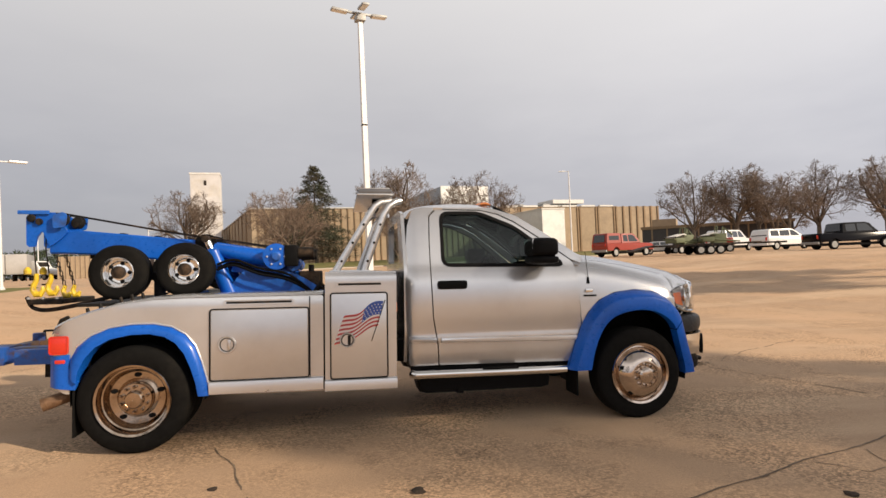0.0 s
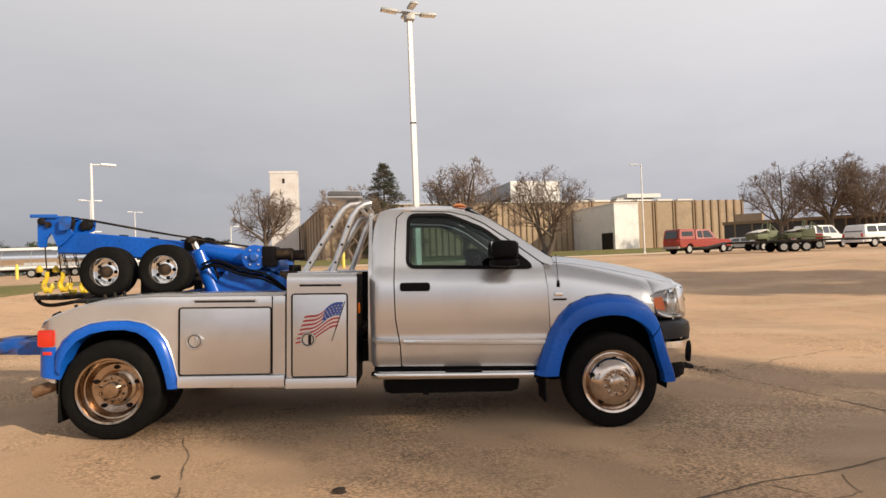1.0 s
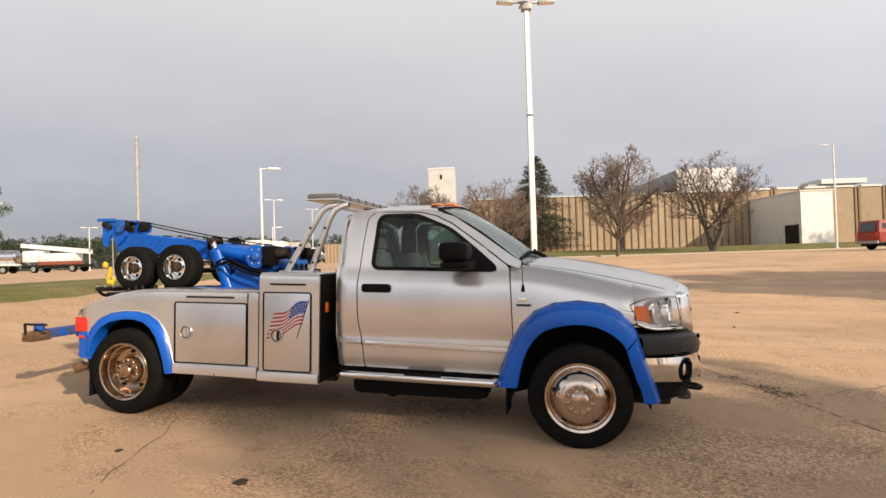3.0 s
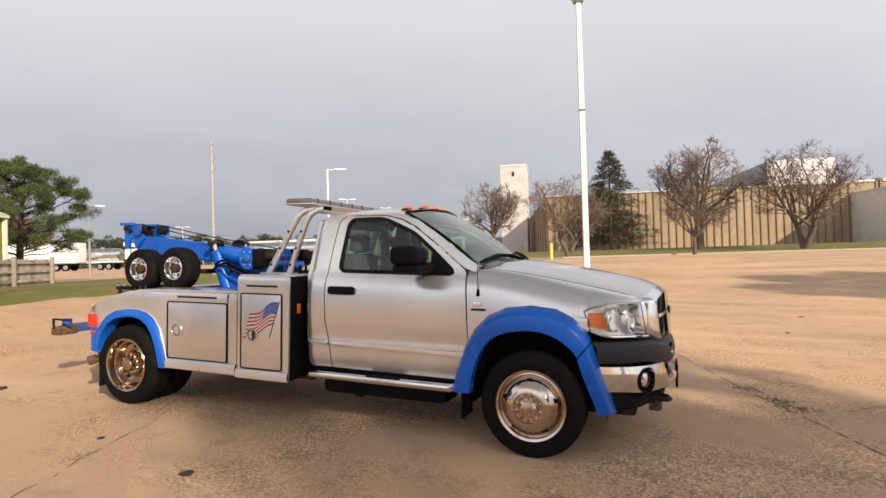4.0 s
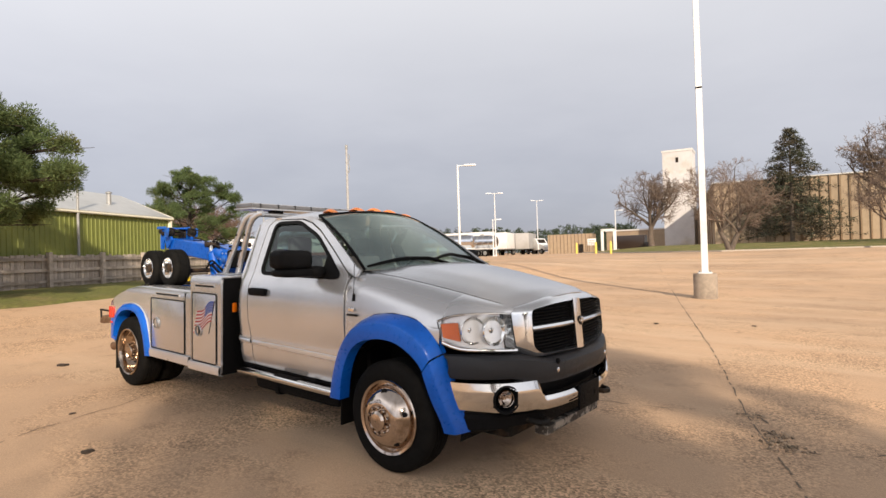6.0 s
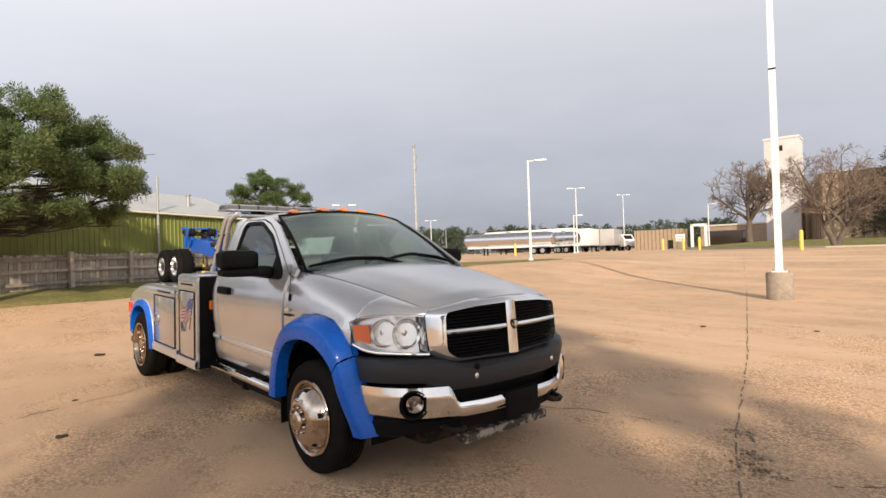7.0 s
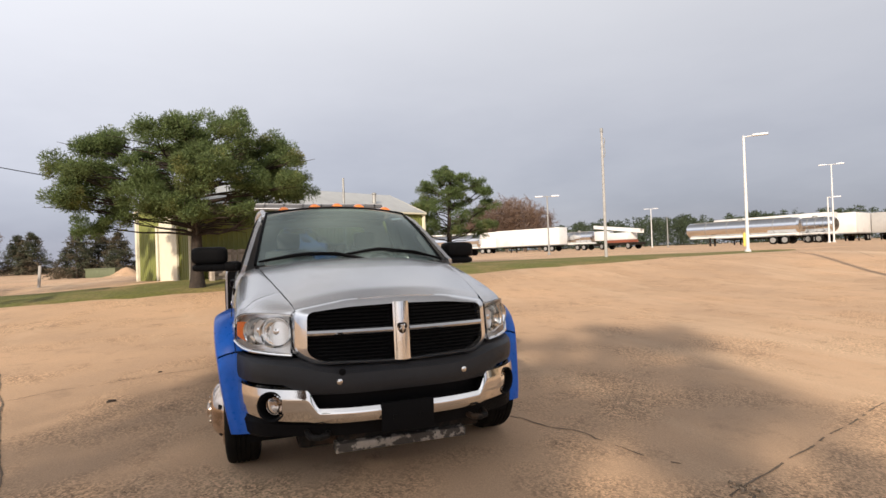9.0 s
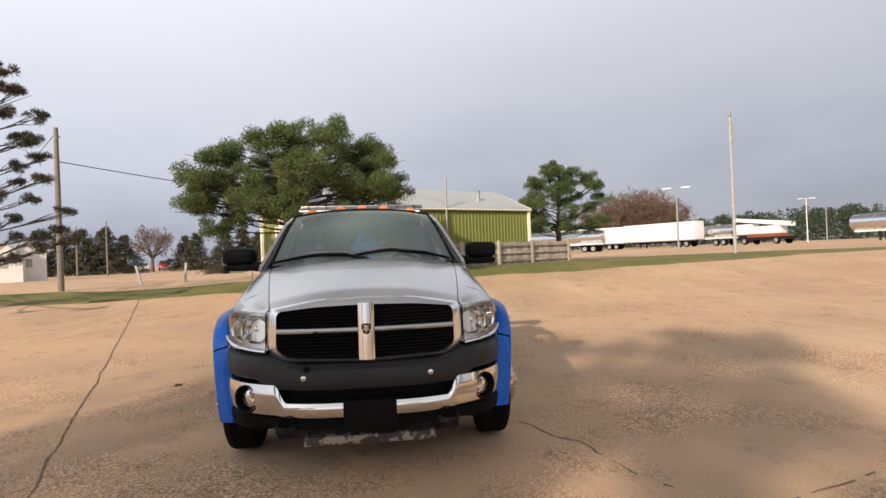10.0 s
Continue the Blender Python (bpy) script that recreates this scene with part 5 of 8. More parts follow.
part("boom_pivot", tube([(1.12, -0.33, 1.42), (1.12, 0.33, 1.42)], 0.06, 12), BLUE_WORN, boom)
part("sub_frame", boxed(0.42, 1.38, -0.42, 0.42, 1.125, 1.17), BLUE_WORN, boom)
part("valve_block", boxed(1.16, 1.36, -0.30, 0.30, 1.20, 1.36, 0.02), STEEL_DARK, boom)
for k in range(5):
    part("valve_spool", tube([(1.26, -0.24 + 0.12 * k, 1.36), (1.26, -0.24 + 0.12 * k, 1.42)], 0.016, 8), STEEL_DARK, boom)
# chains hung from the boom's jaw down to the sling
for s in (-1, 1):
    bm = bmesh.new()
    for k in range(10):
        m = Matrix.Translation((-1.05 + 0.014 * k, s * 0.10, 1.62 - 0.042 * k)) @ Matrix.Rotation(math.pi / 2 * (k % 2), 4, "Z")
        add_tube(bm, [m @ Vector((0.014 * math.cos(a), 0, 0.026 * math.sin(a))) for a in [2 * math.pi * q / 8 for q in range(8)]], 0.006, 4, closed=True)
    part("hanging_chain", bm, STEEL_DARK, boom)
    part("chain_hook", tube([(-0.925, s * 0.10, 1.26), (-0.945, s * 0.10, 1.21), (-0.925, s * 0.10, 1.165), (-0.885, s * 0.10, 1.17), (-0.87, s * 0.10, 1.20)], [0.018, 0.026, 0.028, 0.026, 0.014], 8), YELLOW, boom, "yellow chain hook")
part("tow_sling_bar", tube([Vector([smooth_table([(q, v) for q, v in enumerate(ax)], 5 * i / 24) for ax in ((-1.17, -1.12, -1.00, -0.80, -0.55, -0.40), (-0.34,) * 6, (1.17, 1.085, 1.055, 1.075, 1.13, 1.17))]) for i in range(25)], 0.018, 8), STEEL_DARK, boom)
sling = part("sling_plate", boxed(-1.14, -0.80, -0.40, 0.30, 1.105, 1.15, 0.015), STEEL_DARK, boom, "dark rubber tow sling plate")
# the head is short: it tucks in behind the beam's end
for ob in boom.children:
    if ob.type == "MESH":
        for v in ob.data.vertices:
            ahead = max(0.0, -0.80 - v.co.x)
            v.co.x += 0.18 * ahead
            v.co.z -= 0.03 * s01(ahead / 0.2) * s01((v.co.z - 1.55) / 0.2)
for x in (-1.08, -0.97, -0.86):
    part("sling_bolt", lathe([(0.016, 1.15), (0.016, 1.165), (0.003, 1.17)], 8, "z", (x, -0.36, 0)), ALU, sling)

# ---- wheel lift at the tail ----
LIFT_BLUE = material("scraped_blue_and_rust", (0.010, 0.085, 0.36), 0.5, 0.0, 0.2, 22, 0.2, 40, second=(0.085, 0.052, 0.034), second_scale=4.0, second_at=(0.46, 0.58))
lift = new("wheel_lift"); lift.parent = truck
part("stinger", boxed(-1.44, -0.4, -0.09, 0.09, 0.58, 0.71, 0.01), LIFT_BLUE, lift, "worn blue stinger arm")
part("stinger_head", boxed(-1.58, -1.36, -0.15, 0.15, 0.565, 0.725, 0.015), LIFT_BLUE, lift)
part("cross_bar", boxed(-1.53, -1.43, -0.66, 0.66, 0.60, 0.70, 0.012), LIFT_BLUE, lift)
for s, _ in SIDES:
    part("bar_end", boxed(-1.545, -1.415, s * 0.64, s * 0.90, 0.585, 0.690, 0.016), RUST, lift, "rust-brown bar end")
    part("bar_pivot", lathe([(0.003, 0.685), (0.052, 0.687), (0.055, 0.695), (0.055, 0.76), (0.048, 0.768), (0.003, 0.77)], 18, "z", (-1.48, s * 0.74, 0)), LIFT_BLUE, lift)
    part("grid_lug", boxed(-1.50, -1.22, s * 0.88, s * 0.92, 0.765, 0.785, 0.006), STEEL_DARK, lift)
    part("lug_post", tube([(-1.49, s * 0.90, 0.66), (-1.50, s * 0.90, 0.775)], 0.014, 8), STEEL_DARK, lift)
    part("tail_arm", boxed(-1.02, -0.52, s * 0.60, s * 0.72, 0.64, 0.76, 0.012), LIFT_BLUE, lift)
    part("tail_pin", tube([(-0.63, s * 0.90, 0.93), (-0.60, s * 0.90, 1.0), (-0.55, s * 0.90, 1.02)], 0.02, 8), STEEL_DARK, lift)

# the body's own axis lies a little to the right of the wheels' axis towards the tail
def settle(p):
    c = 0.026 * min(max(5.2 - p.x, 0.0), 3.6)
    return Vector((p.x, p.y - c * max(p.y + 1.12, 0.0) / 1.12, p.z))


def within_truck(ob):
    m = ob.matrix_basis.copy()
    while ob.parent and ob.parent is not truck:
        ob = ob.parent
        m = ob.matrix_basis @ m
    return m


def below(ob):
    return [q for c in ob.children for q in [c] + below(c)]


for ob in below(truck):
    if ob.type != "MESH" or ob.data.users > 1:
        continue
    m = within_truck(ob)
    back = m.inverted()
    for v in ob.data.vertices:
        v.co = back @ settle(m @ v.co)

# ---- dolly wheels carried on the deck ----
dolly = thing("tow_dolly", LOT, "black dolly wheels with chrome rims stowed on the truck", "dolly")
bm = bmesh.new()
add_lathe(bm, [(0.118, -0.075), (0.128, -0.092), (0.175, -0.098), (0.205, -0.090), (0.222, -0.070), (0.224, -0.045), (0.217, -0.043), (0.217, -0.037), (0.224, -0.035), (0.225, 0.0), (0.224, 0.035), (0.217, 0.037), (0.217, 0.043), (0.224, 0.045), (0.222, 0.070), (0.205, 0.090), (0.175, 0.098), (0.128, 0.092), (0.118, 0.075)], 40, caps=False)
bmesh.ops.recalc_face_normals(bm, faces=bm.faces)
DT = mesh_of("tyre", bm, RUBBER, 40)
bm = bmesh.new()
add_lathe(bm, [(0.120, -0.07), (0.126, -0.088), (0.120, -0.092), (0.112, -0.075), (0.104, -0.02), (0.098, -0.012), (0.085, -0.03), (0.06, -0.042), (0.045, -0.042), (0.042, -0.07), (0.034, -0.078), (0.004, -0.08)], 36, caps=False)
bmesh.ops.recalc_face_normals(bm, faces=bm.faces)
DR = mesh_of("rim", bm, BOWL, 30)
DH = mesh_of("hub", lathe([(0.052, -0.045), (0.05, -0.082), (0.03, -0.09), (0.004, -0.092)], 18, "y"), STEEL_DARK, 30)
for s, _ in SIDES:
    for x, z in ((0.272, 1.388), (-0.233, 1.370)):
        w = new("dolly_wheel"); w.parent = dolly
        w.matrix_local = pose(x, s * 0.76, z, 0, 0, 0 if s < 0 else 180)
        share("tyre", DT, w, Matrix())
        share("rim", DR, w, Matrix())
        share("hub", DH, w, Matrix())
        for k in range(5):
            a = 2 * math.pi * k / 5
            bm = bmesh.new()
            bmesh.ops.create_circle(bm, cap_ends=True, segments=10, radius=0.017, matrix=Matrix.Translation((0.078 * math.cos(a), -0.042, 0.078 * math.sin(a))) @ Matrix.Rotation(math.pi / 2, 4, "X"))
            part("rim_hole", bm, BLACK, w)
    part("dolly_beam", boxed(-0.30, 0.36, s * 0.60, s * 0.65, 1.30, 1.37, 0.008), STEEL_DARK, dolly)
    part("dolly_leg", boxed(-0.02, 0.06, s * 0.58, s * 0.64, 1.12, 1.31, 0.006), STEEL_DARK, dolly)
part("dolly_axle", tube([(0.02, -0.60, 1.335), (0.02, 0.60, 1.335)], 0.03, 10), STEEL_DARK, dolly)
part("dolly_springs", tube([(0.10 + 0.035 * math.cos(k), -0.70 + 0.03 * math.sin(k), 1.13 + 0.012 * k) for k in [q * 0.6 for q in range(30)]], 0.008, 5), STEEL_DARK, dolly)


# ---- ground ----
def ground_z(x, y):
    """The lot tips towards the truck's nose, levels out, and rises to the factory's lawn."""
    r = math.hypot(x, y)
    w = s01((r - 12) / 30)
    far = 0.5 + 0.45 * s01(y / 50) + 0.75 * s01((y - 56) / 20) * s01((x + 30) / 14)
    z = (1 - w) * (-0.032 * x - 0.009 * y) + w * far
    bank = s01((-x - 4) / 8) * s01((y + 10) / 8) * (1 - s01((r - 26) / 20))
    return z + (0.8 - z) * bank


def concrete():
    m = bpy.data.materials.new("weathered_concrete")
    m.use_nodes = True
    t, l = m.node_tree.nodes, m.node_tree.links
    b = t["Principled BSDF"]
    tc = t.new("ShaderNodeTexCoord")

    def noise_node(scale, detail, rough=0.6, stretch=None):
        n = t.new("ShaderNodeTexNoise")
        n.inputs["Scale"].default_value, n.inputs["Detail"].default_value, n.inputs["Roughness"].default_value = scale, detail, rough
        if stretch:
            mp = t.new("ShaderNodeMapping")
            mp.inputs["Rotation"].default_value = (0, 0, stretch[0])
            mp.inputs["Scale"].default_value = (stretch[1], 1, 1)
            l.new(tc.outputs["Object"], mp.inputs[0]); l.new(mp.outputs[0], n.inputs["Vector"])
        else:
            l.new(tc.outputs["Object"], n.inputs["Vector"])
        return n

    def mix(a, bcol, fac, lo, hi, blend="MIX"):
        r = t.new("ShaderNodeMapRange")
        r.inputs[1].default_value, r.inputs[2].default_value = lo, hi
        l.new(fac, r.inputs[0])
        q = t.new("ShaderNodeMix"); q.data_type, q.blend_type = "RGBA", blend
        l.new(r.outputs[0], q.inputs[0])
        if isinstance(a, tuple):
            q.inputs[6].default_value = (*a, 1)
        else:
            l.new(a, q.inputs[6])
        q.inputs[7].default_value = (*bcol, 1)
        return q.outputs[2]
    large = noise_node(0.22, 5)
    streak = noise_node(0.5, 6, 0.6, (-0.32, 0.16))
    mid = noise_node(2.2, 7, 0.7)
    fine = noise_node(95, 6, 0.8)
    c = mix((0.600, 0.392, 0.238), (0.475, 0.318, 0.200), large.outputs[0], 0.38, 0.62)
    c = mix(c, (0.66, 0.472, 0.308), streak.outputs[0], 0.50, 0.70)
    c = mix(c, (0.29, 0.195, 0.125), mid.outputs[0], 0.55, 0.84)
    # exposed stones where the paste has worn off
    v = t.new("ShaderNodeTexVoronoi"); v.inputs["Scale"].default_value = 62
    l.new(tc.outputs["Object"], v.inputs["Vector"])
    worn = t.new("ShaderNodeMapRange"); worn.inputs[1].default_value, worn.inputs[2].default_value = 0.46, 0.60
    wn_ = noise_node(0.55, 5, 0.6)
    l.new(wn_.outputs[0], worn.inputs[0])
    stone = t.new("ShaderNodeMix"); stone.data_type, stone.blend_type = "RGBA", "MULTIPLY"
    vr = t.new("ShaderNodeValToRGB")
    vr.color_ramp.elements[0].color, vr.color_ramp.elements[1].color = (0.44, 0.42, 0.39, 1), (1.48, 1.46, 1.42, 1)
    sepc = t.new("ShaderNodeSeparateColor"); l.new(v.outputs["Color"], sepc.inputs[0]); l.new(sepc.outputs[0], vr.inputs[0])
    l.new(worn.outputs[0], stone.inputs[0]); l.new(c, stone.inputs[6]); l.new(vr.outputs[0], stone.inputs[7])
    grain = t.new("ShaderNodeMix"); grain.data_type, grain.blend_type = "RGBA", "MULTIPLY"
    grain.inputs[0].default_value = 1
    gr = t.new("ShaderNodeMapRange")
    for k, q in zip((1, 2, 3, 4), (0.3, 0.7, 0.70, 1.26)):
        gr.inputs[k].default_value = q
    l.new(fine.outputs[0], gr.inputs[0]); l.new(stone.outputs[2], grain.inputs[6]); l.new(gr.outputs[0], grain.inputs[7])
    l.new(grain.outputs[2], b.inputs["Base Color"])
    b.inputs["Roughness"].default_value = 0.86
    bp = t.new("ShaderNodeBump"); bp.inputs["Strength"].default_value, bp.inputs["Distance"].default_value = 0.40, 0.010
    ad = t.new("ShaderNodeMath"); ad.operation = "ADD"
    l.new(fine.outputs[0], ad.inputs[0]); l.new(mid.outputs[0], ad.inputs[1])
    l.new(ad.outputs[0], bp.inputs["Height"]); l.new(bp.outputs[0], b.inputs["Normal"])
    return m


CONCRETE = concrete()
JOINT = material("dark_joint_filler", (0.15, 0.11, 0.075), 0.9, 0, 0.35, 30, 0.5, 60, second=(0.26, 0.19, 0.13), second_scale=4)
CLOD = material("dark_clod", (0.045, 0.03, 0.02), 0.95, 0, 0.4, 40, 0.6, 80)
GRASS = material("late_autumn_grass", (0.135, 0.138, 0.026), 0.95, 0, 0.45, 9, 1.0, 30, second=(0.26, 0.19, 0.075), second_scale=0.6, second_at=(0.45, 0.7))
KERB = material("pale_kerb_concrete", (0.42, 0.36, 0.29), 0.9, 0, 0.2, 8, 0.4, 40)

cs = sorted({math.copysign((abs(i) / 70) ** 3.2 * 900, i) for i in range(-70, 71)})
n = len(cs)
me = bpy.data.meshes.new("ground")
me.from_pydata([(x, y, ground_z(x, y)) for x in cs for y in cs], [], [(i * n + j, (i + 1) * n + j, (i + 1) * n + j + 1, i * n + j + 1) for i in range(n - 1) for j in range(n - 1)])
me.materials.append(CONCRETE)
me.shade_smooth()
ground = tagged(new("ground", me), "weathered tan concrete lot with worn patches", "ground", kind="structure")


def ground_strip(name, pts, width, lift, seed, wobble=0.02, breaks=0.0, step=0.12):
    """A thin uneven line lying on the ground: a joint or a crack."""
    rnd = random.Random(seed)
    path = []
    for (x0, y0), (x1, y1) in zip(pts, pts[1:]):
        k = max(1, int(math.hypot(x1 - x0, y1 - y0) / step))
        path += [(x0 + (x1 - x0) * i / k, y0 + (y1 - y0) * i / k) for i in range(k)]
    path.append(pts[-1])
    bm = bmesh.new()
    last = None
    for i, (x, y) in enumerate(path):
        a, b = path[max(i - 1, 0)], path[min(i + 1, len(path) - 1)]
        d = Vector((b[0] - a[0], b[1] - a[1])).normalized()
        nn = Vector((-d.y, d.x))
        o = wobble * noise.noise((x * 2.2, y * 2.2, seed)) * 1.6 + wobble * 0.5 * noise.noise((x * 9, y * 9, seed))
        w = width * (0.55 + 0.9 * rnd.random()) * 0.5
        if breaks and rnd.random() < breaks:
            last = None
            continue
        p = Vector((x, y)) + nn * o
        q = []
        for k in (-1, 1):
            e = p + nn * w * k
            q.append(bm.verts.new((e.x, e.y, ground_z(e.x, e.y) + lift)))
        if last:
            bm.faces.new((last[0], last[1], q[1], q[0]))
        last = q
    ob = new(name, mesh_of(name, bm, JOINT, 0))
    ob.parent = ground
    return ob


for k, (pts, w, wob, br) in enumerate([
        ([(7.6, -3.0), (6.7, 0.02), (5.95, 2.05), (4.85, 5.6), (1.2, 16.4), (-6.7, 39.2)], 0.026, 0.012, 0.10),
        ([(6.40, 1.20), (6.46, 1.22), (6.68, 1.23), (7.0, 1.52), (7.6, 1.95), (9.4, 2.9)], 0.028, 0.05, 0.04),
        ([(1.2, 16.0), (-4.0, 21.2), (-12.0, 29.0)], 0.05, 0.05, 0.0),
        ([(-10.0, -7.45), (-7.0, -6.42), (1.54, -3.43), (4.69, -2.37), (7.9, -1.3)], 0.026, 0.02, 0.0),
        ([(1.54, -3.43), (1.12, -2.6), (0.80, -1.7), (0.55, -1.15)], 0.016, 0.05, 0.1),
        ([(3.7, 1.2), (3.99, 1.28), (4.79, 1.68), (5.52, 1.92)], 0.022, 0.08, 0.12),
        ([(4.74, -2.38), (4.95, -2.62), (5.25, -2.55), (5.3, -2.25)], 0.014, 0.06, 0.0),
        ([(6.16, 1.62), (6.27, 1.52), (6.38, 1.36), (6.45, 1.22)], 0.034, 0.05, 0.06),
        ([(5.90, 2.00), (5.97, 2.05), (6.06, 2.02), (6.12, 1.86)], 0.034, 0.04, 0.06),
        ([(9.2, 6.5), (8.4, 8.4), (6.0, 15.0)], 0.014, 0.1, 0.2),
        ([(11.0, 9.0), (15.0, 10.3), (24.0, 13.6)], 0.03, 0.06, 0.05)]):
    ground_strip("joint", pts, w * 0.62, 0.004, k, wob, br, 0.06)

# loose bits of broken concrete and dark pats on the lot
rnd = random.Random(5)
for k, (x, y, r) in enumerate([(2.01, -2.31, 0.055), (0.75, -2.0, 0.04), (2.9, -4.4, 0.04), (4.5, -2.9, 0.05), (-1.9, -1.25, 0.09), (4.9, 9.0, 0.06), (7.4, 7.6, 0.05), (3.2, 8.1, 0.07), (8.3, 11.0, 0.08)]):
    bm = bmesh.new()
    bmesh.ops.create_icosphere(bm, subdivisions=2, radius=r)
    for v in bm.verts:
        v.co *= 0.8 + 0.5 * noise.noise(v.co * 22 + Vector((k, 0, 0)))
        v.co.z *= 0.28
    ob = new("debris", mesh_of("debris", bm, CLOD, 50))
    ob.matrix_world = pose(x, y, ground_z(x, y) + r * 0.10, 0, 0, k * 40)
    tagged(ob, "dark clod of dirt lying on the concrete", "debris", "clods on the lot")


# the slab has crumbled where the cracks meet
CHIP = material("broken_concrete_chips", (0.34, 0.25, 0.17), 0.92, 0, 0.4, 40, 0.5, 90, second=(0.10, 0.075, 0.045), second_scale=14, per_island=0.55)
bm = bmesh.new()
for cx, cy, spread_, count in ((6.37, 1.24, 0.085, 80), (6.24, 1.50, 0.07, 40), (5.98, 2.03, 0.05, 30), (6.30, 1.38, 0.06, 30)):
    for _ in range(count):
        x, y, r = cx + rnd.gauss(0, spread_), cy + rnd.gauss(0, spread_), rnd.uniform(0.006, 0.024)
        m = pose(x, y, ground_z(x, y) + r * 0.3, rnd.uniform(-14, 14), rnd.uniform(-14, 14), rnd.uniform(0, 360))
        low = [bm.verts.new(m @ Vector((r * rnd.uniform(0.7, 1.2) * math.cos(a), r * rnd.uniform(0.6, 1.1) * math.sin(a), -r * 0.5))) for a in (0.2, 1.6, 2.7, 4.0, 5.2)]
        top = [bm.verts.new(m @ (m.inverted() @ v.co * 0.75 + Vector((0, 0, r * rnd.uniform(0.5, 0.9))))) for v in low]
        bm.faces.new(top)
        for i in range(5):
            bm.faces.new((low[i], low[(i + 1) % 5], top[(i + 1) % 5], top[i]))
tagged(new("concrete_chips", mesh_of("concrete_chips", bm, CHIP, 0)), "crumbled concrete chips along the open joint", "rubble", kind="stuff")


def patch(name, near, far, label, lift=0.035, mat=None):
    """Turf between two lines of points, with a ragged edge."""
    bm = bmesh.new()
    rows = []
    m = 60
    def along(pts, t):
        s = t * (len(pts) - 1)
        i = min(int(s), len(pts) - 2)
        return Vector(pts[i]).lerp(Vector(pts[i + 1]), s - i)
    for i in range(m + 1):
        a, b = along(near, i / m), along(far, i / m)
        row = []
        for j in range(13):
            p = a.lerp(b, j / 12)
            if j == 0:
                p += (b - a).normalized() * 0.25 * noise.noise((p.x * 0.9, p.y * 0.9, 3))
            row.append((p.x, p.y, ground_z(p.x, p.y) + (lift if 0 < j else -0.02) + 0.02 * noise.noise((p.x, p.y, 1))))
        rows.append(row)
    add_grid(bm, rows)
    bmesh.ops.recalc_face_normals(bm, faces=bm.faces)
    ob = new(name, mesh_of(name, bm, mat or GRASS, 60))
    return tagged(ob, label, "grass", kind="stuff")


VERGE_NEAR = [(-7.4, -16), (-8.7, -10.9), (-7.8, -3.8), (-8.1, 0.3), (-9.0, 4.0), (-9.0, 7), (-10.6, 14), (-13.0, 23.2), (-16.0, 31)]
VERGE_FAR = [(-12.6, -17), (-13.2, -11.5), (-11, -4.5), (-11.5, 0), (-15, 4), (-18.5, 9), (-19.5, 16), (-20.5, 24), (-18, 32)]
patch("verge_grass", VERGE_NEAR, VERGE_FAR, "mown green and straw grass verge beside the lot")
LAWN_NEAR = [(-23, 63), (-14, 56), (-4, 49.5), (9, 53.5), (24, 56), (38, 60), (55, 67)]
patch("lawn_grass", LAWN_NEAR, [(-26, 79), (-14, 80.8), (0, 83.5), (14, 86), (29, 89), (43, 91.5), (62, 95)], "thin green lawn rising to the factory wall")


def kerb(name, pts):
    bm = bmesh.new()
    rows = []
    for i, p in enumerate(pts):
        a, b = Vector(pts[max(i - 1, 0)]), Vector(pts[min(i + 1, len(pts) - 1)])
        d = (b - a).normalized()
        nn = Vector((-d.y, d.x))
        z = ground_z(*p)
        rows.append([(p[0] + nn.x * o, p[1] + nn.y * o, z + h) for o, h in ((-0.12, -0.05), (-0.10, 0.11), (-0.07, 0.13), (0.07, 0.13), (0.09, -0.02))])
    add_grid(bm, rows)
    bmesh.ops.recalc_face_normals(bm, faces=bm.faces)
    return tagged(new(name, mesh_of(name, bm, KERB, 40)), "pale concrete kerb edging the lawn", "kerb", kind="structure")


def dense(pts, k=8):
    out = []
    for a, b in zip(pts, pts[1:]):
        out += [tuple(Vector(a).lerp(Vector(b), i / k)) for i in range(k)]
    return out + [pts[-1]]


kerb("kerb", dense([(x, y - 0.2) for x, y in LAWN_NEAR]))

# ---- trees ----
BARK = material("grey_brown_bark", (0.115, 0.089, 0.068), 0.9, 0, 0.35, 10, 0.8, 30, second=(0.16, 0.125, 0.095), second_scale=2)
PINE_BARK = material("dark_pine_bark", (0.032, 0.024, 0.019), 0.92, 0, 0.35, 12, 0.9, 25, second=(0.060, 0.043, 0.032), second_scale=2.5)
TWIG = material("thin_brown_twigs", (0.165, 0.120, 0.090), 0.9, 0, 0.3, 4, per_island=0.35)
TWIG_RED = material("reddish_bare_twigs", (0.15, 0.098, 0.07), 0.9, 0, 0.3, 4, per_island=0.35)
NEEDLE = material("pine_needles", (0.132, 0.182, 0.066), 0.72, 0, 0.3, 1.2, per_island=0.45, second=(0.24, 0.21, 0.065), second_scale=0.9, second_at=(0.54, 0.78))
def thin_leaf(m, share_through=0.5):
    """Lets light through the needles."""
    t, l = m.node_tree.nodes, m.node_tree.links
    b = t["Principled BSDF"]
    tr, mx = t.new("ShaderNodeBsdfTranslucent"), t.new("ShaderNodeMixShader")
    l.new(b.inputs["Base Color"].links[0].from_socket, tr.inputs[0])
    mx.inputs[0].default_value = share_through
    l.new(b.outputs[0], mx.inputs[1]); l.new(tr.outputs[0], mx.inputs[2])
    l.new(mx.outputs[0], t["Material Output"].inputs[0])


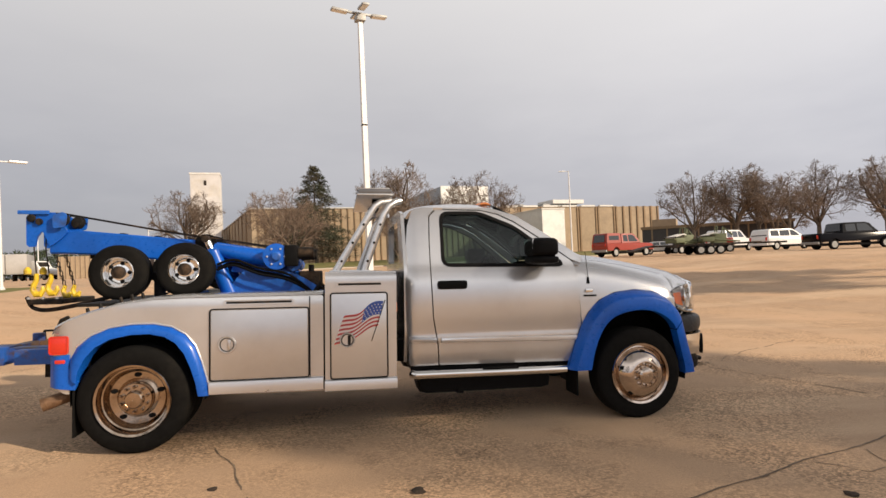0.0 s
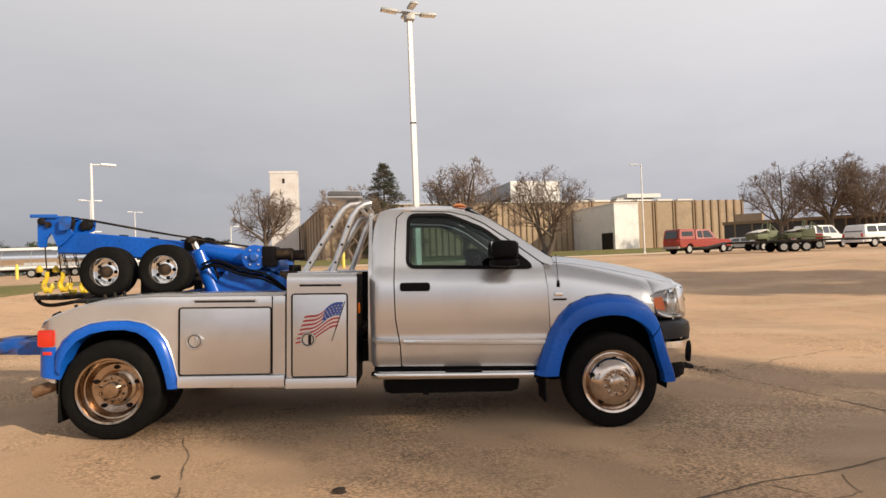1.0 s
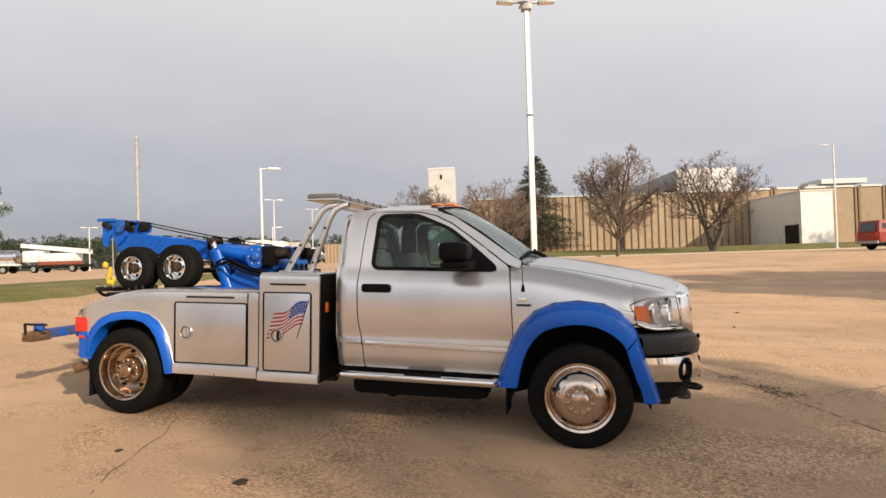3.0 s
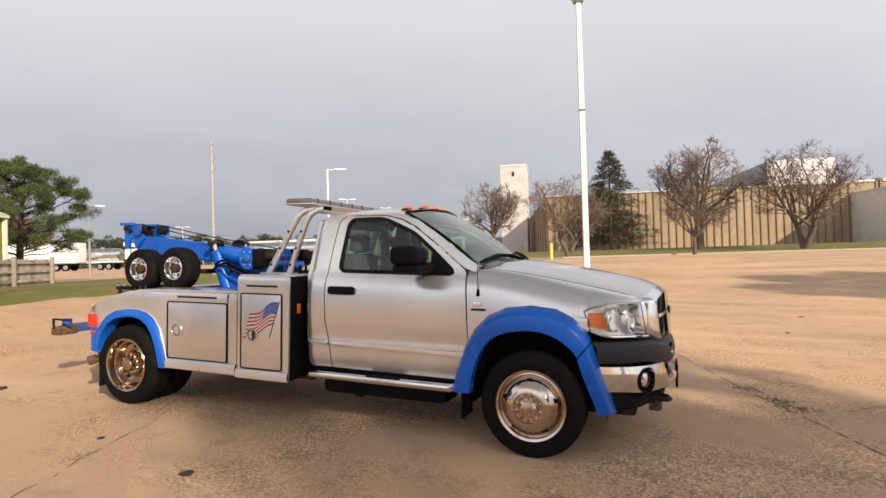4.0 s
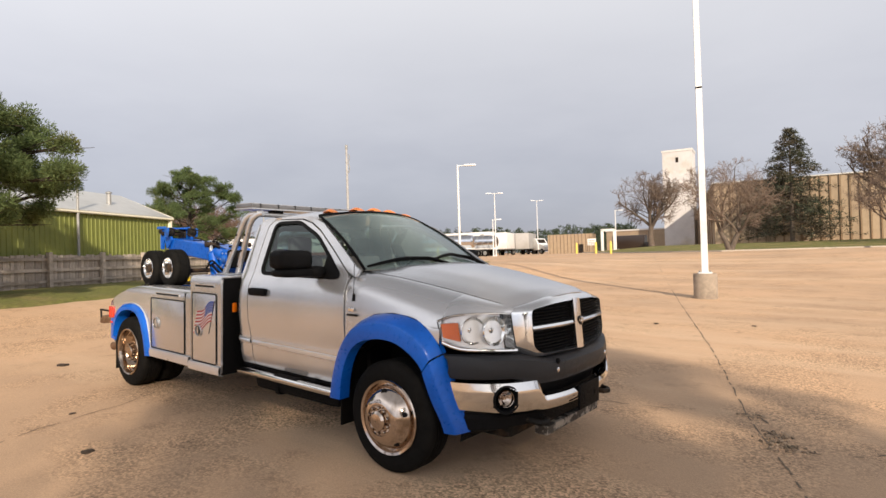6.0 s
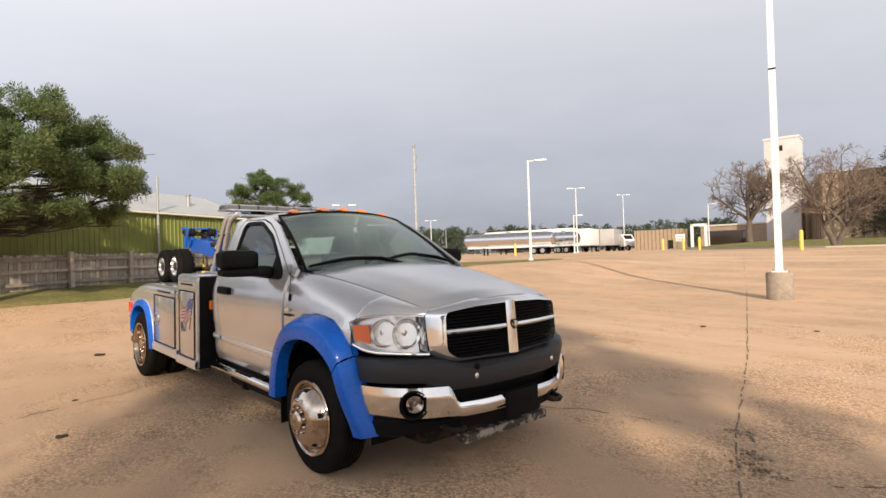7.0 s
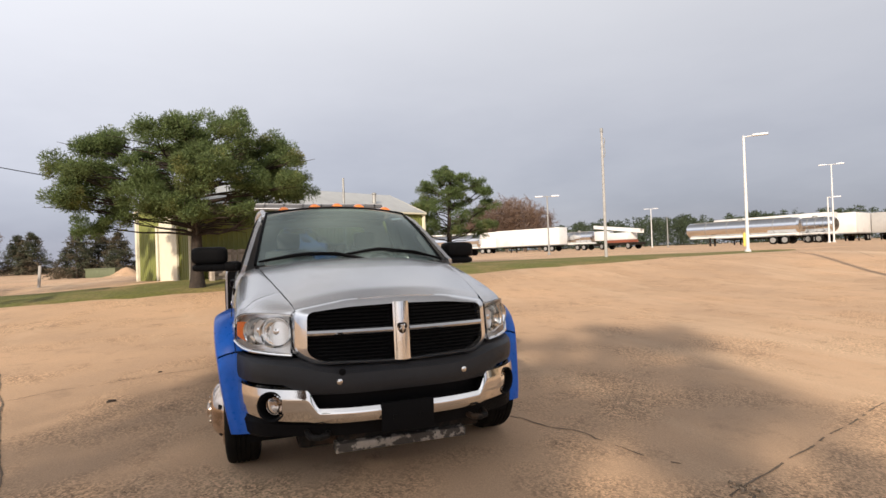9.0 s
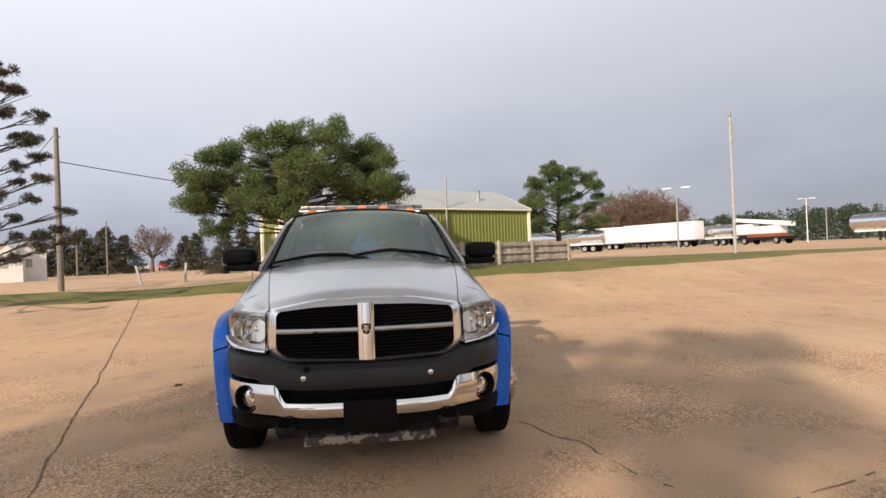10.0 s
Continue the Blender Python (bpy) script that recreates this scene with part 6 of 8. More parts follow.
thin_leaf(NEEDLE)
NEEDLE_DARK = material("dark_spruce_needles", (0.042, 0.052, 0.027), 0.75, 0, 0.3, 1.5, per_island=0.45, second=(0.080, 0.058, 0.034), second_scale=0.5, second_at=(0.42, 0.62))
WOODS = material("far_evergreen_woods", (0.040, 0.058, 0.030), 0.9, 0, 0.3, 0.4, per_island=0.4)


def branch(rnd, out, start, way, length, radius, level, top_level, bend=0.25, kids=(7, 5, 5, 4, 3), up=0.15, ratio=0.62):
    n = (7, 5, 4, 3, 2, 2)[min(level, 5)]
    pts, rad = [Vector(start)], [radius]
    d = Vector(way).normalized()
    for i in range(n):
        d = (d + Vector((rnd.uniform(-1, 1), rnd.uniform(-1, 1), rnd.uniform(-0.6, 1) * 0.8 + up)) * bend * (0.35 if level == 0 else 1)).normalized()
        q = pts[-1] + d * length / n
        if len(out) > 2 and i and math.hypot(math.hypot(q.x, q.y) / out[2][1], (q.z - out[2][0]) / out[2][2]) > 0.80 + 0.42 * rnd.random():
            break
        pts.append(q)
        rad.append(radius * (1 - 0.75 * (i + 1) / n))
    n = len(pts) - 1
    out[0 if level < 2 else 1].append((pts, rad, (8, 6, 4, 3, 3, 3)[min(level, 5)]))
    if level >= top_level:
        return
    k = kids[min(level, len(kids) - 1)]
    for j in range(k):
        t = (0.32 if level == 0 else 0.2) + (0.68 if level == 0 else 0.8) * (j + rnd.random()) / k
        s = min(t * n, n - 0.01)
        i = int(s)
        p = pts[i].lerp(pts[i + 1], s - i)
        dd = (pts[i + 1] - pts[i]).normalized()
        side = dd.orthogonal().normalized()
        side.rotate(Matrix.Rotation(rnd.random() * 6.283, 3, dd))
        w = dd * rnd.uniform(0.35, 0.8) + side * rnd.uniform(0.6, 1.0) + Vector((0, 0, up))
        branch(rnd, out, p, w, length * rnd.uniform(ratio - 0.12, ratio + 0.1) * (1.15 - 0.45 * t), max(rad[i] * rnd.uniform(0.45, 0.65), 0.017), level + 1, top_level, bend, kids, up, ratio)


def bare_mesh(seed, height, trunk_r, limbs=8, kids=(0, 7, 7, 6, 3), depth=4, stems=1, fork=0.24, twig=None, lean=1.15, wide=0.40):
    """A short trunk that forks low into spreading limbs, boughs and fine twigs."""
    rnd = random.Random(seed)
    out = ([], [], (height * 0.56, height * wide, height * 0.34))
    for k in range(stems):
        a = rnd.random() * 6.283
        tilt = 0.4 * (stems > 1)
        top = Vector((tilt * math.cos(a) * height * fork, tilt * math.sin(a) * height * fork, height * fork * rnd.uniform(0.9, 1.15)))
        r = trunk_r / math.sqrt(stems)
        out[0].append(([Vector((0, 0, -0.1)), top * 0.5 + Vector((rnd.uniform(-0.06, 0.06), rnd.uniform(-0.06, 0.06), 0)), top], [r * 1.25, r, r * 0.85], 9))
        for j in range(limbs):
            q = a + 6.283 * (j + rnd.uniform(-0.3, 0.3)) / limbs
            out_ = lean * rnd.uniform(0.35, 1.15) if j else 0.15
            start = top * rnd.uniform(0.82, 1.0)
            branch(rnd, out, start, (out_ * math.cos(q), out_ * math.sin(q), 1), height * rnd.uniform(0.52, 0.64) * (1.15 if not j else 1), r * rnd.uniform(0.45, 0.65), 1, depth, 0.26, kids, 0.03, 0.55)
    made = []
    for name, group, mat in (("trunk", out[0], BARK), ("crown", out[1], twig or TWIG)):
        bm = bmesh.new()
        for pts, rad, sides in group:
            add_tube(bm, pts, rad, sides, caps=False)
        made.append(mesh_of(name, bm, mat, 60 if name == "trunk" else 0))
    return made


def tree(name, meshes, x, y, scale, turn, label, category="tree", group="", z=None):
    t = thing(name, pose(x, y, ground_z(x, y) if z is None else z, 0, 0, turn) @ Matrix.Diagonal((scale, scale, scale, 1)), label, category, group)
    for part_name, m in zip(("trunk", "crown"), meshes):
        share(part_name, m, t, Matrix())
    return t


def tufts(rnd, verts, faces, centre, radius, count, length, width, flat=0.7, droop=0.0):
    """A clump of needle sprays: thin blades pointing out of a centre."""
    for _ in range(count):
        d = Vector((rnd.gauss(0, 1), rnd.gauss(0, 1), rnd.gauss(0.25, 0.8) * flat - droop))
        if d.length < 1e-3:
            continue
        d.normalize()
        p = centre + d * radius * rnd.random() ** 0.5
        side = d.cross(Vector((rnd.uniform(-1, 1), rnd.uniform(-1, 1), rnd.uniform(-1, 1))))
        if side.length < 1e-3:
            continue
        side = side.normalized() * width * rnd.uniform(0.6, 1.3)
        way = (d * 0.7 + Vector((rnd.gauss(0, 0.6), rnd.gauss(0, 0.6), rnd.gauss(0.25, 0.5)))).normalized()
        tip = p + way * length * rnd.uniform(0.6, 1.3)
        i = len(verts)
        verts += [p - side * 0.5, p + side * 0.5, tip + side * 0.25, tip - side * 0.25]
        faces.append((i, i + 1, i + 2, i + 3))


def pine_meshes(seed, height, spread, trunk_r, base=0.30, pads=70, pad=0.60, blades=300, length=0.16, width=0.036, shape=((0, 0.70), (0.25, 1.0), (0.6, 0.92), (0.85, 0.66), (1, 0.35)), inner=0.25, lean=(0.0, 0.0), droop=0.0, leaf=None):
    """Rounded cushions of needles at the ends of crooked limbs, within a broad crown."""
    rnd = random.Random(seed)
    bm = bmesh.new()
    lean = Vector((*lean, 0))
    def axis(t):
        return Vector((lean.x * t * t, lean.y * t * t, -0.15 + (height * 0.90 + 0.15) * t))
    add_tube(bm, [axis(k / 8) for k in range(9)], [trunk_r * (1 - 0.80 * k / 8) * (1.3 if k == 0 else 1) for k in range(9)], 10)
    verts, faces = [], []
    for i in range(pads):
        u = (i + rnd.random()) / pads
        a = i * 2.39996 + rnd.uniform(-0.35, 0.35)
        lobe = 0.88 + 0.12 * math.sin(2 * a + seed) + 0.10 * math.sin(3 * a + 1.7 * seed)
        r = spread * lerp_table(shape, u) * lobe * math.sqrt(inner + (1 - inner) * rnd.random())
        c = axis(base + (1 - base) * u)
        c = Vector((c.x + r * math.cos(a), c.y + r * math.sin(a), c.z + rnd.uniform(-0.15, 0.15) - droop * (r / spread) ** 2))
        t0 = max(base * 0.75, base + (1 - base) * u - 0.10 - 0.10 * r / spread)
        p0 = axis(t0)
        mid = p0.lerp(c, 0.55) + Vector((rnd.uniform(-0.2, 0.2), rnd.uniform(-0.2, 0.2), rnd.uniform(-0.22, 0.05)))
        limb = [p0, p0.lerp(mid, 0.5) + Vector((rnd.uniform(-0.08, 0.08), rnd.uniform(-0.08, 0.08), 0.04)), mid, mid.lerp(c, 0.6) + Vector((0, 0, -0.05)), c]
        fat = trunk_r * rnd.uniform(0.14, 0.26)
        add_tube(bm, limb, [fat, fat * 0.8, fat * 0.6, fat * 0.4, fat * 0.2], 5, caps=False)
        size = pad * rnd.uniform(0.65, 1.25)
        for q in range(6):
            e = c + Vector((rnd.gauss(0, 0.5), rnd.gauss(0, 0.5), rnd.gauss(0, 0.2))) * size
            add_tube(bm, [mid.lerp(c, rnd.uniform(0.2, 0.9)), e], [0.016, 0.006], 3, caps=False)
        subs = [c + Vector((rnd.gauss(0, 0.40), rnd.gauss(0, 0.40), rnd.gauss(0.05, 0.20))) * size for _ in range(7)]
        for e in subs:
            tufts(rnd, verts, faces, e, size * rnd.uniform(0.32, 0.46), int(blades * (size / pad) ** 2) // 7, length, width, 0.75)
    trunk = mesh_of("trunk", bm, PINE_BARK, 60)
    me = bpy.data.meshes.new("crown")
    me.from_pydata(verts, [], faces)
    me.materials.append(leaf or NEEDLE)
    return [trunk, me]


def spruce_meshes(seed, height, spread, trunk_r, mat):
    rnd = random.Random(seed)
    bm = bmesh.new()
    add_tube(bm, [(0, 0, -0.1), (0, 0, height * 0.5), (0, 0, height * 0.97)], [trunk_r, trunk_r * 0.6, 0.02], 8)
    verts, faces = [], []
    tiers = int(height * 3.2)
    for i in range(tiers):
        u = i / tiers
        z = height * (0.10 + 0.88 * u)
        reach = spread * (1 - u) ** 0.85 * rnd.uniform(0.75, 1.1) + 0.12
        for j in range(max(4, int(9 * (1 - u) + 4))):
            a = rnd.random() * 6.283
            r = reach * rnd.uniform(0.75, 1.08)
            tip = Vector((r * math.cos(a), r * math.sin(a), z - 0.16 * r + rnd.uniform(-0.1, 0.1)))
            p0 = Vector((0, 0, z))
            if r > 0.8:
                add_tube(bm, [p0, p0.lerp(tip, 0.5), tip], [0.025, 0.018, 0.006], 3, caps=False)
            for k in range(2, 6):
                c = p0.lerp(tip, k / 5.2)
                tufts(rnd, verts, faces, c, 0.20 + 0.14 * r / max(spread, 0.1), 14, 0.28, 0.080, 0.6, 0.25)
    trunk = mesh_of("trunk", bm, BARK, 60)
    me = bpy.data.meshes.new("crown")
    me.from_pydata(verts, [], faces)
    me.materials.append(mat)
    return [trunk, me]


# pines by the green barn, and unseen ones added behind the walk to shade the truck
PINE_A = pine_meshes(11, 5.02, 3.40, 0.20, 0.48, 96, 0.60, 2700, 0.066, 0.024, shape=((0, 0.66), (0.2, 0.95), (0.6, 1.0), (0.85, 0.88), (1, 0.70)), lean=(0.0, 0.15), droop=0.55)
PINE_B = pine_meshes(19, 5.5, 2.65, 0.17, 0.34, 42, 0.60, 2100, 0.076, 0.026, shape=((0, 0.75), (0.3, 1.0), (0.6, 0.85), (0.85, 0.6), (1, 0.3)), inner=0.30, lean=(0.2, -0.4), droop=0.25)
PINE_C = pine_meshes(13, 12.4, 2.2, 0.20, 0.44, 60, 0.66, 620, 0.18, 0.045, shape=((0, 0.8), (0.5, 1.0), (0.8, 0.8), (1, 0.4)))
PINE_D = pine_meshes(14, 8.5, 4.6, 0.20, 0.22, 64, 0.37, 1700, 0.07, 0.018, ((0, 1.0), (0.4, 0.9), (0.8, 0.7), (1, 0.3)), 0.45, droop=0.6, leaf=NEEDLE_DARK)
tree("pine_tree", PINE_A, -8.8, -2.2, 1.0, 0, "broad green pine standing in the grass verge", "pine tree", "pines by the lot")
tree("pine_tree", PINE_B, -19.5, 9.6, 1.0, 70, "round green pine beside the wooden fence", "pine tree", "pines by the lot")
tree("pine_tree", PINE_D, -7.2, -11.6, 0.94, 35, "slender dark pine with long bare limbs", "pine tree", "pines by the lot")
# out of view: crowns set where their shadows reach the truck's front and left
PINE_F = pine_meshes(16, 12.4, 1.35, 0.17, 0.60, 26, 0.52, 520, 0.16, 0.040, shape=((0, 0.7), (0.4, 1.0), (0.8, 0.8), (1, 0.4)))
PINE_G = pine_meshes(17, 12.4, 1.50, 0.16, 0.46, 34, 0.44, 420, 0.16, 0.036, shape=((0, 0.7), (0.4, 1.0), (0.8, 0.8), (1, 0.4)))
for k, (m, x, y, s) in enumerate([(PINE_F, 19.6, -8.2, 1.0), (PINE_G, 21.1, -11.8, 1.08)]):
    tree("pine_tree", m, x, y, s, 47 + 83 * k, "tall slender pine out of view, added to shade the truck and lot", "pine tree", "pines by the lot")
# three pines outside the view, added to throw the wide shadow band
for k, (x, y, s) in enumerate([(29.6, 5.4, 1.08), (31.6, 7.9, 1.14), (33.2, 10.1, 1.04)]):
    tree("pine_tree", PINE_C, x, y, s, 130 + 71 * k, "tall pine out of view, added to cast the far shade band", "pine tree", "pines by the lot")

BARE_A = bare_mesh(21, 9.0, 0.22, wide=0.43)
BARE_B = bare_mesh(22, 9.0, 0.30, 5, stems=2, fork=0.22, wide=0.48)
BARE_C = bare_mesh(23, 9.0, 0.28, 9, lean=1.3)
BUSH = bare_mesh(24, 7.0, 0.22, 3, (0, 6, 6, 5, 4), 4, stems=5, fork=0.12, twig=TWIG_RED, lean=0.8, wide=0.45)
for k, (x, y, m, s) in enumerate([(7.8, 51.0, BARE_A, 0.78), (9.1, 67.2, BARE_C, 1.52), (18.8, 62.6, BARE_B, 1.38), (-3.6, 50.6, BARE_B, 1.02), (-21.8, 86.2, BARE_C, 1.5)]):
    tree("bare_tree", m, x, y, s, 61 * k + 10, "leafless brown tree on the factory lawn", "tree", "bare trees by the factory")
for k, (x, y, m, s) in enumerate([(50.8, 65.4, BARE_A, 1.25), (57.6, 65.4, BARE_C, 1.4), (61.6, 61.4, BARE_B, 1.28), (70.0, 64.0, BARE_A, 1.4), (75.0, 58.0, BARE_C, 1.4), (83.0, 56.0, BARE_B, 1.3), (66.0, 71.0, BARE_A, 1.35)]):
    tree("bare_tree", m, x, y, s, 77 * k, "large leafless oak beyond the parked cars", "tree", "bare trees beyond the cars")
BARE_D = bare_mesh(26, 12.0, 0.24, 8, (0, 7, 7, 6, 3), wide=0.27)
# unseen pine with a thin high crown, added to shade the door and sill
PINE_H = pine_meshes(18, 12.1, 1.50, 0.14, 0.872, 24, 0.42, 420, 0.16, 0.036, shape=((0, 0.8), (0.5, 1.0), (1, 0.9)))
tree("pine_tree", PINE_H, 18.7, -12.8, 1.0, 20, "tall slender pine out of view, added to shade the truck and lot", "pine tree", "pines by the lot")
# bare trees never in view, added to dapple the near concrete
tree("bare_tree", BARE_D, 21.2, -13.1, 1.0, 170, "tall leafless tree out of view, added for partial shade on the lot", "tree", "bare trees along the lot")
tree("bare_tree", BARE_D, 17.8, -11.3, 1.0, 40, "tall leafless tree out of view, added for partial shade on the lot", "tree", "bare trees along the lot")
SPRUCE = spruce_meshes(31, 11.2, 5.6, 0.22, NEEDLE_DARK)
tree("spruce_tree", SPRUCE, -2.1, 81.0, 1.36, 0, "dark pointed spruce in front of the factory wall", "spruce tree")
CEDAR = spruce_meshes(32, 5.6, 3.4, 0.15, NEEDLE_DARK)
for k, (x, y, s) in enumerate([(-65.4, -42.0, 0.85), (-66.5, -39.8, 1.0), (-67.5, -37.5, 1.1), (-68.6, -35.2, 1.15), (-69.4, -33.2, 0.95), (-77.0, -28.0, 0.95), (-76.0, -26.2, 1.0), (-37.7, -12.1, 0.62), (-39.9, -11.2, 0.70), (-37.4, -9.4, 0.60)]):
    tree("cedar_tree", CEDAR, x, y, s, 50 * k, "dark bushy cedar beyond the verge", "cedar tree", "cedars across the road")
tree("bare_tree", BARE_C, -79.8, -33.7, 0.85, 30, "leafless tree among the cedars across the road", "tree", "bare trees across the road")
for k, (x, y, s) in enumerate([(-112, 49.5, 1.7), (-111, 54.5, 2.1), (-113, 59.5, 2.3), (-113, 64.5, 2.2), (-114, 69, 1.8)]):
    tree("bare_bush", BUSH, x, y, s, 70 * k, "reddish leafless thicket behind the trailers", "bush", "bare thicket")

# the far line of evergreens
rnd = random.Random(77)
verts, faces = [], []
for k in range(520):
    a = radians(rnd.uniform(108, 176))
    r = rnd.uniform(205, 260)
    x, y = r * math.cos(a), r * math.sin(a)
    h = 10.0 + 1.8 * noise.noise((a * 9, 0, 0)) + rnd.uniform(-0.9, 0.9)
    for q in range(40):
        u = rnd.random() ** 0.8
        c = Vector((x, y, 0.6 + h * u)) + Vector((rnd.uniform(-1, 1), rnd.uniform(-1, 1), 0)) * 3.2 * math.sqrt(max(0.02, 1 - u * u))
        tufts(rnd, verts, faces, c, 0.7, 8, 0.6, 0.30, 0.5)
me = bpy.data.meshes.new("far_woods")
me.from_pydata(verts, [], faces)
me.materials.append(WOODS)
tagged(new("far_woods", me), "dark evergreen woods along the horizon", "woods", kind="stuff")

# ---- poles and lamps ----
GALV = material("pale_painted_pole", (0.72, 0.72, 0.71), 0.5, 0.1, 0.08, 6, 0.1, 40, second=(0.55, 0.54, 0.52), second_scale=1.0)
GREY_METAL = material("weathered_grey_metal", (0.32, 0.32, 0.31), 0.55, 0.4, 0.15, 10)
LAMP_GLASS = material("flat_lamp_panel", (0.80, 0.81, 0.82), 0.35, 0, 0.05, 10)
CONC_BASE = material("cast_concrete", (0.32, 0.26, 0.20), 0.9, 0, 0.25, 6, 0.5, 40, second=(0.20, 0.16, 0.125), second_scale=2.2)
POLE_WOOD = material("grey_weathered_pole_wood", (0.20, 0.175, 0.15), 0.88, 0, 0.25, 5, 0.5, 25, second=(0.28, 0.25, 0.22), second_scale=1.4)
PALE_WOOD = material("bleached_pole_wood", (0.38, 0.37, 0.36), 0.85, 0, 0.2, 5, 0.4, 25, second=(0.46, 0.45, 0.43), second_scale=1.4)
BOLLARD = material("yellow_bollard_paint", (0.74, 0.56, 0.10), 0.5, 0, 0.12, 12, second=(0.55, 0.40, 0.10), second_scale=4)


def light_mast(x, y):
    """The tall square mast on its round concrete drum, with four floodlights."""
    z = ground_z(x, y)
    t = thing("light_mast", pose(x, y, z), "tall white square light mast on a concrete drum", "light mast")
    part("drum_base", lathe([(0.02, -0.3), (0.35, -0.3), (0.35, 0.76), (0.33, 0.79), (0.02, 0.79)], 28, "z"), CONC_BASE, t, "weathered concrete drum")
    part("foot_plate", boxed(-0.20, 0.20, -0.20, 0.20, 0.79, 0.83, 0.008), GALV, t)
    for i in (-1, 1):
        for j in (-1, 1):
            part("anchor_bolt", lathe([(0.02, 0.82), (0.02, 0.87), (0.003, 0.88)], 6, "z", (0.15 * i, 0.15 * j, 0)), GREY_METAL, t)
    rows = [[(w * c[0], w * c[1], zz) for c in ((-1, -1), (1, -1), (1, 1), (-1, 1))] for w, zz in ((0.095, 0.83), (0.088, 6.6), (0.075, 10.55))]
    mast = part("mast", grid(rows, close=True), GALV, t, smooth=20)
    part("mast_band", boxed(-0.094, 0.094, -0.094, 0.094, 6.62, 6.67), BLACK, mast)
    part("mast_head", boxed(-0.17, 0.17, -0.17, 0.17, 10.50, 10.72, 0.02), GREY_METAL, t)
    part("cross_arm", boxed(-1.08, 1.02, -0.04, 0.04, 10.76, 10.83, 0.008), GREY_METAL, t)
    for px, py, r in ((-0.78, 0.0, 0), (0.74, 0.0, 0), (0.0, -0.42, 90), (0.0, 0.42, 90)):
        lamp = part("floodlight", boxed(-0.30, 0.30, -0.13, 0.13, -0.05, 0.035, 0.02), GREY_METAL, t, "flat floodlight head", at=pose(px, py, 10.90 if r else 10.80, 0, 3 if px < 0 else -3, r))
        part("lamp_panel", boxed(-0.27, 0.27, -0.11, 0.11, -0.056, -0.05), LAMP_GLASS, lamp)
    t.matrix_world = pose(x, y, z, 0, 0, 17)
    return t


light_mast(2.62, 14.85)


def lot_lamp(x, y, h, arms, turn, label, mat=None):
    """A round tapered pole with one or more arms and flat heads."""
    t = thing("street_lamp", pose(x, y, ground_z(x, y), 0, 0, turn), label, "street lamp", "lamps round the lot")
    part("pole", tube([(0, 0, -0.2), (0, 0, h * 0.5), (0, 0, h)], [0.10, 0.085, 0.065], 12), mat or GALV, t)
    part("pole_collar", lathe([(0.17, 0), (0.17, 0.12), (0.11, 0.2), (0.02, 0.2)], 14, "z"), mat or GALV, t)
    for a in arms:
        d = Vector((math.cos(radians(a)), math.sin(radians(a)), 0))
        part("arm", tube([(0, 0, h - 0.06), d * 0.55 + Vector((0, 0, h - 0.03))], 0.035, 8), mat or GALV, t)
        part("lamp_head", boxed(0.45, 1.25, -0.16, 0.16, h - 0.07, h + 0.04, 0.03), LAMP_GLASS, t, "pale flat lamp head", at=Matrix.Rotation(radians(a), 4, "Z"))
    return t


lot_lamp(-15.8, 26.8, 6.8, (0,), 40, "tall white lamp post at the corner of the verge")
lot_lamp(29.7, 59.2, 10.7, (0,), 170, "white lamp post beside the parked red pickup")
lot_lamp(-37.2, 64.5, 9.2, (0, 180), 40, "grey lamp post with two heads beside the tankers")
lot_lamp(-36.0, 62.0, 5.2, (0,), 40, "short white lamp post beside the tankers")
lot_lamp(-45.9, 93.1, 10.5, (0, 180), 50, "far lamp post with two heads")
lot_lamp(-42.9, 29.6, 6.2, (0, 180), 60, "grey lamp post before the white trailers", GREY_METAL)
lot_lamp(-75.0, 70.4, 7.2, (0, 150), 60, "far lamp post before the woods")
lot_lamp(-26.0, 82.0, 6.5, (0,), 30, "white lamp post beside the far shed")
lot_lamp(-66.0, 66.0, 5.0, (), 0, "plain grey post before the woods", GREY_METAL)


def utility_pole(x, y, h, turn, label, arm=False, tilt=0.0, r=0.14, mat=None):
    t = thing("utility_pole", pose(x, y, ground_z(x, y), tilt, 0, turn), label, "utility pole", "utility poles")
    part("pole", tube([(0, 0, -0.3), (0, 0, h * 0.6), (0, 0, h)], [r, r * 0.85, r * 0.68], 12), mat or POLE_WOOD, t)
    if arm:
        part("pole_bracket", tube([(0, 0, h - 0.25), (0.9, 0, h - 0.18)], 0.03, 6), GREY_METAL, t)
        part("transformer_wire", tube([(0.12, 0, h - 0.5), (0.22, 0.1, h - 1.0), (0.16, 0.1, h - 1.6)], 0.015, 5), BLACK, t)
        for q in (0.5, 1.4):
            part("insulator", lathe([(0.02, 0), (0.05, 0.03), (0.05, 0.08), (0.02, 0.12)], 8, "z", (0.17, 0, h - q)), GREY_METAL, t)
    else:
        part("pole_top_gear", boxed(-0.07, 0.07, -0.06, 0.06, h, h + 0.25, 0.02), GREY_METAL, t)
        part("cable_loops", tube([(0.13 + 0.03 * math.sin(k), 0.02, h - 0.3 - 0.1 * k) for k in range(12)], 0.03, 6), GREY_METAL, t)
    return t


